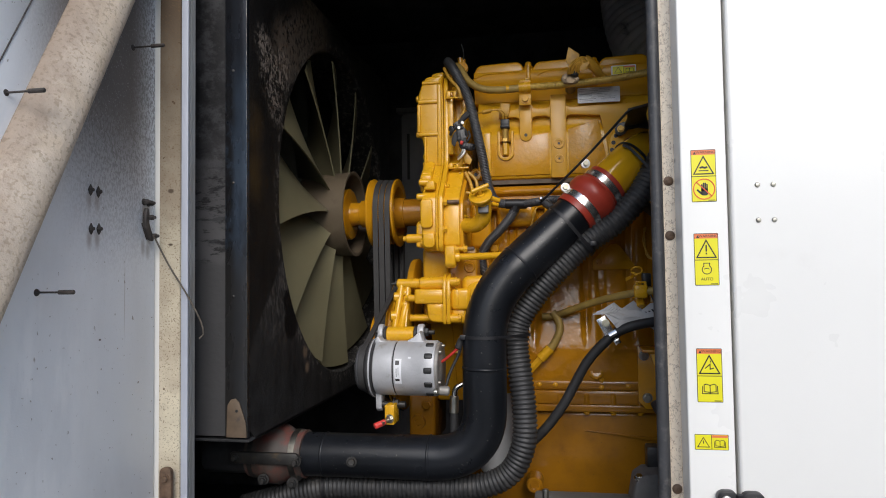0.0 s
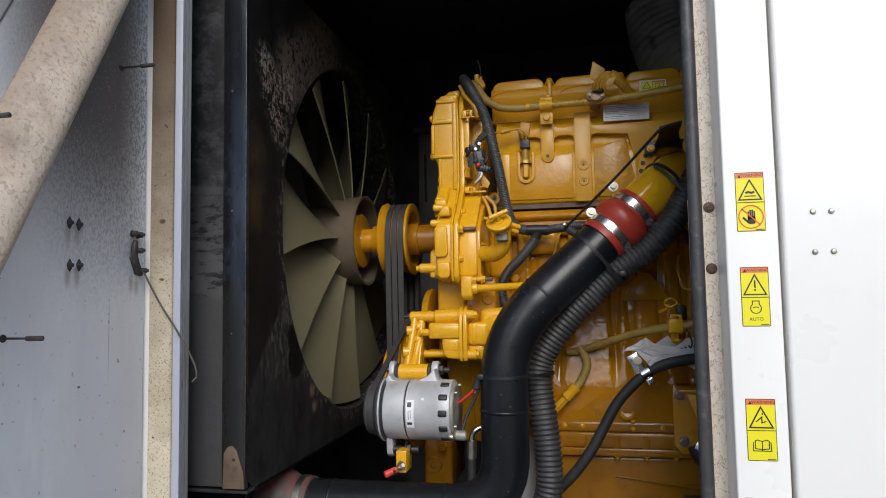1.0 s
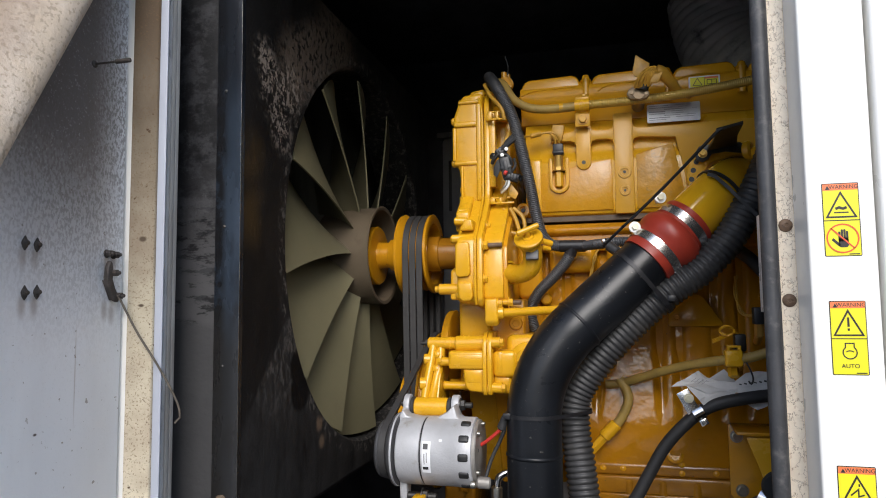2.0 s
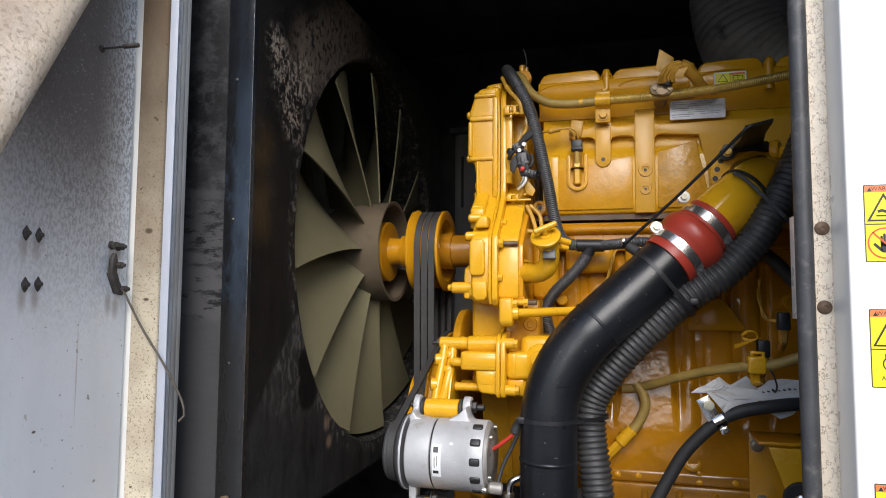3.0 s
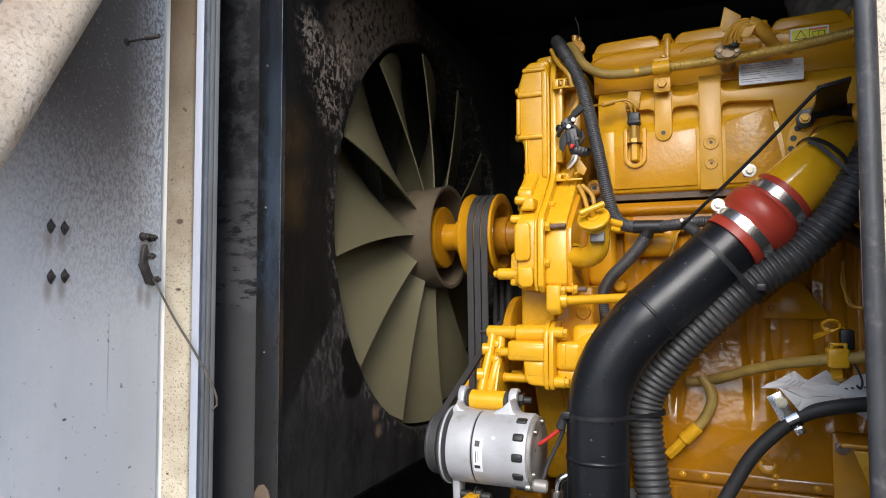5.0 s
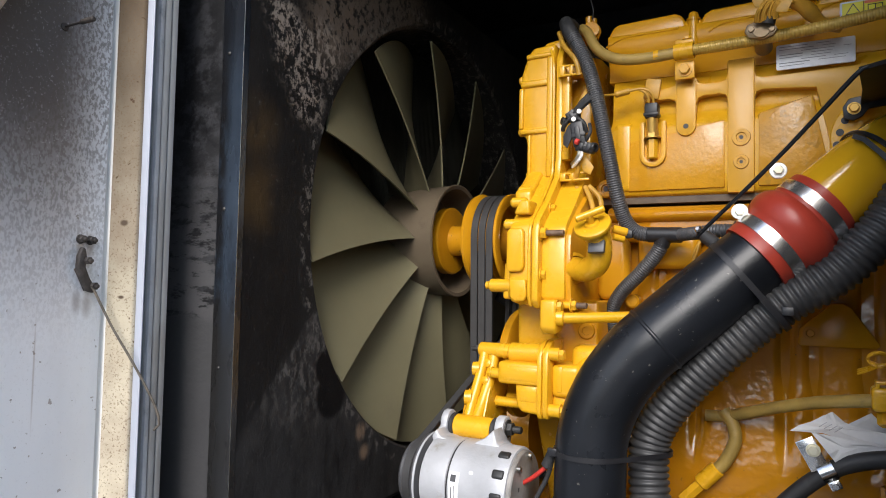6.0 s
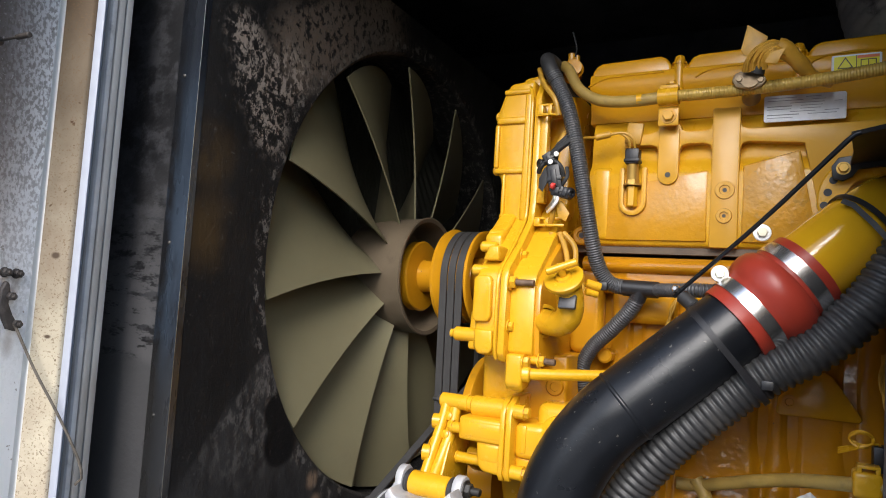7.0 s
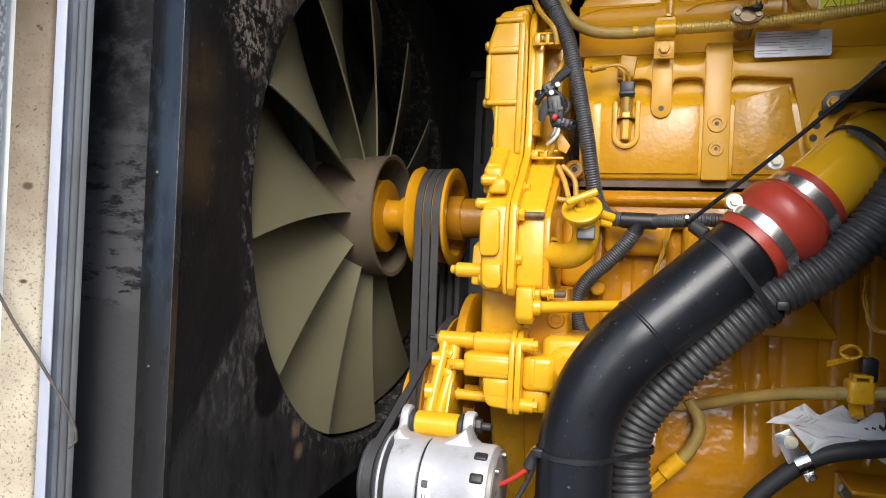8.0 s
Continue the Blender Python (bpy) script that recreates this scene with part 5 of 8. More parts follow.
rod(bm, (-0.332, 1.722, 1.622), (-0.284, 1.722, 1.622), 0.011, ease=0.004)
rod(bm, (-0.338, 1.722, 1.622), (-0.33, 1.722, 1.622), 0.0065, ease=0.001)
part("plug_lug", bm, yellow_bright, gear)
# lower column, damper housing
bm = M()
LO = [(1.765, 1.60), (1.768, 1.520), (1.788, 1.46), (1.85, 1.41), (1.95, 1.19)]
prism(bm, near_outline(LO), "x", -0.300, -0.235, 0.008, 3)
part("column_cover", bm, yellow_bright, gear)
bm = M()
lathe(bm, (-0.352, 1.893, 1.477), (1, 0, 0), [(0, 0), (0, 0.085), (0.003, 0.098), (0.007, 0.101), (0.018, 0.101), (0.021, 0.097), (0.021, 0)], 64)
part("pump_wheel", bm, yellow_paint, engine, "round yellow wheel")
bm = M()
lathe(bm, (0, *CRANK), (1, 0, 0), [(-0.49, 0), (-0.49, 0.090), (-0.478, 0.090), (-0.472, 0.074), (-0.43, 0.074), (-0.424, 0.090), (-0.4235, 0.183), (-0.4185, 0.186), (-0.417, 0.176), (-0.409, 0.176), (-0.4075, 0.186), (-0.403, 0.183), (-0.398, 0.10), (-0.38, 0.10), (-0.345, 0.09), (-0.345, 0)], 56)
part("crank_pulley", bm, yellow_paint, engine)

# bolted front mount low on the engine
bm = M()
box(bm, (-0.372, 1.91, 1.08), (-0.300, 2.10, 1.215), 0.010, 3)
mount = part("engine_mount", bm, yellow_dark, engine)
bm = M()
hexhead(bm, (-0.322, 1.91, 1.185), (0, -1, 0), 0.012, 0.012)
part("bolt", bm, yellow_dark, mount)
bm = M()
lathe(bm, (-0.345, 1.91, 1.14), (0, -1, 0), [(0, 0.020), (0.012, 0.018), (0.012, 0.009), (0.006, 0.008), (0.006, 0)], 24)
part("boss", bm, yellow_dark, mount)

# accessory housing beside the alternator
acc = thing("water_pump", (-0.27, 1.75, 1.41), "yellow cast pump housing with flanges and bolts", "pump")
bm = M()
box(bm, (-0.311, 1.712, 1.463), (-0.238, 1.83, 1.499), 0.006, 3)
box(bm, (-0.307, 1.7105, 1.469), (-0.240, 1.83, 1.493), 0.004, 2)
prism(bm, [(-0.283, 1.466), (-0.279, 1.428), (-0.270, 1.419), (-0.236, 1.417), (-0.236, 1.466)], "y", 1.717, 1.85, 0.006, 3)
box(bm, (-0.276, 1.7155, 1.436), (-0.244, 1.83, 1.462), 0.004, 2)
rod(bm, (-0.302, 1.745, 1.511), (-0.238, 1.745, 1.513), 0.0165, ease=0.003, seg=24)
rod(bm, (-0.30, 1.80, 1.44), (-0.24, 1.80, 1.44), 0.030, ease=0.006, seg=28)
part("body", bm, yellow_bright, acc)
for x0, x1, d in ((-0.2405, -0.2325, 0.0), (-0.2315, -0.2225, 0.0015)):
    bm = M()
    prism(bm, [(1.712 + d, 1.526), (1.704 + d, 1.512), (1.704 + d, 1.425), (1.711 + d, 1.414), (1.86, 1.412), (1.86, 1.538), (1.73, 1.536)], "x", x0, x1, 0.002)
    part("flange", bm, yellow_bright, acc)
bm = M()
box(bm, (-0.224, 1.722, 1.447), (-0.176, 1.85, 1.500), 0.010, 3)
box(bm, (-0.224, 1.730, 1.414), (-0.186, 1.85, 1.452), 0.008, 3)
lathe(bm, (-0.160, 1.735, 1.486), (0.05, -1, 0), [(-0.06, 0.030), (0.0, 0.029), (0.006, 0.024), (0.008, 0.018), (0.011, 0.016), (0.011, 0)], 32)
box(bm, (-0.200, 1.745, 1.43), (-0.11, 1.87, 1.53), 0.014, 3)
lathe(bm, (-0.163, 1.765, 1.500), (0.1, -0.2, 1), [(0, 0.020), (0.018, 0.018), (0.023, 0.013), (0.024, 0)], 24)
box(bm, (-0.150, 1.760, 1.49), (-0.118, 1.86, 1.522), 0.008, 3)
part("volute", bm, yellow_bright, acc)
bm = M()
box(bm, (-0.214, 1.720, 1.456), (-0.204, 1.74, 1.497), 0.003, 2)
part("casting_rib", bm, yellow_bright, acc)
for y, z, x1 in ((1.720, 1.516, -0.201), (1.718, 1.428, -0.198)):
    bm = M()
    rod(bm, (-0.240, y, z), (x1 - 0.006, y, z), 0.0105, ease=0.002)
    hexhead(bm, (x1 - 0.008, y, z), (1, 0, 0), 0.0085, 0.009)
    part("bolt", bm, yellow_bright, acc)
for y, z in ((1.728, 1.477), (1.752, 1.427)):
    bm = M()
    rod(bm, (-0.330, y, z), (-0.300 if z > 1.45 else -0.27, y, z), 0.0085, ease=0.002)
    hexhead(bm, (-0.326, y, z), (-1, 0, 0), 0.0075, 0.009)
    part("bolt", bm, yellow_bright, acc)

# ---- alternator bracket ----
brk = thing("alternator_bracket", (-0.34, 1.72, 1.37), "yellow cast bracket holding the alternator", "bracket")
bm = M()
rod(bm, (-0.362, 1.752, 1.512), (-0.24, 1.752, 1.512), 0.0125, ease=0.003)
rod(bm, (-0.316, 1.752, 1.512), (-0.312, 1.752, 1.512), 0.0138)
part("cross_tube", bm, yellow_bright, brk)
bm = M()
hexhead(bm, (-0.362, 1.752, 1.512), (-1, 0, 0), 0.0075, 0.006, False)
rod(bm, (-0.378, 1.752, 1.512), (-0.36, 1.752, 1.512), 0.004, 0.004, seg=12, ease=0.002)
part("bolt_end", bm, dark_steel, brk)
bm = M()
sweep(bm, [(-0.350, 1.748, 1.508), (-0.352, 1.738, 1.478), (-0.356, 1.722, 1.440), (-0.358, 1.702, 1.402)], 0.0085, 12, 0.008)
lathe(bm, (-0.361, 1.738, 1.480), (-1, -0.3, 0), [(-0.006, 0.0), (-0.006, 0.012), (0.006, 0.0115), (0.008, 0.006), (0.008, 0)], 18)
lathe(bm, (-0.364, 1.716, 1.434), (-1, -0.3, 0), [(-0.006, 0.0), (-0.006, 0.013), (0.006, 0.0125), (0.008, 0.006), (0.008, 0)], 18)
part("arm", bm, yellow_bright, brk)
bm = M()
sweep(bm, [(-0.335, 1.752, 1.506), (-0.336, 1.742, 1.47), (-0.341, 1.724, 1.43), (-0.343, 1.704, 1.402)], 0.0095, 12, 0.008)
part("arm", bm, yellow_bright, brk)
bm = M()
prism(bm, [(1.752, 1.51), (1.80, 1.50), (1.80, 1.38), (1.70, 1.392), (1.722, 1.44), (1.742, 1.48)], "x", -0.337, -0.330, 0.002)
part("web", bm, yellow_bright, brk)
bm = M()
quad = [(1.758, 1.500), (1.746, 1.472), (1.732, 1.436), (1.712, 1.400), (1.722, 1.396), (1.742, 1.432), (1.756, 1.468), (1.768, 1.498)]
prism(bm, quad, "x", -0.356, -0.337, 0.002)
part("arm_web", bm, yellow_bright, brk)
for y, z in ((1.741, 1.490), (1.733, 1.462)):
    bm = M()
    lathe(bm, (-0.341, y, z), (-0.2, -1, 0.25), [(-0.004, 0.0), (-0.004, 0.0075), (0.004, 0.007), (0.006, 0.004), (0.006, 0)], 16)
    part("cast_boss", bm, yellow_bright, brk)
AY, AZ = 1.690, 1.3925
bm = M()
rod(bm, (-0.372, AY, AZ), (-0.306, AY, AZ), 0.0185, ease=0.002, seg=28)
part("barrel", bm, yellow_bright, brk)
for x0, x1 in ((-0.3795, -0.372), (-0.306, -0.2975)):
    bm = M()
    rod(bm, (x0, AY, AZ), (x1, AY, AZ), 0.0195, ease=0.002, seg=28)
    part("bushing", bm, rubber, brk, "black rubber bushing")
bm = M()
rod(bm, (-0.326, 1.79, 1.425), (-0.262, 1.79, 1.425), 0.011, ease=0.002)
part("stay", bm, yellow_bright, brk)

# ---- alternator ----
alt = thing("alternator", (-0.31, 1.653, 1.25), "grey cast aluminium alternator with vent slots", "alternator")
QY, QZ = 1.653, 1.3185
bm = M()
lathe(bm, (0, QY, QZ), (1, 0, 0), [(-0.386, 0), (-0.386, 0.0575), (-0.3835, 0.0610), (-0.380, 0.0620), (-0.340, 0.0625), (-0.3385, 0.060), (-0.3365, 0.060), (-0.335, 0.0625), (-0.275, 0.0625), (-0.274, 0.0632), (-0.246, 0.0632), (-0.2435, 0.0622), (-0.2425, 0.0600), (-0.2425, 0)], 72)
body = part("body", bm, alu_cast, alt)
bm = M()
band(bm, (-0.3375, QY, QZ), (1, 0, 0), 0.0595, 0.0028, 0.0012, 56)
part("seam", bm, sign_black, body)
bm = M()
lathe(bm, (0, QY, QZ), (1, 0, 0), [(-0.243, 0), (-0.243, 0.0590), (-0.2375, 0.0588), (-0.2355, 0.0570), (-0.2350, 0.030), (-0.2335, 0.028), (-0.2335, 0)], 64)
endc = part("end_cover", bm, alu_dark, alt, "flat brown-grey end plate")
bm = M()
box(bm, (-0.2352, QY - 0.030, QZ + 0.006), (-0.2342, QY - 0.024, QZ + 0.012))
part("plate_hole", bm, sign_black, endc)
for k, a in enumerate((-148, -178, -208, -238, -118)):
    c, s = math.cos(radians(a)), math.sin(radians(a))
    bm = M()
    box(bm, (-0.2665, -0.0045, -0.0068), (-0.2475, 0.0045, 0.0068), 0.0035, 3)
    bmesh.ops.transform(bm, matrix=Matrix.Translation((0, QY + 0.0615 * c, QZ - 0.0615 * s)) @ Matrix.Rotation(radians(-a), 4, "X"), verts=bm.verts)
    part("vent_slot", bm, sign_black, body)
# mounting ears above
for x0, x1 in ((-0.3925, -0.380), (-0.297, -0.282)):
    bm = M()
    e = [(AY + 0.0195 * math.cos(radians(q)), AZ + 0.005 + 0.0195 * math.sin(radians(q))) for q in range(-10, 191, 20)]
    prism(bm, [(QY + 0.050, QZ + 0.035), *e, (QY - 0.020, QZ + 0.052), (QY - 0.032, QZ + 0.045), (QY, QZ + 0.03)], "x", x0, x1, 0.0025)
    part("ear", bm, alu_cast, body)
bm = M()
prism(bm, [(-0.392, QZ + 0.048), (-0.392, QZ + 0.062), (-0.383, QZ + 0.075), (-0.376, QZ + 0.064), (-0.355, QZ + 0.059), (-0.32, QZ + 0.060), (-0.298, QZ + 0.072), (-0.284, QZ + 0.086), (-0.278, QZ + 0.064), (-0.268, QZ + 0.058), (-0.268, QZ + 0.048)], "y", QY - 0.012, QY + 0.03, 0.003)
part("ear_web", bm, alu_cast, body)
bm = M()
rod(bm, (-0.40, AY, AZ + 0.005), (-0.264, AY, AZ + 0.005), 0.0055, seg=14)
hexhead(bm, (-0.282, AY, AZ + 0.005), (1, 0, 0), 0.0105, 0.010)
rod(bm, (-0.272, AY, AZ + 0.005), (-0.258, AY, AZ + 0.005), 0.0058, ease=0.001, seg=16)
part("mount_bolt", bm, dark_steel, alt, "dark steel bolt and nut")
# lower ear and belt tightener
bm = M()
prism(bm, [(QY - 0.02, QZ - 0.052), (QY - 0.016, QZ - 0.092), (QY - 0.004, QZ - 0.100), (QY + 0.008, QZ - 0.092), (QY + 0.015, QZ - 0.052)], "x", -0.388, -0.374, 0.0025)
part("ear", bm, alu_cast, body)
bm = M()
hexhead(bm, (-0.346, QY - 0.012, QZ - 0.082), (1, 0, 0), 0.0115, 0.012)
rod(bm, (-0.374, QY - 0.012, QZ - 0.082), (-0.318, QY - 0.012, QZ - 0.082), 0.007, ease=0.001)
part("bolt", bm, dark_steel, alt)
bm = M()
lathe(bm, (0, QY, QZ), (1, 0, 0), [(-0.398, 0), (-0.398, 0.066), (-0.3945, 0.068), (-0.3905, 0.066), (-0.386, 0.052), (-0.386, 0)], 56)
disc = part("fan_disc", bm, grey_dark, alt, "dark grey cooling disc")
bm = M()
band(bm, (-0.3915, QY, QZ), (1, 0, 0), 0.0662, 0.0032, 0.0012, 56)
part("disc_rim", bm, alu_cast, disc, "bright worn rim")
bm = M()
lathe(bm, (0, QY, QZ), (1, 0, 0), [(-0.428, 0), (-0.428, 0.050), (-0.424, 0.053), (-0.419, 0.050), (-0.413, 0.041), (-0.407, 0.050), (-0.402, 0.054), (-0.399, 0.050), (-0.399, 0)], 56)
part("pulley", bm, grey_dark, alt, "dark grey belt pulley")
bm = M()
lathe(bm, (-0.428, QY, QZ), (-1, 0, 0), [(0, 0), (0, 0.013), (0.010, 0.012), (0.014, 0.008), (0.016, 0)], 24)
part("pulley_nut", bm, dark_steel, alt)
for y, z in ((-0.034, 0.040), (-0.046, -0.026), (0.010, 0.050), (-0.008, -0.048)):
    bm = M()
    rod(bm, (-0.236, QY + y, QZ + z), (-0.229, QY + y, QZ + z), 0.0040, ease=0.001, seg=12)
    part("terminal", bm, zinc, alt, "small steel screw")
bm = M()
lathe(bm, (-0.238, QY - 0.052, QZ - 0.046), (1, -0.2, 0), [(-0.006, 0), (-0.006, 0.0065), (0.0, 0.0065), (0.002, 0.005), (0.002, 0)], 16)
part("terminal", bm, zinc, alt)
bm = M()
rod(bm, (-0.237, QY - 0.040, QZ - 0.044), (-0.212, QY - 0.036, QZ - 0.046), 0.0105, ease=0.003)
part("terminal_boot", bm, alu_dark, alt)
# rating sticker on the body
bm = M()
t = M()
n, rr = 8, 0.0631
for i in range(n + 1):
    a = radians(206 - 52 * i / n)
    for x in (-0.3325, -0.3165):
        t.verts.new((x, QY + rr * math.cos(a), QZ + rr * math.sin(a) * -1 + 0.0))
t.verts.ensure_lookup_table()
for i in range(n):
    t.faces.new((t.verts[2 * i], t.verts[2 * i + 1], t.verts[2 * i + 3], t.verts[2 * i + 2]))
sticker = part("sticker", join(bm, t), white_print, body, "white curved sticker with printed lines")


def on_drum(x0, x1, a0, a1, r, material, name="print"):
    t = M()
    vs = []
    for i in range(4):
        a = radians(a0 + (a1 - a0) * i / 3)
        for x in (x0, x1):
            vs.append(t.verts.new((x, QY + r * math.cos(a), QZ - r * math.sin(a))))
    for i in range(3):
        t.faces.new((vs[2 * i], vs[2 * i + 1], vs[2 * i + 3], vs[2 * i + 2]))
    return part(name, t, material, body)


on_drum(-0.3305, -0.3205, 160, 165, 0.0635, sign_black, "printed_mark")
on_drum(-0.3285, -0.3272, 169, 186, 0.0635, sign_black, "printed_bar")
on_drum(-0.3240, -0.3230, 172, 188, 0.0635, sign_black, "printed_bar")
on_drum(-0.3305, -0.3215, 193, 202, 0.0635, grey_dark, "printed_square")
on_drum(-0.302, -0.296, 206, 210, 0.0633, white_print, "printed_mark")

tight = thing("belt_tightener", (-0.345, 1.62, 1.19), "small yellow tightener block with a red lever", "tightener")
bm = M()
box(bm, (-0.358, 1.600, 1.198), (-0.336, 1.648, 1.242), 0.0025)
part("block", bm, yellow_bright, tight)
bm = M()
hexhead(bm, (-0.346, 1.600, 1.212), (-0.25, -1, 0), 0.0075, 0.008)
part("nut", bm, zinc, tight)
bm = M()
rod(bm, (-0.346, 1.600, 1.212), (-0.357, 1.575, 1.206), 0.0035, seg=12)
part("pin", bm, zinc, tight)
bm = M()
rod(bm, (-0.352, 1.586, 1.2085), (-0.374, 1.572, 1.200), 0.0062, 0.0072, ease=0.002)
part("lever", bm, red_cap, tight, "red plastic lever cap")

lone("alternator_belt", belt_loop(-0.420, -0.406, ((*CRANK, 0.1865), (QY, QZ, 0.0525))), belt_rubber, (-0.413, 1.8, 1.25),
     "dark grey belt driving the alternator", "belt")

# ---- charge air pipe, couplers and hoses ----
pipe = thing("charge_air_pipe", (-0.3, 1.64, 1.07), "black painted steel air pipe with two bends", "pipe")
PR = 0.0495


def arc(a, corner, b, n=8):
    """Points of a round bend from a to b about the corner."""
    a, c, b = Vector(a), Vector(corner), Vector(b)
    return [(1 - t) ** 2 * a + 2 * t * (1 - t) * c + t * t * b for t in (k / n for k in range(n + 1))]


line = [Vector((-0.556, 1.64, 1.1185)), Vector((-0.40, 1.64, 1.1185)),
        *arc((-0.255, 1.64, 1.1185), (-0.134, 1.64, 1.1185), (-0.1355, 1.64, 1.240)),
        *arc((-0.135, 1.642, 1.385), (-0.134, 1.648, 1.475), (-0.058, 1.664, 1.548)),
        Vector((0.055, 1.700, 1.652)), Vector((0.09, 1.711, 1.684))]
bm = M()
sweep(bm, line, PR, 40, 0.012)
part("tube", bm, black_pipe, pipe)


def weld(at, axis):
    bm = M()
    lathe(bm, at, axis, [(-0.004, PR - 0.001), (-0.002, PR + 0.0012), (0, PR + 0.0018), (0.002, PR + 0.0012), (0.004, PR - 0.001)], 40)
    part("weld_bead", bm, black_pipe, pipe)


weld((-0.1355, 1.64, 1.322), (0.02, 0, 1))
weld((-0.262, 1.64, 1.1185), (1, 0, 0))
weld((-0.508, 1.64, 1.1185), (1, 0, 0))
weld((-0.052, 1.666, 1.5535), (0.72, 0.22, 0.66))
for x in (-0.434, ):
    bm = M()
    rod(bm, (x, 1.597, 1.116), (x + 0.004, 1.578, 1.119), 0.0085, ease=0.001)
    hexhead(bm, (x + 0.004, 1.582, 1.119), (0.2, -1, 0.1), 0.0085, 0.010)
    part("plug", bm, dark_steel, pipe, "dirty hexagon plug")

low = thing("hose_coupler", (-0.62, 1.64, 1.05), "dusty red silicone hose coupler on the air pipe", "hose coupler", "silicone couplers")
bm = M()
lathe(bm, (-0.69, 1.64, 1.118), (1, 0, 0), [(0, 0.046), (0.0, 0.055), (0.030, 0.058), (0.045, 0.068), (0.075, 0.070), (0.092, 0.060), (0.100, 0.055), (0.134, 0.055), (0.135, 0.050)], 44)
part("hose", bm, red_dusty, low)
bm = M()
band(bm, (-0.576, 1.64, 1.118), (1, 0, 0), 0.055, 0.014, 0.0015)
part("clamp", bm, zinc, low)
bm = M()
band(bm, (-0.675, 1.64, 1.118), (1, 0, 0), 0.0555, 0.014, 0.0015)
part("clamp", bm, dark_steel, low)
bm = M()
rod(bm, (-0.80, 1.64, 1.118), (-0.66, 1.64, 1.118), 0.048, ease=0.003, seg=32)
lone("cooler_inlet", bm, soot, (-0.75, 1.64, 1.07), "sooty inlet pipe under the radiator", "pipe")
stay = thing("pipe_stay", (-0.62, 1.585, 1.08), "sooty steel strap with bolts below the coupler", "strap")
bm = M()
prism(bm, rounded(-0.712, 1.112, -0.548, 1.138, 0.010), "y", 1.562, 1.572, 0.002)
part("strap", bm, dark_steel, stay)
for x, z in ((-0.700, 1.126), (-0.556, 1.120), (-0.632, 1.078), (-0.563, 1.072)):
    bm = M()
    hexhead(bm, (x, 1.568, z), (0.2, -1, 0), 0.0095, 0.010)
    rod(bm, (x, 1.575, z), (x + 0.004, 1.548, z), 0.0055, ease=0.001, seg=14)
    rod(bm, (x, 1.62, z), (x, 1.566, z), 0.006, seg=12)
    part("bolt", bm, dark_steel, stay, "dirty steel bolt")

# red coupler between pipe and elbow
A, Bp = Vector((0.071, 1.704, 1.6655)), Vector((0.152, 1.730, 1.7405))
ax = (Bp - A).normalized()
top = thing("hose_coupler", A, "clean red silicone hump hose with two bolt clamps", "hose coupler", "silicone couplers")
L = (Bp - A).length
bm = M()
lathe(bm, A, ax, [(0, 0.048), (0.0, 0.0535), (0.036, 0.0545), (0.041, 0.0585), (0.050, 0.0625), (0.060, 0.064), (0.070, 0.0625), (0.076, 0.0585), (0.080, 0.0545), (L, 0.0535), (L, 0.048)], 56)
part("hose", bm, red_silicone, top)
for s, bolt_at in ((0.0235, Vector((0.053, 1.690, 1.7305))), (L - 0.0205, Vector((0.100, 1.690, 1.7835)))):
    c = A + ax * s
    bm = M()
    band(bm, c, ax, 0.0542, 0.0165, 0.0016, 56)
    clamp = part("clamp", bm, band_steel, top, "bright stainless band clamp")
    q = bolt_at + Vector((-0.0012, 0.012, -0.0006))
    bm = M()
    lathe(bm, q, (0.12, -1, 0.05), [(-0.022, 0), (-0.022, 0.005), (0.008, 0.005), (0.008, 0.0108), (0.0108, 0.0108), (0.0115, 0.0100), (0.0118, 0)], 28)
    part("clamp_washer", bm, washer_white, clamp)
    bm = M()
    hexhead(bm, q + Vector((0.12, -1, 0.05)) * 0.0116, (0.12, -1, 0.05), 0.0062, 0.005, False)
    part("clamp_nut", bm, nut_zinc, clamp)

# yellow elbow into the head
elbow = thing("air_elbow", (0.2, 1.75, 1.75), "glossy yellow air elbow bolted to the engine", "pipe elbow")
bm = M()
sweep(bm, [*[Bp - ax * 0.03, Bp + ax * 0.03], *arc(Bp + ax * 0.05, Bp + ax * 0.125, Vector((0.262, 1.88, 1.842)))], 0.0495, 40, 0.01)
part("tube", bm, yellow_gloss, elbow)
bm = M()
lathe(bm, (0.226, 1.832, 1.845), (0, -1, 0), [(-0.006, 0.03), (-0.006, 0.064), (0.005, 0.064), (0.007, 0.062), (0.007, 0.03)], 44)
part("flange", bm, yellow_bright, elbow)
bm = M()
hexhead(bm, (0.192, 1.810, 1.885), (0, -1, 0), 0.0065, 0.008)
part("bolt", bm, brass, elbow)
for x, z in ((0.1815, 1.872), (0.175, 1.855), (0.171, 1.837)):
    bm = M()
    rod(bm, (x, 1.826, z), (x, 1.8238, z), 0.0052, seg=16)
    part("bolt_hole", bm, sign_black, elbow)
bm = M()
lathe(bm, Bp + ax * 0.083, ax + Vector((0, 0.12, 0)), [(-0.003, 0.0495), (-0.003, 0.0520), (0.003, 0.0520), (0.003, 0.0495), (-0.003, 0.0495)], 44)
lone("cable_tie", bm, black_plastic, Bp + ax * 0.083, "black plastic cable tie round the elbow", "cable tie", "cable ties")
bm = M()
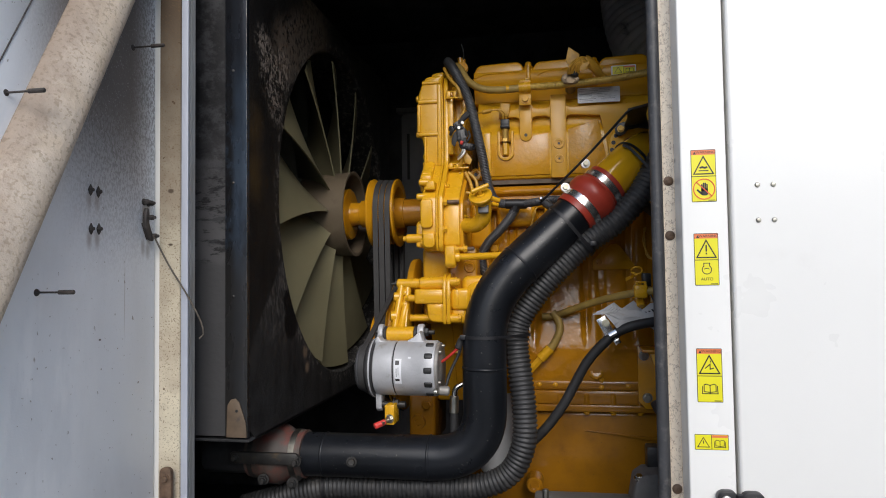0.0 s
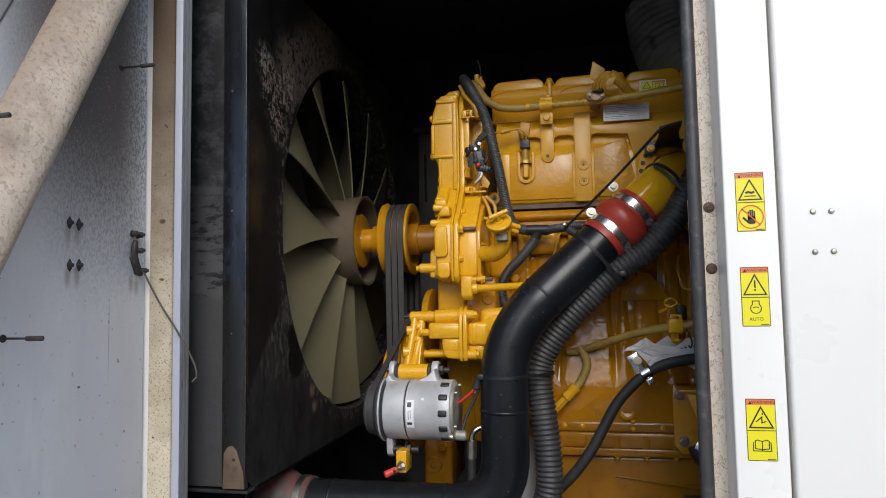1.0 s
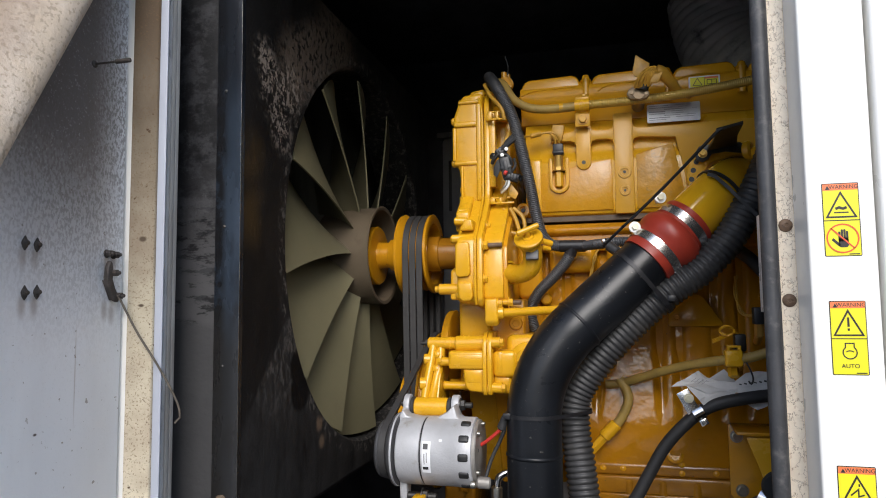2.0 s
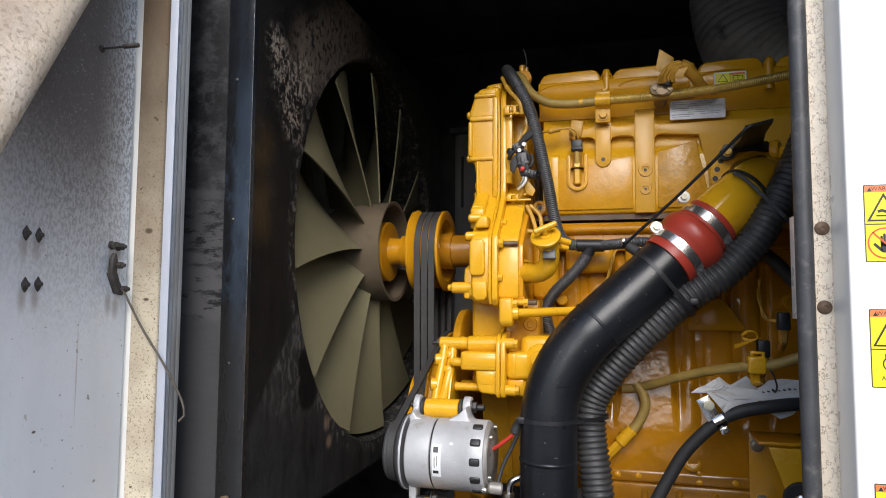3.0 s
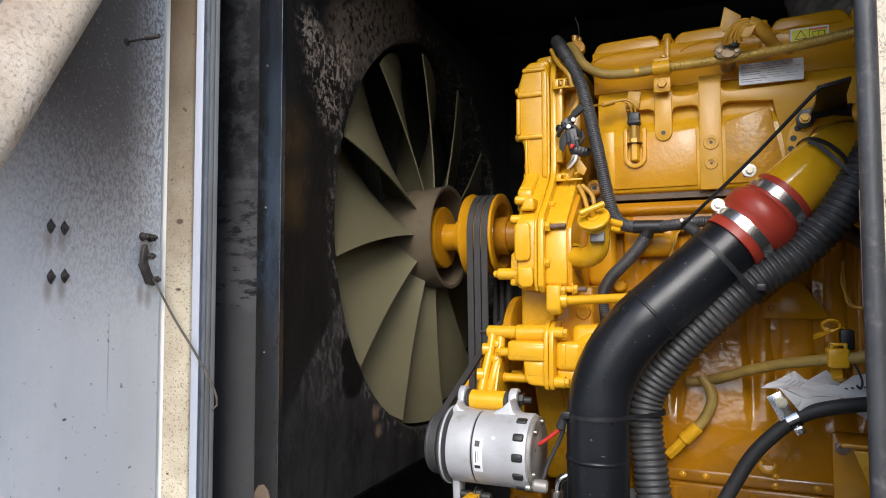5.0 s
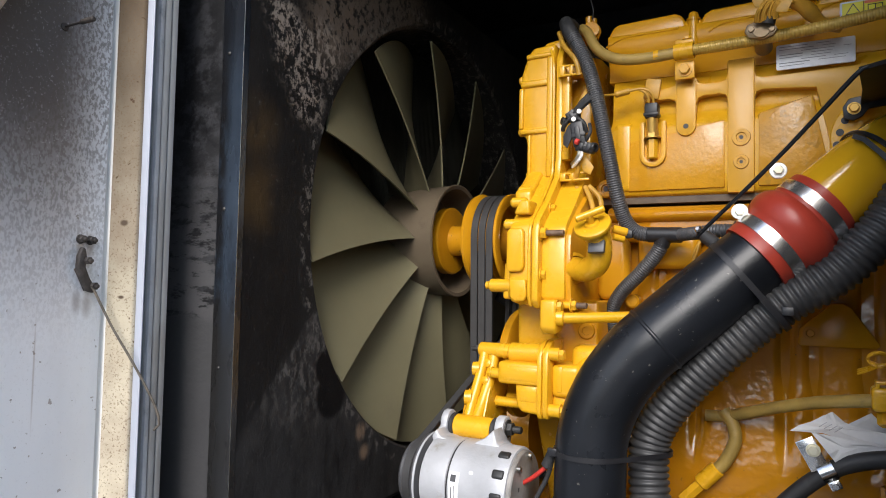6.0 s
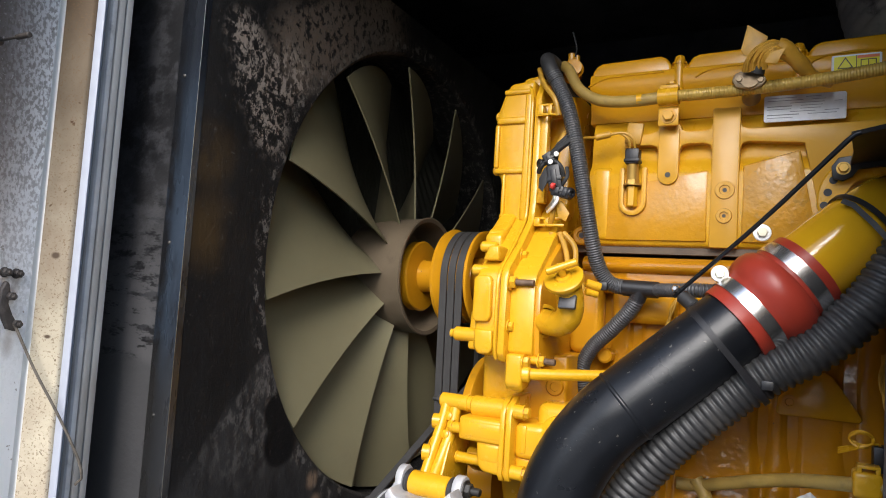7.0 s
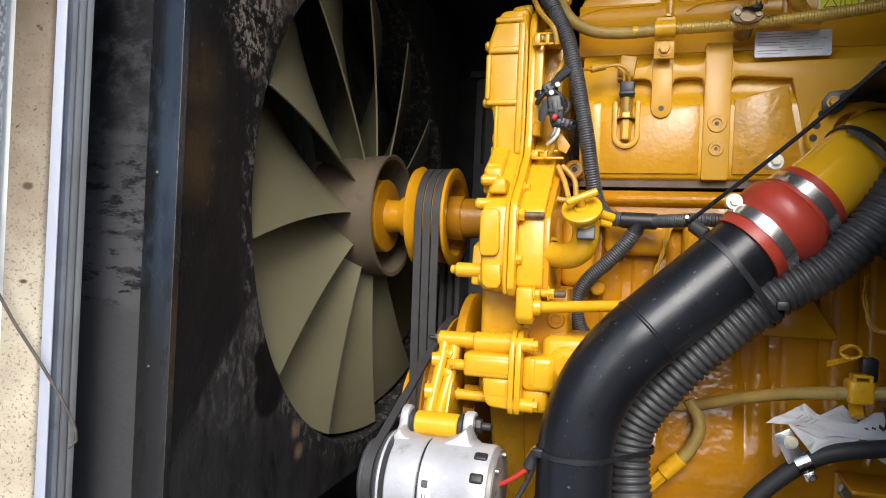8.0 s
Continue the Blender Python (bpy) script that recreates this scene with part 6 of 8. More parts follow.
tail = [Vector((0.186, 1.706, 1.825)), Vector((0.197, 1.699, 1.819)), Vector((0.217, 1.688, 1.795)), Vector((0.235, 1.678, 1.770)), Vector((0.258, 1.672, 1.742)), Vector((0.278, 1.682, 1.722))]
for p, q in zip(tail, tail[1:]):
    d_ = (q - p).normalized()
    w_ = d_.cross(Vector((0, 1, 0))).normalized() * 0.0031
    f_ = [p - w_ - d_ * 0.001, q - w_ + d_ * 0.001, q + w_ + d_ * 0.001, p + w_ - d_ * 0.001]
    a_ = [bm.verts.new(v) for v in f_]
    b_ = [bm.verts.new(v + Vector((0, 0.002, 0))) for v in f_]
    bm.faces.new(a_)
    bm.faces.new(b_[::-1])
    for j in range(4):
        bm.faces.new((a_[j], a_[(j + 1) % 4], b_[(j + 1) % 4], b_[j]))
lone("cable_tie", bm, rubber, (0.2, 1.69, 1.72), "black cable tie strap from elbow to corrugated hose", "cable tie", "cable ties")
bm = M()
rod(bm, (0.262, 1.75, 1.868), (0.290, 1.72, 1.862), 0.012, ease=0.003)
rod(bm, (0.255, 1.742, 1.872), (0.268, 1.735, 1.872), 0.016, ease=0.003)
part("port_plug", bm, yellow_bright, elbow)

# black bracket with its long stay
brack = thing("pipe_bracket", (0.0, 1.72, 1.70), "black steel stay with a bent plate at its head", "bracket")
bm = M()
sweep(bm, [(-0.004, 1.716, 1.699), (0.002, 1.716, 1.706), (0.10, 1.650, 1.792), (0.184, 1.582, 1.8715), (0.194, 1.580, 1.877)], 0.0028, 10, 0.01, smooth=True)
part("stay", bm, black_pipe, brack)
bm = M()
sheet = [(0.186, 1.590, 1.876), (0.230, 1.600, 1.888), (0.238, 1.70, 1.892), (0.256, 1.812, 1.898), (0.200, 1.812, 1.890), (0.196, 1.70, 1.882)]
lo_ = [bm.verts.new(p) for p in sheet]
hi_ = [bm.verts.new((x, y, z + 0.005)) for x, y, z in sheet]
bm.faces.new(lo_)
bm.faces.new(hi_[::-1])
for k in range(len(sheet)):
    bm.faces.new((lo_[k], lo_[(k + 1) % len(sheet)], hi_[(k + 1) % len(sheet)], hi_[k]))
bmesh.ops.triangulate(bm, faces=[f for f in bm.faces if len(f.verts) > 4])
prism(bm, [(0.180, 1.872), (0.178, 1.888), (0.186, 1.900), (0.205, 1.903), (0.262, 1.904), (0.279, 1.890), (0.264, 1.882), (0.235, 1.887), (0.210, 1.884), (0.203, 1.874), (0.192, 1.868)], "y", 1.810, 1.816, 0.001)
part("plate", bm, black_plastic, brack)
bm = M()
rod(bm, (0.004, 1.722, 1.700), (0.022, 1.712, 1.686), 0.0095, ease=0.002)
part("rubber_mount", bm, rubber, brack)
bm = M()
lathe(bm, (-0.002, 1.714, 1.7085), (-0.3, -1, 0.2), [(-0.004, 0), (-0.004, 0.0055), (0.004, 0.0055), (0.006, 0.003), (0.006, 0)], 6)
part("nut", bm, steel_bright, brack)

# long corrugated hose beside the pipe
bm = M()
HOSE = [(-0.72, 1.655, 0.985), (-0.62, 1.66, 1.012), (-0.517, 1.662, 1.036), (-0.40, 1.665, 1.040), (-0.271, 1.67, 1.043), (-0.155, 1.67, 1.049), (-0.085, 1.67, 1.082), (-0.053, 1.67, 1.145),
        (-0.050, 1.675, 1.22), (-0.058, 1.685, 1.30), (-0.066, 1.695, 1.37), (-0.058, 1.70, 1.425), (-0.010, 1.70, 1.495), (0.048, 1.70, 1.556), (0.104, 1.70, 1.606), (0.162, 1.70, 1.646),
        (0.211, 1.700, 1.697), (0.245, 1.705, 1.752), (0.278, 1.71, 1.815), (0.315, 1.72, 1.90)]
sweep(bm, HOSE, 0.0285, 24, ribs=0.0102, depth=0.0034)
lone("corrugated_hose", bm, black_hose, (-0.05, 1.67, 1.0), "black corrugated plastic hose tied to the air pipe", "hose", angle=75)


def tie(at, axis, ru, width=0.006, extra=None):
    bm = M()
    band(bm, at, axis, ru, width, 0.0016, 44)
    ob = lone("cable_tie", bm, black_plastic, at, "black plastic cable tie", "cable tie", "cable ties")
    if extra is not None:
        q = Vector(at) + Vector(extra)
        t = M()
        box(t, q - Vector((0.007, 0.004, 0.0055)), q + Vector((0.007, 0.004, 0.0055)), 0.0015)
        part("tie_head", t, black_plastic, ob)
    return ob




def shared_tie(c1, r1, c2, r2, axis, width, head):
    """A strap drawn tight round two pipes that lie side by side."""
    w = Vector(axis).normalized()
    c1 = Vector(c1)
    c2 = Vector(c2)
    c2 = c2 - w * (c2 - c1).dot(w)
    u = (c2 - c1).normalized()
    v = w.cross(u)
    d = (c2 - c1).length
    tilt = math.acos((r1 - r2) / d)
    loops = []
    for off in (0.0003, 0.0019):
        ring = [c1 + (u * math.cos(a) + v * math.sin(a)) * (r1 + off) for a in (tilt + (2 * math.pi - 2 * tilt) * k / 28 for k in range(29))]
        ring += [c2 + (u * math.cos(a) + v * math.sin(a)) * (r2 + off) for a in (-tilt + 2 * tilt * k / 18 for k in range(19))]
        loops += [[p - w * width / 2 for p in ring], [p + w * width / 2 for p in ring]]
    bm = M()
    vs = [[bm.verts.new(p) for p in loops[k]] for k in (0, 1, 3, 2)]
    n = len(vs[0])
    for a, b in zip(vs, vs[1:] + vs[:1]):
        for k in range(n):
            bm.faces.new((a[k], a[(k + 1) % n], b[(k + 1) % n], b[k]))
    bmesh.ops.recalc_face_normals(bm, faces=bm.faces)
    ob = lone("cable_tie", bm, black_plastic, c1, "black plastic strap round the air pipe and corrugated hose", "cable tie", "cable ties")
    q = Vector(head)
    bm = M()
    box(bm, q - Vector((0.007, 0.004, 0.0055)), q + Vector((0.007, 0.004, 0.0055)), 0.0015)
    part("tie_head", bm, black_plastic, ob)


shared_tie((-0.1352, 1.642, 1.392), PR, (-0.064, 1.697, 1.392), 0.0287, (0, 0, 1), 0.007, (-0.180, 1.613, 1.392))
shared_tie((0.049, 1.698, 1.6465), PR, (0.108, 1.70, 1.6095), 0.0287, (0.74, 0.11, 0.64), 0.008, (0.112, 1.672, 1.598))
tie((-0.268, 1.668, 1.043), (1, 0, 0.03), 0.0287, 0.007)
tie((-0.517, 1.662, 1.036), (1, 0, 0.1), 0.0287, 0.007)

# wiring conduits
bm = M()
sweep(bm, [(-0.225, 1.95, 2.050), (-0.236, 1.87, 2.086), (-0.237, 1.82, 2.084), (-0.222, 1.785, 2.060), (-0.202, 1.778, 2.024), (-0.184, 1.776, 1.985), (-0.170, 1.776, 1.935), (-0.158, 1.776, 1.880), (-0.147, 1.778, 1.825),
           (-0.139, 1.790, 1.775), (-0.130, 1.808, 1.735), (-0.112, 1.815, 1.714), (-0.085, 1.815, 1.709)], 0.0122, 14, ribs=0.0038, depth=0.0014)
cond = lone("wiring_conduit", bm, conduit_grey, (-0.2, 1.8, 1.7), "black ribbed wiring conduit down the engine front", "conduit", "wiring conduits", angle=75)
bm = M()
sweep(bm, [(-0.236, 1.87, 2.086), (-0.237, 1.82, 2.084), (-0.222, 1.785, 2.060), (-0.206, 1.779, 2.031)], 0.0126, 14, 0.006)
part("tape", bm, rubber, cond, "taped conduit end")
bm = M()
sweep(bm, [(-0.045, 1.812, 1.708), (-0.01, 1.77, 1.708), (0.03, 1.75, 1.709), (0.08, 1.79, 1.705)], 0.0103, 14, ribs=0.0038, depth=0.0014)
lone("wiring_conduit", bm, conduit_grey, (0.0, 1.77, 1.70), "black ribbed conduit running behind the pipe", "conduit", "wiring conduits", angle=75)
bm = M()
sweep(bm, [(-0.068, 1.814, 1.706), (-0.080, 1.818, 1.680), (-0.110, 1.825, 1.645), (-0.143, 1.835, 1.612), (-0.160, 1.845, 1.575), (-0.150, 1.855, 1.53), (-0.12, 1.868, 1.50)], 0.0120, 14, ribs=0.0038, depth=0.0014)
lone("wiring_conduit", bm, conduit_grey, (-0.12, 1.83, 1.5), "black ribbed branch conduit below the tee", "conduit", "wiring conduits", angle=75)
bm = M()
rod(bm, (-0.095, 1.815, 1.7095), (-0.040, 1.812, 1.708), 0.0125, ease=0.002)
rod(bm, (-0.067, 1.814, 1.708), (-0.074, 1.817, 1.690), 0.0125, ease=0.002)
tee = lone("conduit_tee", bm, black_plastic, (-0.067, 1.814, 1.69), "smooth black plastic tee on the conduit", "fitting")
bm = M()
box(bm, (-0.130, 1.796, 1.703), (-0.115, 1.806, 1.716), 0.002)
part("clip", bm, black_plastic, tee)

# oversprayed breather hose along the top with its clip
bm = M()
sweep(bm, [(-0.222, 1.862, 2.086), (-0.208, 1.848, 2.072), (-0.186, 1.836, 2.035), (-0.150, 1.828, 2.011), (-0.10, 1.824, 2.004), (-0.045, 1.822, 2.006)], 0.0092, 14, 0.008)
bh = lone("breather_hose", bm, olive_hose, (-0.15, 1.83, 2.0), "olive overpainted rubber hose on the valve cover", "hose")
bm = M()
rod(bm, (-0.088, 1.8235, 2.0045), (-0.080, 1.8235, 2.0048), 0.0097, seg=16)
part("collar", bm, yellow_bright, bh)
bm = M()
sweep(bm, [(-0.048, 1.822, 2.006), (0.05, 1.814, 2.005), (0.15, 1.807, 2.008), (0.24, 1.80, 2.016), (0.33, 1.795, 2.028)], 0.0090, 18, ribs=0.0036, depth=0.0006)
lone("brass_conduit", bm, brass_ribs, (0.1, 1.81, 2.0), "brass coloured ribbed conduit along the valve cover", "conduit", "wiring conduits", angle=75)
ban = thing("hose_union", (-0.215, 1.87, 2.08), "yellow banjo union at the hose end", "fitting")
bm = M()
lathe(bm, (-0.206, 1.862, 2.082), (0.35, -1, 0.1), [(-0.03, 0), (-0.03, 0.017), (-0.006, 0.018), (-0.004, 0.014), (0.004, 0.014), (0.004, 0)], 28)
part("ring", bm, yellow_paint, ban)
bm = M()
rod(bm, (-0.212, 1.87, 2.094), (-0.212, 1.87, 2.110), 0.0065, ease=0.001, seg=12)
rod(bm, (-0.203, 1.872, 2.092), (-0.203, 1.872, 2.106), 0.005, ease=0.001, seg=12)
part("fitting", bm, yellow_paint, ban)
clip = thing("hose_clip", (-0.04, 1.83, 1.97), "yellow saddle clip bolted to the valve housing", "clip", "hose clips")
bm = M()
band(bm, (-0.040, 1.8215, 2.006), (1, -0.06, 0), 0.0105, 0.030, 0.0028, 32)
part("saddle", bm, yellow_bright, clip)
bm = M()
box(bm, (-0.056, 1.826, 1.962), (-0.025, 1.832, 1.992), 0.0025)
part("tab", bm, yellow_machined, clip)
bm = M()
hexhead(bm, (-0.040, 1.826, 1.977), (0, -1, 0), 0.0085, 0.008)
part("bolt", bm, yellow_machined, clip)
bm = M()
box(bm, (-0.054, 1.816, 2.016), (-0.026, 1.830, 2.024), 0.002)
part("tab", bm, yellow_machined, clip)
bm = M()
hexhead(bm, (-0.036, 1.822, 2.024), (0, 0, 1), 0.006, 0.005)
part("bolt", bm, yellow_bright, clip)

# bundled wires tied on the valve cover
coil = thing("wire_bundle", (0.085, 1.79, 2.03), "coil of overpainted wires with loose tags", "wires")
random.seed(4)
for k in range(16):
    bm = M()
    q = k / 15
    w = random.uniform(-0.003, 0.003)
    h = random.uniform(-0.002, 0.002)
    sweep(bm, [(0.066 + 0.030 * q, 1.792 - 0.006 * q + w, 2.024), (0.070 + 0.024 * q, 1.781 + w, 2.038 - 0.006 * q + h), (0.084 + 0.014 * q, 1.775 - 0.004 * q, 2.054 - 0.014 * q + h),
               (0.103 + 0.004 * q, 1.776 - 0.006 * q, 2.061 - 0.018 * q + h), (0.120 + w, 1.784 - 0.002 * q, 2.054 - 0.014 * q)], 0.0023, 7, 0.006)
    part("wire", bm, yellow_loose, coil)
bm = M()
sweep(bm, [(0.108, 1.786, 2.053), (0.118, 1.788, 2.049), (0.132, 1.795, 2.036), (0.150, 1.812, 2.020), (0.176, 1.835, 2.010)], lambda q: 0.0135 - 0.0075 * q + 0.0008 * math.sin(17 * q), 16, 0.006)
part("sleeve", bm, yellow_loose, coil, "taped sleeve over the wires")
bm = M()
prism(bm, [(0.0695, 2.090), (0.080, 2.082), (0.096, 2.070), (0.094, 2.058), (0.078, 2.042), (0.066, 2.046), (0.062, 2.055)], "y", 1.784, 1.7855, 0.0004)
part("tag", bm, yellow_loose, coil, "stiff painted tag")
bm = M()
prism(bm, [(0.096, 2.031), (0.102, 2.039), (0.119, 2.043), (0.109, 2.022), (0.094, 2.025)], "y", 1.762, 1.7632, 0.0004)
part("tag", bm, yellow_loose, coil)
bm = M()
prism(bm, [(0.050, 2.015), (0.054, 2.025), (0.066, 2.029), (0.090, 2.023), (0.096, 2.013), (0.090, 2.004), (0.076, 2.000), (0.056, 2.005)], "y", 1.798, 1.806, 0.002, 2)
lathe(bm, (0.074, 1.803, 2.013), (0, 1, -0.2), [(-0.006, 0), (-0.006, 0.012), (0.05, 0.013), (0.05, 0)], 20)
socket = part("socket", bm, sensor_brown, coil, "dull metal connector flange")
for x_, z_ in ((0.060, 2.016), (0.088, 2.013)):
    bm = M()
    hexhead(bm, (x_, 1.798, z_), (0, -1, 0), 0.0045, 0.004)
    part("bolt", bm, sensor_brown, socket)
bm = M()
lathe(bm, (0.083, 1.795, 2.022), (0.3, -0.4, 1), [(0, 0), (0, 0.010), (0.010, 0.009), (0.012, 0)], 16)
part("plug", bm, rubber, coil, "dark plug")

# small harness at the gear housing
har = thing("wiring_harness", (-0.21, 1.79, 1.80), "small black connectors with overpainted wires", "wires")
for at, size, ry, rz in (((-0.196, 1.766, 1.872), (0.021, 0.018, 0.042), -0.18, 0.1), ((-0.207, 1.768, 1.903), (0.017, 0.015, 0.022), -0.6, 0.2), ((-0.178, 1.768, 1.849), (0.018, 0.016, 0.017), 0.25, 0.0), ((-0.190, 1.766, 1.852), (0.020, 0.015, 0.016), 0.1, 0.0)):
    bm = M()
    at = Vector(at)
    h_ = Vector(size) / 2
    box(bm, -h_, h_, 0.0026)
    box(bm, (-h_.x * 1.12, -h_.y * 1.12, -h_.z * 0.25), (h_.x * 1.12, h_.y * 1.12, h_.z * 0.1), 0.001)
    box(bm, (-h_.x * 0.4, -h_.y * 1.35, -h_.z * 0.7), (h_.x * 0.4, -h_.y * 0.9, h_.z * 0.6), 0.001)
    bmesh.ops.transform(bm, matrix=Matrix.Translation(at) @ Matrix.Rotation(rz, 4, "Z") @ Matrix.Rotation(ry, 4, "Y"), verts=bm.verts)
    part("connector", bm, black_plastic, har)
bm = M()
lathe(bm, (-0.172, 1.766, 1.849), (1, -0.5, -0.2), [(-0.010, 0), (-0.010, 0.0085), (0.004, 0.0085), (0.006, 0.0070), (0.006, 0.0045), (0.002, 0.004), (0.002, 0)], 20)
part("connector", bm, black_plastic, har)
bm = M()
leaf = [(-0.204, 1.892), (-0.214, 1.889), (-0.222, 1.872), (-0.222, 1.858), (-0.215, 1.851), (-0.210, 1.862), (-0.203, 1.872)]
prism(bm, leaf, "y", 1.764, 1.766, 0.0006)
part("tape_flag", bm, rubber, har, "loose flag of black tape")
for pts, r, m in (([(-0.170, 1.776, 1.938), (-0.182, 1.768, 1.929), (-0.196, 1.766, 1.917), (-0.206, 1.767, 1.907)], 0.0062, rubber), ([(-0.176, 1.776, 1.944), (-0.188, 1.772, 1.932), (-0.196, 1.770, 1.922), (-0.200, 1.768, 1.892)], 0.0048, rubber),
                  ([(-0.206, 1.767, 1.906), (-0.214, 1.766, 1.898), (-0.222, 1.768, 1.890), (-0.226, 1.774, 1.884)], 0.0040, rubber), ([(-0.200, 1.764, 1.900), (-0.192, 1.762, 1.896), (-0.186, 1.764, 1.888), (-0.184, 1.770, 1.876)], 0.0036, rubber),
                  ([(-0.194, 1.764, 1.848), (-0.195, 1.762, 1.838), (-0.200, 1.763, 1.830), (-0.208, 1.768, 1.824)], 0.0030, zinc), ([(-0.190, 1.764, 1.846), (-0.190, 1.762, 1.836), (-0.197, 1.762, 1.826), (-0.207, 1.770, 1.820)], 0.0026, washer_white),
                  ([(-0.186, 1.766, 1.860), (-0.180, 1.762, 1.866), (-0.176, 1.764, 1.876), (-0.180, 1.772, 1.890)], 0.0030, rubber)):
    bm = M()
    sweep(bm, pts, r, 9, 0.004)
    part("wire", bm, m, har)
for q in ((-0.203, 1.760, 1.897), (-0.194, 1.760, 1.909)):
    bm = M()
    rod(bm, q, (q[0] + 0.001, q[1] - 0.004, q[2]), 0.0042, seg=12, ease=0.001)
    part("clip_pin", bm, washer_white, har, "small pale clip")
bm = M()
prism(bm, [(-0.196, 1.836), (-0.186, 1.838), (-0.172, 1.818), (-0.178, 1.806), (-0.190, 1.812)], "y", 1.772, 1.774, 0.0006)
part("tag", bm, yellow_loose, har, "overpainted tag")
bm = M()
rod(bm, (-0.198, 1.7555, 1.860), (-0.192, 1.7545, 1.857), 0.0050, seg=12, ease=0.001)
part("lock_tab", bm, red_cap, har, "small red lock tab")
bm = M()
lathe(bm, (-0.222, 1.772, 1.898), (-0.6, -1, 0), [(0, 0), (0, 0.0075), (0.005, 0.007), (0.006, 0.004), (0.006, 0)], 16)
part("screw", bm, steel_bright, har)
for pts in ([(-0.188, 1.79, 1.955), (-0.200, 1.785, 1.93), (-0.208, 1.782, 1.905)], [(-0.198, 1.772, 1.832), (-0.200, 1.775, 1.815), (-0.208, 1.785, 1.800)],
            [(-0.205, 1.79, 1.79), (-0.208, 1.785, 1.760), (-0.190, 1.775, 1.738), (-0.168, 1.78, 1.735)], [(-0.192, 1.79, 1.79), (-0.180, 1.785, 1.765), (-0.172, 1.78, 1.738)], [(-0.185, 1.79, 1.79), (-0.165, 1.785, 1.768), (-0.160, 1.782, 1.735), (-0.148, 1.785, 1.70)],
            [(-0.244, 1.80, 2.062), (-0.228, 1.782, 2.03), (-0.205, 1.772, 2.0), (-0.199, 1.775, 1.975)]):
    bm = M()
    sweep(bm, pts, 0.0042, 9, 0.006)
    part("wire", bm, yellow_loose, har)
for x0, x1, z, h in ((-0.236, -0.186, 1.987, 0.020), (-0.232, -0.182, 1.806, 0.015)):
    b = thing("wire_clip", (x0, 1.79, z), "yellow slotted wire clip on the gear housing", "clip", "wire clips")
    bm = M()
    box(bm, (x0, 1.778, z - h / 2), (x0 + 0.010, 1.786, z + h / 2), 0.002)
    box(bm, (x0, 1.778, z + h / 2 - 0.004), (x1, 1.784, z + h / 2), 0.0015)
    box(bm, (x0, 1.778, z - h / 2), (x1, 1.784, z - h / 2 + 0.004), 0.0015)
    box(bm, (x0 + 0.018, 1.778, z - h / 2), (x0 + 0.024, 1.784, z + h / 2), 0.0015)
    part("frame", bm, yellow_bright, b)
    bm = M()
    box(bm, (x0 - 0.004, 1.786, z - h / 2 + 0.002), (x0 + 0.010, 1.800, z + h / 2 - 0.002), 0.002)
    part("foot", bm, yellow_bright, b)

# oil filler with its cap
fil = thing("oil_filler", (-0.15, 1.68, 1.63), "yellow oil filler neck with a T-handled cap", "filler")
bm = M()
sweep(bm, [(-0.204, 1.735, 1.655), (-0.185, 1.722, 1.651), (-0.160, 1.705, 1.650), (-0.142, 1.692, 1.660), (-0.136, 1.682, 1.680), (-0.137, 1.670, 1.702)], 0.0185, 24, 0.006)
part("neck", bm, yellow_bright, fil)
bm = M()
lathe(bm, (-0.190, 1.726, 1.652), (0.8, -0.6, -0.05), [(-0.006, 0.0), (-0.006, 0.025), (0.004, 0.025), (0.006, 0.020)], 28)
part("collar", bm, yellow_bright, fil)
cd = Vector((-0.06, -0.74, 0.67)).normalized()
cc = Vector((-0.1405, 1.663, 1.711))
bm = M()
lathe(bm, cc, cd, [(-0.012, 0.0), (-0.012, 0.021), (-0.002, 0.022), (-0.001, 0.0265), (0.002, 0.0278), (0.006, 0.027), (0.0075, 0.024), (0.007, 0.012), (0.010, 0.010), (0.010, 0)], 44)
capo = part("cap", bm, yellow_bright, fil)
bm = M()
rod(bm, cc + cd * 0.008, cc + cd * 0.024, 0.0055, ease=0.001, seg=14)
hd = Vector((0.74, -0.10, 0.62))
hd = (hd - cd * hd.dot(cd)).normalized()
rod(bm, cc + cd * 0.025 - hd * 0.020, cc + cd * 0.025 + hd * 0.024, 0.0055, ease=0.0015, seg=14)
part("handle", bm, yellow_bright, capo)
bm = M()
box(bm, (-0.146, 1.656, 1.672), (-0.122, 1.664, 1.692), 0.002, turn=Matrix.Rotation(radians(-18), 4, "X"))
part("neck_tag", bm, grey_dark, fil, "grey moulded tag")
bm = M()
rod(bm, (-0.118, 1.69, 1.71), (-0.100, 1.70, 1.705), 0.006, ease=0.001)
rod(bm, (-0.118, 1.69, 1.698), (-0.104, 1.70, 1.695), 0.005, ease=0.001)
part("latch", bm, yellow_bright, fil)

# yellow rod with its lug
dip = thing("guide_tube", (-0.2, 1.71, 1.57), "yellow straight tube bolted to the gear housing", "tube")
bm = M()
rod(bm, (-0.200, 1.705, 1.574), (-0.02, 1.80, 1.582), 0.0085, ease=0.001)
part("tube", bm, yellow_bright, dip)
bm = M()
prism(bm, [(1.690, 1.602), (1.690, 1.558), (1.70, 1.548), (1.73, 1.552), (1.73, 1.602)], "x", -0.232, -0.206, 0.005, 3)
rod(bm, (-0.21, 1.702, 1.574), (-0.197, 1.705, 1.574), 0.0125, ease=0.002)
part("lug", bm, yellow_bright, dip)
bm = M()
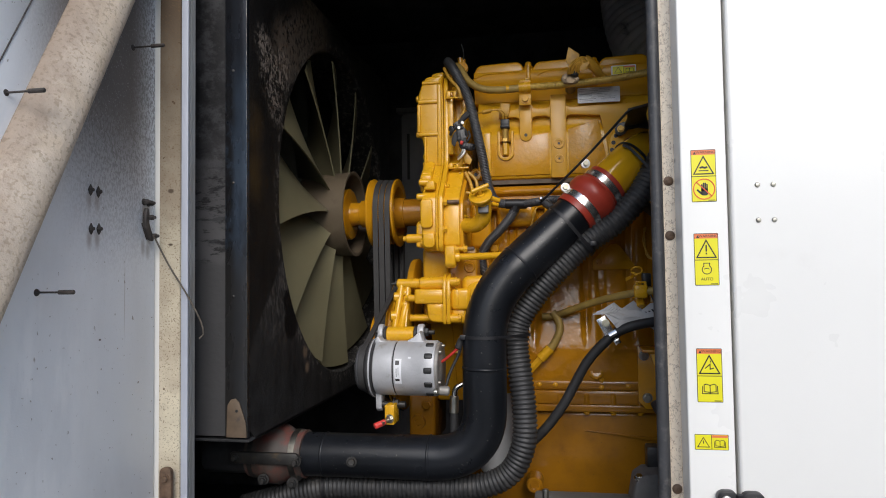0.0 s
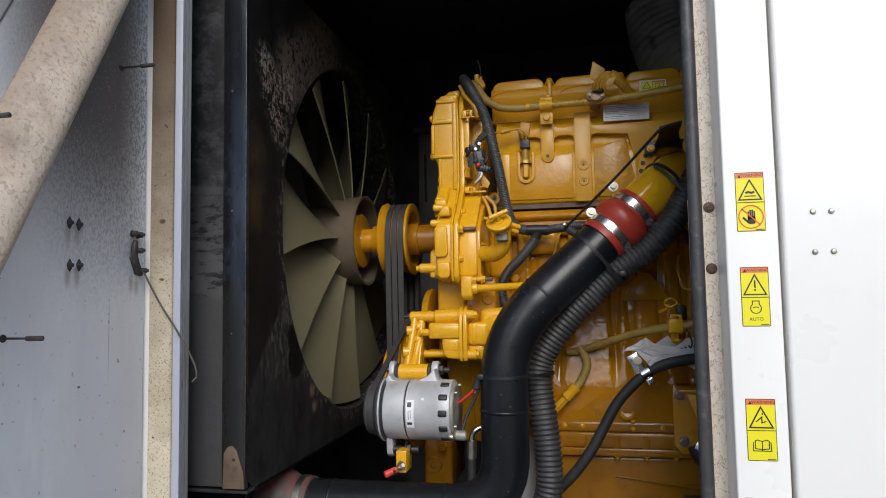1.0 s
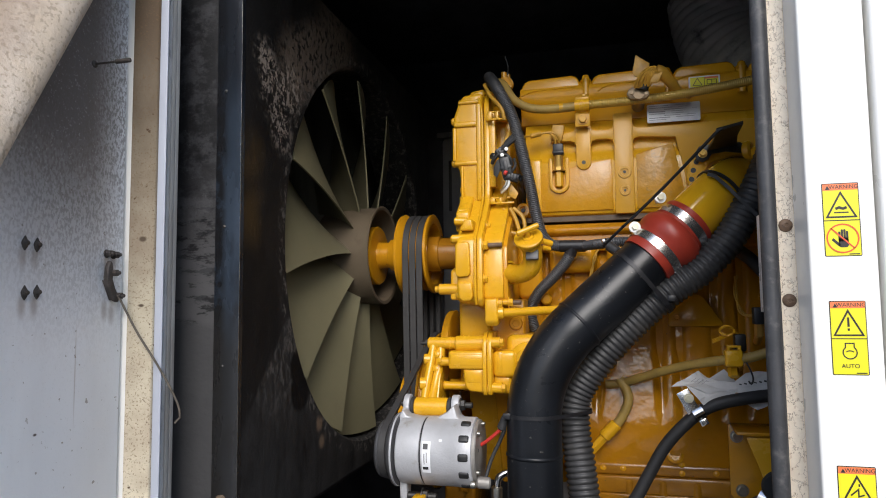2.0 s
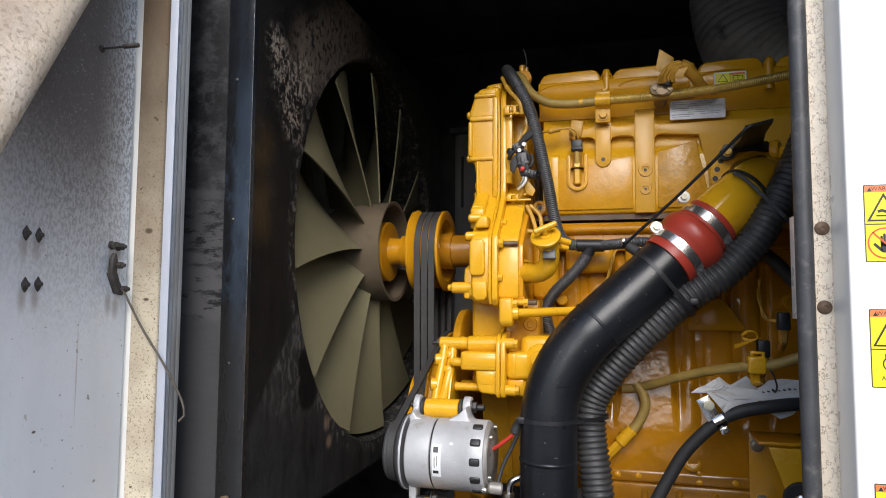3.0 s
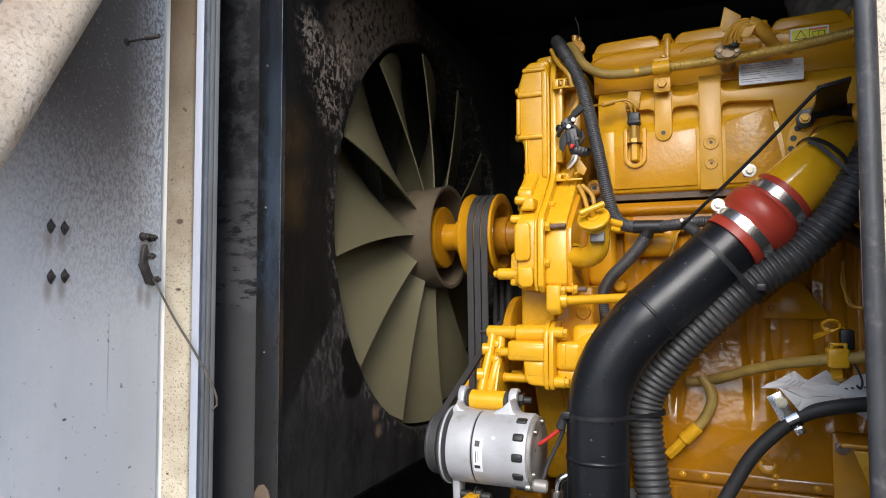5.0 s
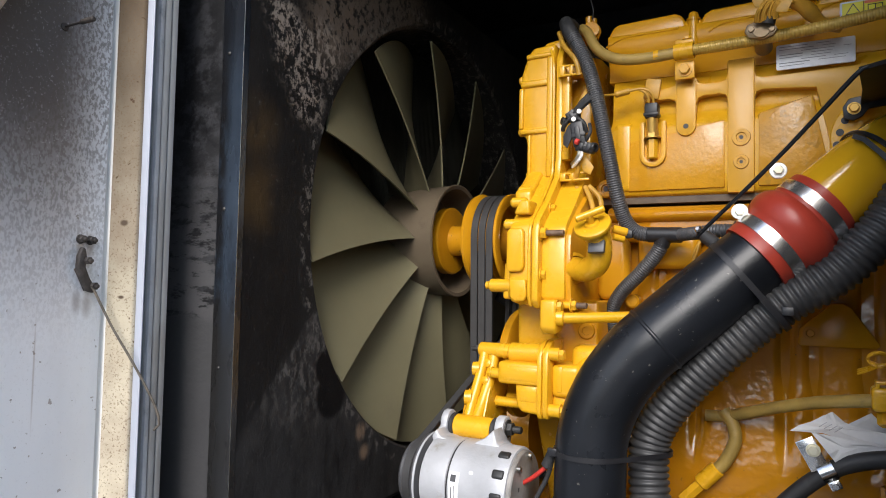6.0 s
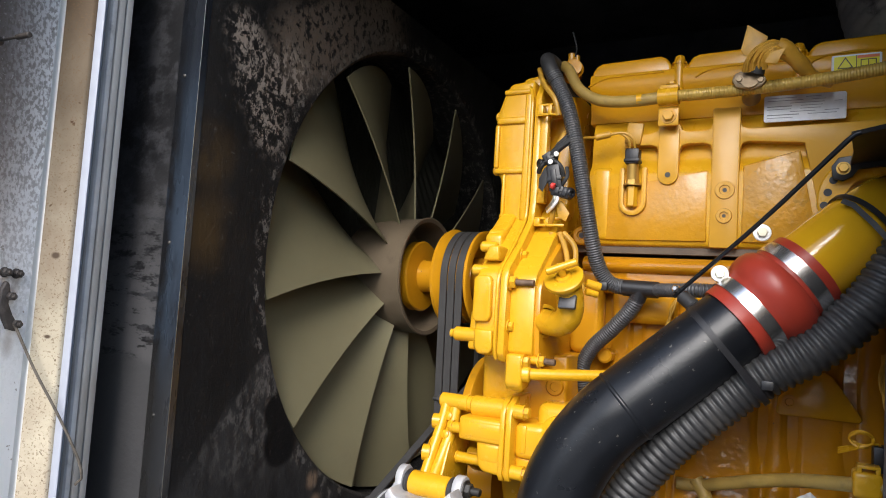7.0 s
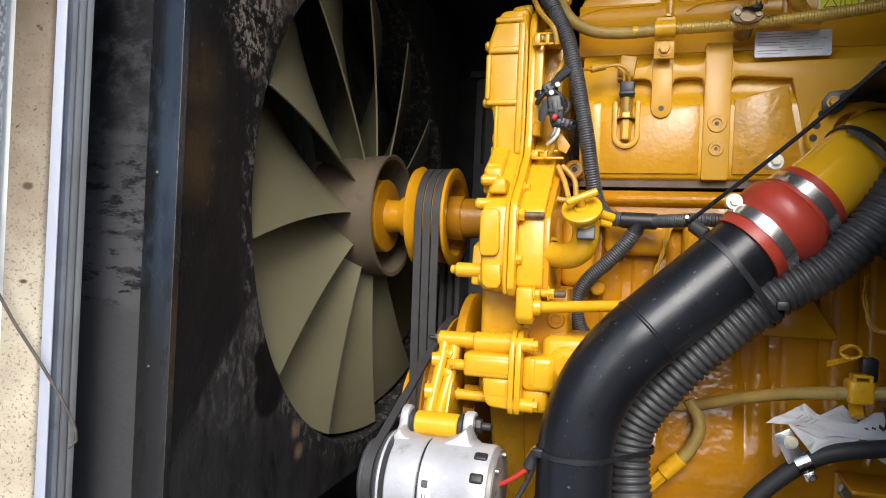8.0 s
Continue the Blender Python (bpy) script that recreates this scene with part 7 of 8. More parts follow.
hexhead(bm, (-0.207, 1.700, 1.592), (1, 0, 0), 0.008, 0.009)
part("bolt", bm, yellow_bright, dip)
bm = M()
rod(bm, (-0.210, 1.712, 1.594), (-0.185, 1.712, 1.594), 0.0060, seg=14)
hexhead(bm, (-0.188, 1.712, 1.594), (1, 0, 0), 0.0082, 0.009)
long_bolt = part("long_bolt", bm, yellow_bright, dip)
bm = M()
rod(bm, (-0.180, 1.712, 1.594), (-0.163, 1.712, 1.594), 0.0048, ease=0.001, seg=12)
part("stud_end", bm, rust_steel, long_bolt, "dark bare thread")

# oil filters, dark cable, lower hose and fittings
for x in (-0.122,):
    of = thing("oil_filter", (x, 1.80, 1.03), "grey-white canister oil filter below the pipe", "filter")
    bm = M()
    lathe(bm, (x, 1.80, 1.045), (0, 0, 1), [(0, 0), (0, 0.030), (0.006, 0.042), (0.016, 0.045), (0.20, 0.045), (0.203, 0.042), (0.203, 0)], 40)
    part("canister", bm, surface("grey_enamel", (0.52, 0.53, 0.54), 0.3, var=0.05, bump=0.03), of)
    bm = M()
    rod(bm, (x, 1.80, 1.03), (x, 1.80, 1.047), 0.018, ease=0.003)
    part("drain", bm, rubber, of)
    bm = M()
    lathe(bm, (x, 1.80, 1.245), (0, 0, 1), [(0, 0), (0, 0.050), (0.03, 0.050), (0.034, 0.046), (0.034, 0)], 40)
    part("filter_head", bm, yellow_paint, of)
bm = M()
sweep(bm, [(0.30, 1.75, 1.422), (0.252, 1.738, 1.418), (0.19, 1.735, 1.405), (0.150, 1.738, 1.382), (0.10, 1.742, 1.330), (0.066, 1.745, 1.272), (0.040, 1.746, 1.225), (0.0, 1.75, 1.17), (-0.05, 1.76, 1.12), (-0.10, 1.78, 1.09)], 0.0115, 16, 0.012)
lone("battery_cable", bm, rubber, (0.1, 1.74, 1.1), "thick black rubber cable across the block", "cable")
pc = thing("cable_clamp", (0.15, 1.73, 1.38), "bright steel P-clamp with a bolt", "clamp")
bm = M()
band(bm, (0.156, 1.737, 1.388), (0.78, 0, 0.45), 0.0122, 0.019, 0.0024, 30)
part("band", bm, steel_bright, pc)
bm = M()
box(bm, (0.126, 1.728, 1.388), (0.149, 1.731, 1.430), 0.001, turn=Matrix.Rotation(radians(-28), 4, "Y"))
part("strap", bm, band_steel, pc)
bm = M()
hexhead(bm, (0.139, 1.728, 1.415), (0, -1, 0), 0.0065, 0.006)
part("bolt", bm, nut_zinc, pc, "greenish zinc bolt")
bm = M()
box(bm, (0.157, 1.729, 1.366), (0.172, 1.734, 1.378), 0.002, turn=Matrix.Rotation(radians(-28), 4, "Y"))
rod(bm, (0.1645, 1.735, 1.372), (0.1645, 1.722, 1.372), 0.0045, seg=12, ease=0.001)
part("lug", bm, band_steel, pc)
# crumpled paper tag behind the cable
tag = thing("paper_tag", (0.2, 1.755, 1.40), "crumpled white paper tag tied to the cable", "tag")


def leaf_of(name, pts, note=""):
    """A thin sheet through (x, y, z) corners, fanned from its middle."""
    bm = M()
    vs = [bm.verts.new(p) for p in pts]
    c = bm.verts.new(sum((Vector(p) for p in pts), Vector()) / len(pts))
    for a, b in zip(vs, vs[1:] + vs[:1]):
        bm.faces.new((a, b, c))
    bmesh.ops.subdivide_edges(bm, edges=bm.edges[:], cuts=2, use_grid_fill=True)
    random.seed(5)
    for v in bm.verts:
        v.co.y += random.uniform(-0.0012, 0.0012)
    bmesh.ops.solidify(bm, geom=bm.faces[:], thickness=0.0005)
    return part(name, bm, paper, tag, note, angle=14)


back_leaf = leaf_of("curled_leaf", [(0.111, 1.748, 1.433), (0.122, 1.752, 1.441), (0.136, 1.758, 1.446), (0.150, 1.762, 1.455), (0.162, 1.768, 1.461), (0.176, 1.764, 1.449), (0.192, 1.760, 1.444), (0.226, 1.757, 1.441), (0.228, 1.750, 1.424), (0.19, 1.744, 1.427), (0.150, 1.741, 1.436)], "curled grey-lit leaf with fine print")
leaf_of("raised_corner", [(0.178, 1.764, 1.446), (0.206, 1.758, 1.466), (0.229, 1.765, 1.441), (0.205, 1.768, 1.432)])
leaf_of("folded_leaf", [(0.136, 1.738, 1.437), (0.152, 1.734, 1.436), (0.190, 1.738, 1.430), (0.224, 1.745, 1.4245), (0.196, 1.735, 1.412), (0.165, 1.728, 1.4010), (0.157, 1.729, 1.412)])
print_leaf = leaf_of("printed_leaf", [(0.222, 1.757, 1.442), (0.243, 1.758, 1.459), (0.264, 1.756, 1.463), (0.300, 1.752, 1.461), (0.300, 1.748, 1.425), (0.26, 1.750, 1.422), (0.226, 1.751, 1.424)], "leaf with a bold unreadable line")
leaf_of("torn_corner", [(0.232, 1.758, 1.414), (0.240, 1.756, 1.404), (0.259, 1.752, 1.393), (0.280, 1.752, 1.402), (0.292, 1.755, 1.416), (0.262, 1.760, 1.418)])
for k in range(8):
    x, z = 0.229 + 0.0085 * k, 1.4395 + 0.0012 * k
    bm = M()
    box(bm, (x, 1.7455, z - 0.0010), (x + 0.0046, 1.7462, z + 0.0010 + 0.0006 * (k % 3)), turn=Matrix.Rotation(0.25, 4, "Y"))
    part("printed_bar", bm, sign_black, print_leaf)
for k in range(4):
    x, z = 0.150 + 0.006 * k, 1.4525 - 0.0016 * k
    bm = M()
    box(bm, (x, 1.7400, z - 0.011), (x + 0.0008, 1.7405, z + 0.001), turn=Matrix.Rotation(0.9, 4, "Y"))
    part("printed_bar", bm, grey_print, back_leaf)
bm = M()
sweep(bm, [(0.238, 1.735, 1.486), (0.246, 1.733, 1.470), (0.252, 1.738, 1.452), (0.250, 1.744, 1.440), (0.245, 1.742, 1.446)], 0.0016, 8, 0.004)
part("string", bm, rubber, tag, "black tie string")
# lower overpainted hose
bm = M()
sweep(bm, [(-0.01, 1.848, 1.424), (0.022, 1.845, 1.427), (0.094, 1.812, 1.453), (0.150, 1.780, 1.471), (0.212, 1.742, 1.485), (0.25, 1.735, 1.490), (0.30, 1.72, 1.510)], 0.0088, 14, 0.01)
lone("fuel_line", bm, olive_hose, (0.15, 1.78, 1.46), "overpainted yellow-brown fuel line on the block", "fuel line")
bm = M()
sweep(bm, [(0.017, 1.843, 1.436), (0.031, 1.840, 1.414), (0.034, 1.838, 1.390), (0.020, 1.838, 1.358), (0.004, 1.838, 1.339)], 0.0098, 14, 0.008)
fl2 = lone("fuel_line", bm, olive_hose, (0.02, 1.84, 1.35), "overpainted hose elbow with brass ends", "fuel line")
bm = M()
rod(bm, (0.010, 1.838, 1.346), (-0.016, 1.838, 1.318), 0.0128, ease=0.002, seg=16)
rod(bm, (-0.010, 1.838, 1.324), (-0.043, 1.838, 1.289), 0.0095, ease=0.001, seg=6)
part("end_fitting", bm, yellow_bright, fl2)
cl2 = thing("hose_clip", (0.22, 1.74, 1.47), "yellow moulded clip holding the fuel line", "clip", "hose clips")
bm = M()
box(bm, (0.205, 1.728, 1.472), (0.236, 1.762, 1.503), 0.005, 3)
box(bm, (0.209, 1.730, 1.500), (0.214, 1.75, 1.510), 0.001)
box(bm, (0.228, 1.730, 1.500), (0.233, 1.75, 1.510), 0.001)
box(bm, (0.209, 1.730, 1.507), (0.233, 1.75, 1.511), 0.001)
part("saddle", bm, yellow_bright, cl2)
bm = M()
rod(bm, (0.222, 1.76, 1.470), (0.222, 1.75, 1.452), 0.010, ease=0.002, seg=6)
part("nut", bm, yellow_bright, cl2)
for x, z in ((0.273, 1.548), (0.238, 1.498)):
    s2 = thing("sensor_plug", (x, 1.77, z), "small blue-black connector on a brass sensor", "sensor", "side sensors")
    bm = M()
    box(bm, (x - 0.010, 1.762, z), (x + 0.010, 1.785, z + 0.032), 0.003)
    part("connector", bm, black_plastic, s2)
    bm = M()
    rod(bm, (x, 1.775, z + 0.002), (x, 1.778, z - 0.022), 0.0085, ease=0.001, seg=6)
    rod(bm, (x, 1.778, z - 0.02), (x, 1.80, z - 0.035), 0.007, ease=0.001)
    part("body", bm, brass, s2)
    for k in range(3 if x < 0.25 else 0):
        bm = M()
        c_ = Vector((x - 0.022, 1.768, z + 0.038))
        ring_ = [c_ + Vector((0.013 * math.cos(a_), 0.004 * math.sin(2 * a_ + k), (0.007 + 0.0015 * k) * math.sin(a_))) for a_ in (radians(330 + 50 * q_) for q_ in range(14))]
        sweep(bm, [(x, 1.772, z + 0.028), (x - 0.004, 1.770, z + 0.034), *ring_, (x - 0.045, 1.79, z + 0.02 - 0.003 * k)], 0.0015, 7, 0.004)
        part("wire", bm, yellow_bright, s2)
# hydraulic hose with a bent fitting
hy = thing("hydraulic_hose", (-0.215, 1.66, 1.2), "black hose with crimped steel elbow end", "hose")
bm = M()
sweep(bm, [(-0.165, 1.69, 1.278), (-0.19, 1.680, 1.278), (-0.207, 1.675, 1.268), (-0.211, 1.675, 1.245)], 0.0065, 14, 0.004)
part("elbow", bm, steel_bright, hy)
bm = M()
rod(bm, (-0.180, 1.684, 1.278), (-0.160, 1.692, 1.278), 0.011, ease=0.001, seg=6)
part("nut", bm, zinc, hy)
bm = M()
rod(bm, (-0.211, 1.675, 1.252), (-0.212, 1.675, 1.212), 0.0105, ease=0.002)
part("crimp", bm, zinc, hy)
bm = M()
sweep(bm, [(-0.212, 1.675, 1.215), (-0.212, 1.68, 1.14), (-0.20, 1.70, 1.06), (-0.18, 1.72, 0.98)], 0.0095, 14, 0.012)
part("hose", bm, rubber, hy)
for i, (pts, m) in enumerate(([[(-0.236, 1.642, 1.333), (-0.222, 1.636, 1.342), (-0.205, 1.629, 1.356), (-0.191, 1.624, 1.369)], red_wire], [[(-0.187, 1.624, 1.366), (-0.196, 1.628, 1.345), (-0.212, 1.626, 1.312), (-0.222, 1.618, 1.278)], rubber],
                              [[(-0.205, 1.70, 1.345), (-0.195, 1.71, 1.368), (-0.175, 1.71, 1.375), (-0.15, 1.71, 1.37)], yellow_loose])):
    bm = M()
    sweep(bm, pts, 0.0034 if i < 2 else 0.0075, 10, 0.006)
    lone("alternator_wire", bm, m, pts[0], ("red insulated wire at the alternator", "black insulated wire at the alternator", "yellow overpainted wire at the alternator")[i], "wire")
bm = M()
rod(bm, (-0.193, 1.625, 1.366), (-0.184, 1.622, 1.392), 0.0085, 0.006, ease=0.003)
lone("wire_boot", bm, rubber, (-0.19, 1.624, 1.365), "black rubber boot tied against the air pipe", "boot")

# engine mount, frame rail and bracket at the opening's foot
rail_dust = surface("dusty_grey_steel", (0.15, 0.142, 0.132), 0.7, var=0.2, var_scale=9, grime=(0.08, 0.075, 0.07), grime_scale=14, bump=0.2)
rail = thing("frame_rail", (0.15, 1.62, 0.62), "dusty grey steel frame rail with a bolt", "rail")
bm = M()
box(bm, (-0.03, 1.58, LOW), (0.80, 1.70, 1.037), 0.006)
part("rail", bm, rail_dust, rail)
bm = M()
hexhead(bm, (-0.004, 1.600, 1.037), (0, 0, 1), 0.012, 0.010)
rod(bm, (-0.004, 1.600, 1.04), (-0.004, 1.600, 1.07), 0.007, ease=0.002)
part("bolt", bm, zinc, rail)
bm = M()
prism(bm, [(0.175, 1.037), (0.185, 1.092), (0.205, 1.106), (0.26, 1.110), (0.30, 1.110), (0.30, 1.037)], "y", 1.60, 1.69, 0.006, 3)
part("mount_foot", bm, rail_dust, rail)
bm = M()
hexhead(bm, (0.192, 1.612, 1.096), (0, -0.4, 1), 0.008, 0.008)
part("bolt", bm, steel_bright, rail)
bm = M()
lathe(bm, (-0.035, 1.80, 1.016), (0, -1, 0), [(-0.05, 0.0), (-0.05, 0.022), (0.0, 0.020), (0.004, 0.016), (0.004, 0.010), (-0.002, 0.009), (-0.002, 0)], 30)
lone("drain_boss", bm, yellow_dark, (-0.035, 1.80, 0.99), "yellow drain boss low on the engine", "boss")
bm = M()
box(bm, (0.215, 1.66, 1.095), (0.30, 1.70, 1.150), 0.004)
lone("mount_block", bm, dark_steel, (0.25, 1.68, 1.095), "dark steel block beside the engine mount", "bracket")
yb = thing("starter_bracket", (0.25, 1.80, 1.20), "yellow sheet bracket at the engine side", "bracket")
bm = M()
prism(bm, [(0.222, 1.350), (0.400, 1.352), (0.40, 1.196), (0.238, 1.196), (0.222, 1.215)], "y", 1.846, 1.856, 0.002)
part("mounting_plate", bm, yellow_paint, yb)
bm = M()
prism(bm, [(1.775, 1.348), (1.775, 1.342), (1.856, 1.345), (1.856, 1.352)], "x", 0.226, 0.40, 0.0015)
part("cap_plate", bm, yellow_paint, yb)
bm = M()
prism(bm, [(0.243, 1.338), (0.40, 1.340), (0.40, 1.19), (0.296, 1.19)], "y", 1.775, 1.781, 0.0015)
part("angled_plate", bm, yellow_bright, yb)
for x, z in ((0.2365, 1.327), (0.243, 1.224)):
    bm = M()
    hexhead(bm, (x, 1.846, z), (0, -1, 0), 0.0088, 0.009)
    part("bolt", bm, zinc, yb, "grey steel bolt head")
bm = M()
lathe(bm, (0.294, 1.775, 1.252), (-0.1, -1, 0), [(0, 0), (0, 0.030), (0.006, 0.0295), (0.009, 0.026), (0.009, 0)], 36)
disc = part("rubber_disc", bm, rubber, yb)
bm = M()
lathe(bm, (0.294, 1.765, 1.252), (-0.1, -1, 0), [(0, 0.0135), (0.003, 0.0135), (0.003, 0.010), (0.006, 0.010), (0.008, 0.006), (0.008, 0)], 20)
part("terminal_nut", bm, steel_bright, disc)
lp = thing("hose_end", (0.27, 1.78, 1.17), "black rubber hose end in a bright steel ring", "hose end")
bm = M()
lathe(bm, (0.276, 1.795, 1.222), (0.75, -0.5, -0.35), [(-0.010, 0.021), (-0.010, 0.0245), (0.008, 0.0245), (0.008, 0.021), (-0.010, 0.021)], 36)
part("ring", bm, steel_bright, lp)
bm = M()
sweep(bm, [(0.262, 1.80, 1.226), (0.272, 1.79, 1.205), (0.294, 1.78, 1.180), (0.33, 1.77, 1.155)], 0.0205, 20, 0.008)
part("hose", bm, rubber, lp)

# thin plate on the opening's edge, flexible duct, far panel
bm = M()
box(bm, (0.2015, 1.353, 1.578), (0.2045, 1.395, 1.708), 0.0008)
lone("edge_plate", bm, white_paint, (0.20, 1.37, 1.58), "narrow pale plate at the inner edge", "plate")
bm = M()
sweep(bm, [(0.335, 2.50, 2.498), (0.345, 2.48, 2.40), (0.375, 2.45, 2.30), (0.44, 2.42, 2.22), (0.55, 2.40, 2.16)], 0.135, 36, ribs=0.024, depth=0.008)
lone("flexible_duct", bm, duct_skin, (0.34, 2.48, 2.1), "large black ribbed flexible duct behind the engine", "duct", angle=70)
panel_grey = surface("dull_grey_panel_paint", (0.20, 0.20, 0.205), 0.5, var=0.15, var_scale=6, grime=(0.10, 0.10, 0.10), grime_scale=9)
far = thing("far_panel", (-0.42, 2.93, 1.3), "dark grey access panel on the back wall", "panel")
bm = M()
prism(bm, rounded(-0.62, 1.25, 0.10, 2.24, 0.02), "y", 2.93, 2.95, 0.004)
part("sheet", bm, panel_grey, far)
bm = M()
box(bm, (-0.64, 2.915, 2.24), (0.12, 2.95, 2.262), 0.004)
part("rail", bm, panel_grey, far)
bm = M()
box(bm, (-0.595, 2.922, 1.95), (-0.583, 2.93, 2.15), 0.003)
part("slot_trim", bm, soot, far)
bm = M()
sweep(bm, [(-0.203, 1.86, 2.10), (-0.200, 1.855, 2.115), (-0.206, 1.85, 2.140)], 0.0013, 6, 0.006)
lone("loose_wire", bm, rubber, (-0.203, 1.86, 2.10), "thin loose black wire end", "wire")
bm = M()
sweep(bm, [(0.225, 1.84, 1.715), (0.263, 1.80, 1.677), (0.287, 1.80, 1.651), (0.315, 1.80, 1.617), (0.36, 1.80, 1.56)], 0.0125, 14, 0.01)
lone("branch_cable", bm, rubber, (0.29, 1.8, 1.6), "thick black cable behind the corrugated hose", "cable")
for pts in ([(-0.02, 1.845, 1.700), (-0.023, 1.842, 1.682), (-0.033, 1.84, 1.655), (-0.036, 1.84, 1.632), (-0.043, 1.845, 1.600)], [(0.241, 1.81, 1.64), (0.241, 1.80, 1.605), (0.244, 1.795, 1.571), (0.262, 1.785, 1.563), (0.275, 1.777, 1.566)]):
    for k in range(2):
        bm = M()
        sweep(bm, [(x + 0.004 * k * (-1) ** n, y, z + 0.002 * k) for n, (x, y, z) in enumerate(pts)], 0.0021, 7, 0.006)
        lone("painted_wire", bm, yellow_loose, pts[0], "thin overpainted yellow wire on the block", "wire", "painted wires")
bm = M()
lathe(bm, (0.311, 1.884, 1.599), (0, -1, 0), [(0, 0.017), (0.008, 0.016), (0.008, 0.008), (0.003, 0.007), (0.003, 0)], 24)
part("boss", bm, yellow_paint, block)

# ---- signs and plates ----
def letters(text, size, at, material, parent, name="lettering"):
    """Flat letters of the built-in font, facing the yard."""
    c = bpy.data.curves.new("text", "FONT")
    c.body, c.size, c.align_x, c.align_y, c.extrude = text, size, "CENTER", "CENTER", 0.0001
    o = bpy.data.objects.new("text", c)
    scene.collection.objects.link(o)
    bpy.context.view_layer.update()
    me = bpy.data.meshes.new_from_object(o.evaluated_get(bpy.context.evaluated_depsgraph_get()))
    bpy.data.objects.remove(o)
    bm = M()
    bm.from_mesh(me)
    bmesh.ops.transform(bm, matrix=Matrix.Translation(at) @ Matrix.Rotation(radians(90), 4, "X"), verts=bm.verts)
    return part(name, bm, material, parent)


def flat(pts, y, d=0.0003):
    return prism(M(), pts, "y", y - d, y)


def bars(segs, y, t, d=0.0003):
    bm = M()
    for (ax_, az), (bx, bz) in segs:
        u = Vector((bx - ax_, bz - az))
        n = Vector((-u.y, u.x)).normalized() * t / 2
        e = u.normalized() * t * 0.4
        prism(bm, [(ax_ - e.x + n.x, az - e.y + n.y), (bx + e.x + n.x, bz + e.y + n.y), (bx + e.x - n.x, bz + e.y - n.y), (ax_ - e.x - n.x, az - e.y - n.y)], "y", y - d, y)
    return bm


def stroke(pts, y, t, closed=False, d=0.0003):
    """One mitred strip of width t along flat (x, z) points."""
    bm = M()
    ps = [Vector(p) for p in pts]
    n = len(ps)
    left, right = [], []
    for k, p in enumerate(ps):
        a = ps[k - 1] if k or closed else None
        b = ps[(k + 1) % n] if k < n - 1 or closed else None
        u = (p - a).normalized() if a is not None else (b - p).normalized()
        v = (b - p).normalized() if b is not None else u
        m = Vector((-(u.y + v.y), u.x + v.x)).normalized()
        m = m * (t / 2) / max(0.35, m.dot(Vector((-u.y, u.x))))
        left.append(p + m)
        right.append(p - m)
    quads = n if closed else n - 1
    layers = [[[bm.verts.new((q.x, yy, q.y)) for q in side_] for side_ in (left, right)] for yy in (y - d, y)]
    for k in range(quads):
        j = (k + 1) % n
        (fl, fr), (bl, br) = layers
        bm.faces.new((fl[k], fl[j], fr[j], fr[k]))
        bm.faces.new((bl[k], br[k], br[j], bl[j]))
        bm.faces.new((fl[k], bl[k], bl[j], fl[j]))
        bm.faces.new((fr[k], fr[j], br[j], br[k]))
    bmesh.ops.recalc_face_normals(bm, faces=bm.faces)
    return bm


def ring2(cx, cz, r, y, t, d=0.0003, a0=0, a1=360, n=28):
    whole = a1 - a0 >= 360
    pts = [(cx + r * math.cos(radians(a0 + (a1 - a0) * k / n)), cz + r * math.sin(radians(a0 + (a1 - a0) * k / n))) for k in range(n if whole else n + 1)]
    return stroke(pts, y, t, whole, d)


PY = 1.277


def triangle(sign, cx, cz, w, h, y):
    a, b, c = (cx, cz + h / 2), (cx - w / 2, cz - h / 2), (cx + w / 2, cz - h / 2)
    part("triangle", stroke([a, b, c], y, w * 0.065, True), sign_black, sign)


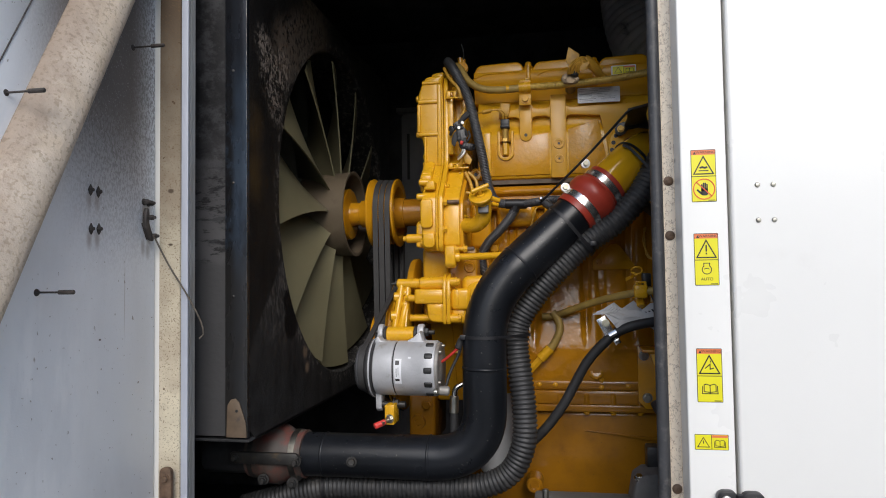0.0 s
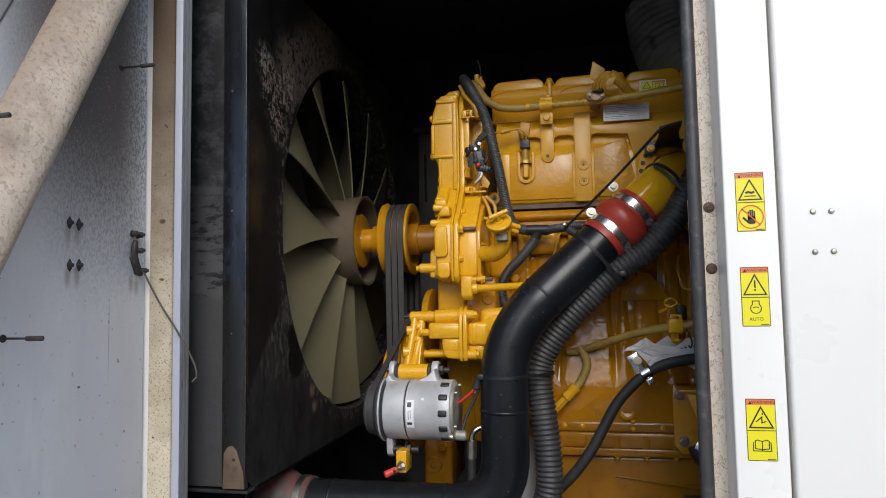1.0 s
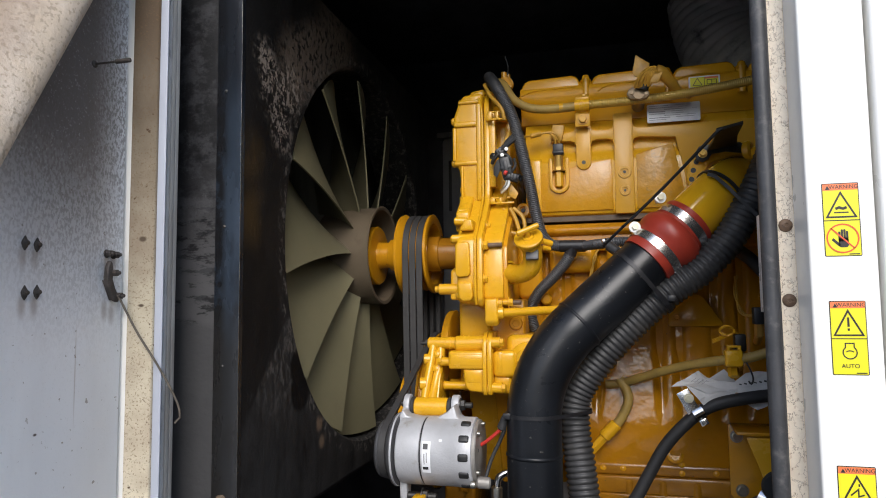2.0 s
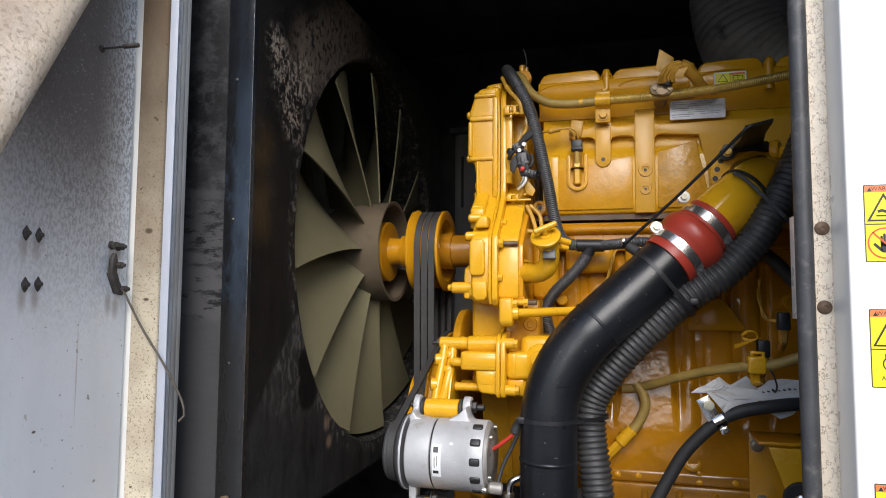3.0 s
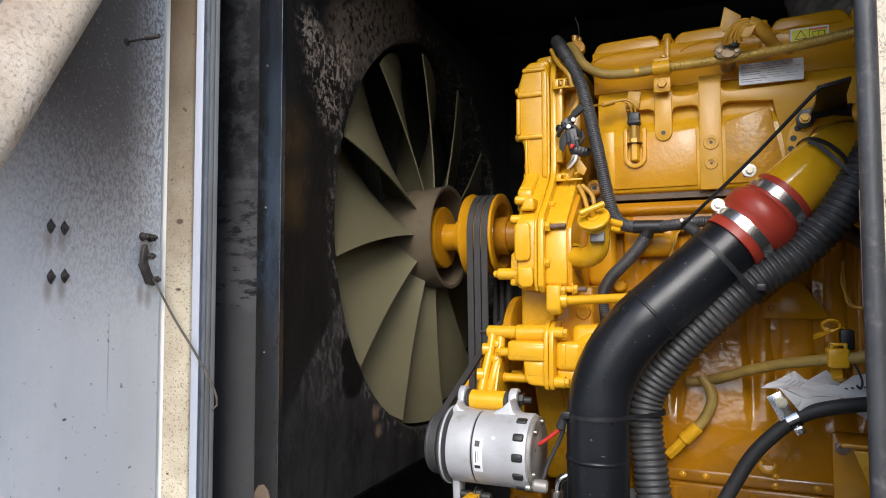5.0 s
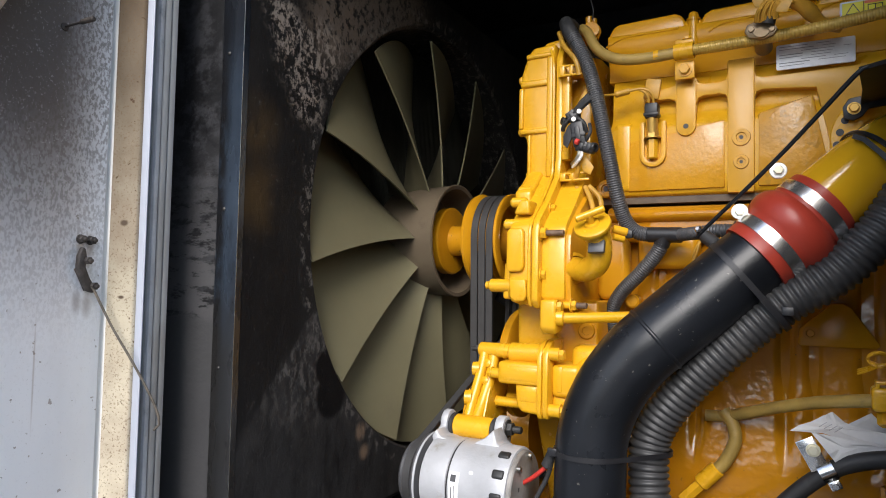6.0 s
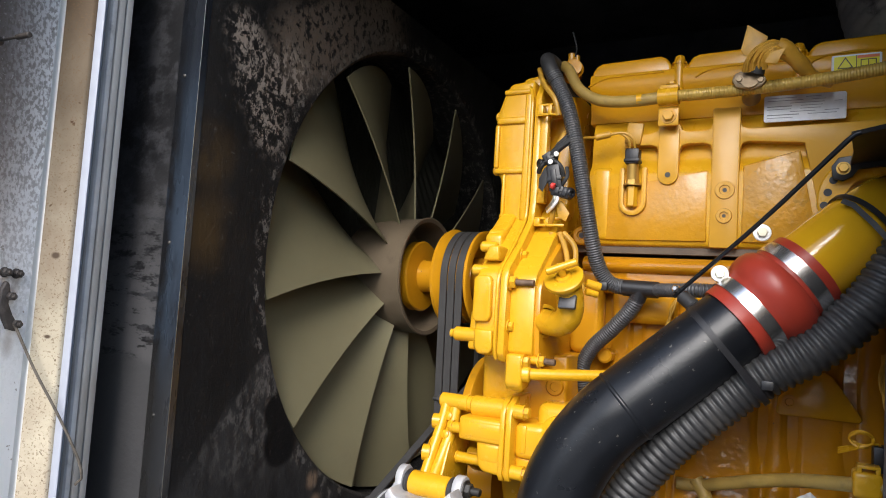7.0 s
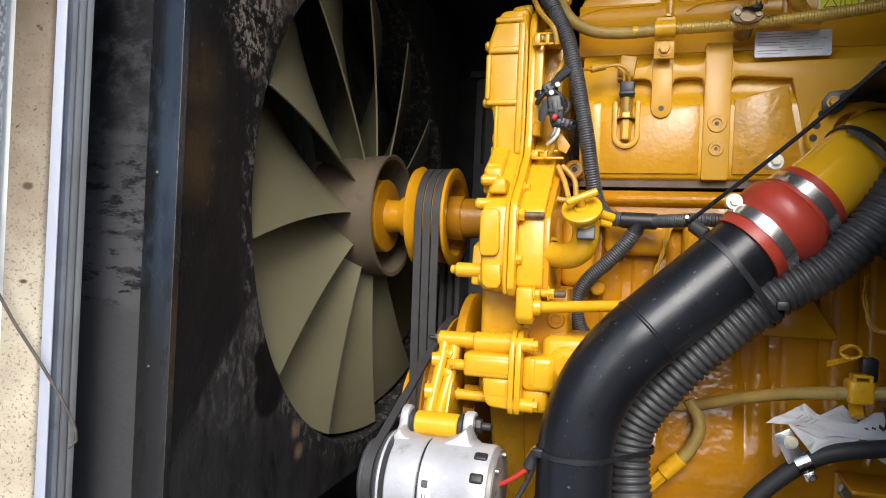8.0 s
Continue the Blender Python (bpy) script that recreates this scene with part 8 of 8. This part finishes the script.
def warning_sign(x0, z0, x1, z1, kind, label):
    sign = thing("warning_sign", ((x0 + x1) / 2, PY, z0), label, "sign", "warning signs")
    part("backing", prism(M(), rounded(x0, z0, x1, z1, 0.0015), "y", PY - 0.0004, PY + 0.0006), sign_black, sign)
    b = 0.0010
    sign = part("field", prism(M(), rounded(x0 + b, z0 + b, x1 - b, z1 - b, 0.0010), "y", PY - 0.0007, PY - 0.0003), sign_yellow, sign)
    cx, w, h = (x0 + x1) / 2, x1 - x0, z1 - z0
    y = PY - 0.0007
    part("header", flat([(x0 + b, z1 - b - 0.0075), (x1 - b, z1 - b - 0.0075), (x1 - b, z1 - b), (x0 + b, z1 - b)], y, 0.0002), sign_orange, sign)
    letters("WARNING", 0.0064, (cx + 0.0035, y - 0.0003, z1 - b - 0.0038), sign_black, sign)
    part("header_mark", flat([(x0 + 0.0035, z1 - 0.0075), (x0 + 0.0085, z1 - 0.0075), (x0 + 0.006, z1 - 0.0030)], y - 0.0002), sign_black, sign)
    zm = z0 + h * 0.5 - 0.001
    part("divider", bars([((x0 + b, zm), (x1 - b, zm))], y, 0.0011), sign_black, sign)
    tz = (zm + z1 - 0.0085) / 2
    triangle(sign, cx, tz + 0.0005, w * 0.78, (z1 - 0.0085 - zm) * 0.80, y)
    bz = (z0 + zm) / 2
    if kind == "hot":
        part("symbol", stroke([(cx - 0.006, tz - 0.004), (cx - 0.002, tz - 0.0025), (cx + 0.002, tz - 0.004), (cx + 0.006, tz - 0.0025)], y, 0.003), sign_black, sign)
        part("symbol", bars([((cx - 0.007, tz - 0.0085), (cx + 0.007, tz - 0.0085))], y, 0.0015), sign_black, sign)
        blob = M()
        prism(blob, rounded(cx - 0.0045, bz - 0.0105, cx + 0.006, bz + 0.001, 0.003), "y", y - 0.0003, y)
        for k, hh in enumerate((0.008, 0.0105, 0.0105, 0.0085)):
            prism(blob, rounded(cx - 0.0045 + k * 0.0027, bz - 0.004, cx - 0.0022 + k * 0.0027, bz + hh, 0.001, 3), "y", y - 0.0003, y)
        join(blob, bars([((cx - 0.010, bz - 0.0015), (cx - 0.004, bz - 0.0075))], y, 0.003))
        part("symbol", blob, sign_black, sign)
        part("ban_ring", ring2(cx, bz, 0.0165, y - 0.0003, 0.0016), sign_red, sign)
        part("ban_bar", bars([((cx - 0.0117, bz + 0.0117), (cx + 0.0117, bz - 0.0117))], y - 0.0003, 0.0016), sign_red, sign)
    elif kind == "start":
        part("symbol", bars([((cx, tz + 0.006), (cx, tz - 0.003))], y, 0.0022), sign_black, sign)
        part("symbol", bars([((cx, tz - 0.0065), (cx, tz - 0.0075))], y, 0.0022), sign_black, sign)
        gz = bz + 0.005
        part("symbol", ring2(cx, gz, 0.0072, y, 0.0013, a0=125, a1=415), sign_black, sign)
        part("symbol", stroke([(cx - 0.0045, gz + 0.006), (cx - 0.0045, gz + 0.0105), (cx + 0.0045, gz + 0.0105), (cx + 0.0045, gz + 0.006)], y, 0.0013), sign_black, sign)
        part("symbol", ring2(cx, gz - 0.004, 0.006, y, 0.0012, a0=50, a1=130, n=8), sign_black, sign)
        letters("AUTO", 0.0068, (cx, y - 0.0003, bz - 0.0105), sign_black, sign)
    else:
        part("symbol", stroke([(cx - 0.007, tz - 0.006), (cx + 0.001, tz + 0.001), (cx + 0.001, tz - 0.007), (cx + 0.007, tz - 0.005)], y, 0.0016), sign_black, sign)
        part("symbol", stroke([(cx + 0.002, tz + 0.004), (cx + 0.002, tz + 0.007)], y, 0.0016), sign_black, sign)
        book(sign, cx, bz, 0.024, 0.016, y)
    part("small_print", bars([((x1 - 0.013, z0 + 0.0025), (x1 - 0.003, z0 + 0.0025))], y, 0.0012), sign_black, sign)
    return sign


def book(sign, cx, cz, w, h, y):
    for q in (-1, 1):
        part("symbol", stroke([(cx, cz + h * 0.38), (cx + q * w * 0.25, cz + h * 0.5), (cx + q * w * 0.38, cz + h * 0.42), (cx + q * w * 0.38, cz - h * 0.25), (cx, cz - h * 0.32)], y, w * 0.055), sign_black, sign)
        part("symbol", stroke([(cx + q * w * 0.47, cz + h * 0.32), (cx + q * w * 0.5, cz - h * 0.45), (cx, cz - h * 0.45)], y, w * 0.055), sign_black, sign)
    part("symbol", stroke([(cx, cz + h * 0.38), (cx, cz - h * 0.45)], y, w * 0.055), sign_black, sign)


warning_sign(0.2500, 1.6435, 0.2890, 1.7295, "hot", "yellow warning sign about a hot surface")
warning_sign(0.2510, 1.5070, 0.2890, 1.5920, "start", "yellow warning sign about automatic start")
warning_sign(0.2495, 1.3185, 0.2890, 1.4050, "book", "yellow warning sign with triangle and open book")
sign = thing("warning_sign", (0.269, PY, 1.243), "small landscape yellow warning sign, stuck slightly askew", "sign", "warning signs")
part("backing", prism(M(), rounded(0.2432, 1.2425, 0.2952, 1.2672, 0.0012), "y", PY - 0.0004, PY + 0.0006), sign_black, sign)
sign = part("field", prism(M(), rounded(0.2440, 1.2433, 0.2944, 1.2664, 0.001), "y", PY - 0.0007, PY - 0.0003), sign_yellow, sign)
part("header", flat([(0.2694, 1.2622), (0.2940, 1.2622), (0.2940, 1.2660), (0.2694, 1.2660)], PY - 0.0007, 0.0002), sign_orange, sign)
part("divider", bars([((0.2692, 1.244), (0.2692, 1.266))], PY - 0.0007, 0.0009), sign_black, sign)
triangle(sign, 0.2565, 1.2546, 0.018, 0.015, PY - 0.0007)
part("symbol", bars([((0.2565, 1.2570), (0.2565, 1.2530))], PY - 0.0007, 0.0013), sign_black, sign)
book(sign, 0.2818, 1.2525, 0.017, 0.012, PY - 0.0007)

# engine data plate and its small caution label
plate = thing("data_plate", (0.144, 1.846, 1.964), "silver engine data plate with unreadable print", "plate")
plate = part("sheet", prism(M(), rounded(0.0915, 1.9645, 0.1965, 2.0035, 0.003), "y", 1.8495, 1.853, 0.0005), plate_metal, plate)
random.seed(7)
for k in range(8):
    z = 1.9995 - 0.0042 * k
    x0 = 0.096 + (0.03 if k in (2, 5) else 0)
    x1 = x0 + random.uniform(0.03, 0.055)
    part("printed_line", bars([((x0, z), (x1, z))], 1.8495, 0.0008 if k not in (3, 6) else 0.0013), grey_print, plate)
    if k < 7:
        part("printed_line", bars([((x1 + 0.012, z), (min(0.191, x1 + 0.012 + random.uniform(0.015, 0.04)), z))], 1.8495, 0.0007), grey_print, plate)
lab = thing("caution_label", (0.207, 1.857, 2.035), "small yellow caution label in a white frame", "label")
part("backing", prism(M(), rounded(0.177, 2.033, 0.238, 2.058, 0.002), "y", 1.8565, 1.859), white_print, lab)
lab = part("field", flat([(0.180, 2.0355), (0.235, 2.0355), (0.235, 2.0555), (0.180, 2.0555)], 1.8565, 0.0003), sign_yellow, lab)
part("header", flat([(0.2085, 2.0515), (0.235, 2.0515), (0.235, 2.0555), (0.2085, 2.0555)], 1.8562, 0.0003), sign_orange, lab)
part("divider", bars([((0.2075, 2.0355), (0.2075, 2.0555))], 1.8562, 0.001), sign_black, lab)
a_, b_, c_ = (0.194, 2.0535), (0.185, 2.0385), (0.203, 2.0385)
part("triangle", stroke([a_, b_, c_], 1.8562, 0.0012, True), sign_black, lab)
part("symbol", stroke([(0.213, 2.040), (0.213, 2.049), (0.231, 2.049), (0.231, 2.040)], 1.8562, 0.0011, True), sign_black, lab)
part("symbol", stroke([(0.222, 2.040), (0.222, 2.049)], 1.8562, 0.0011), sign_black, lab)
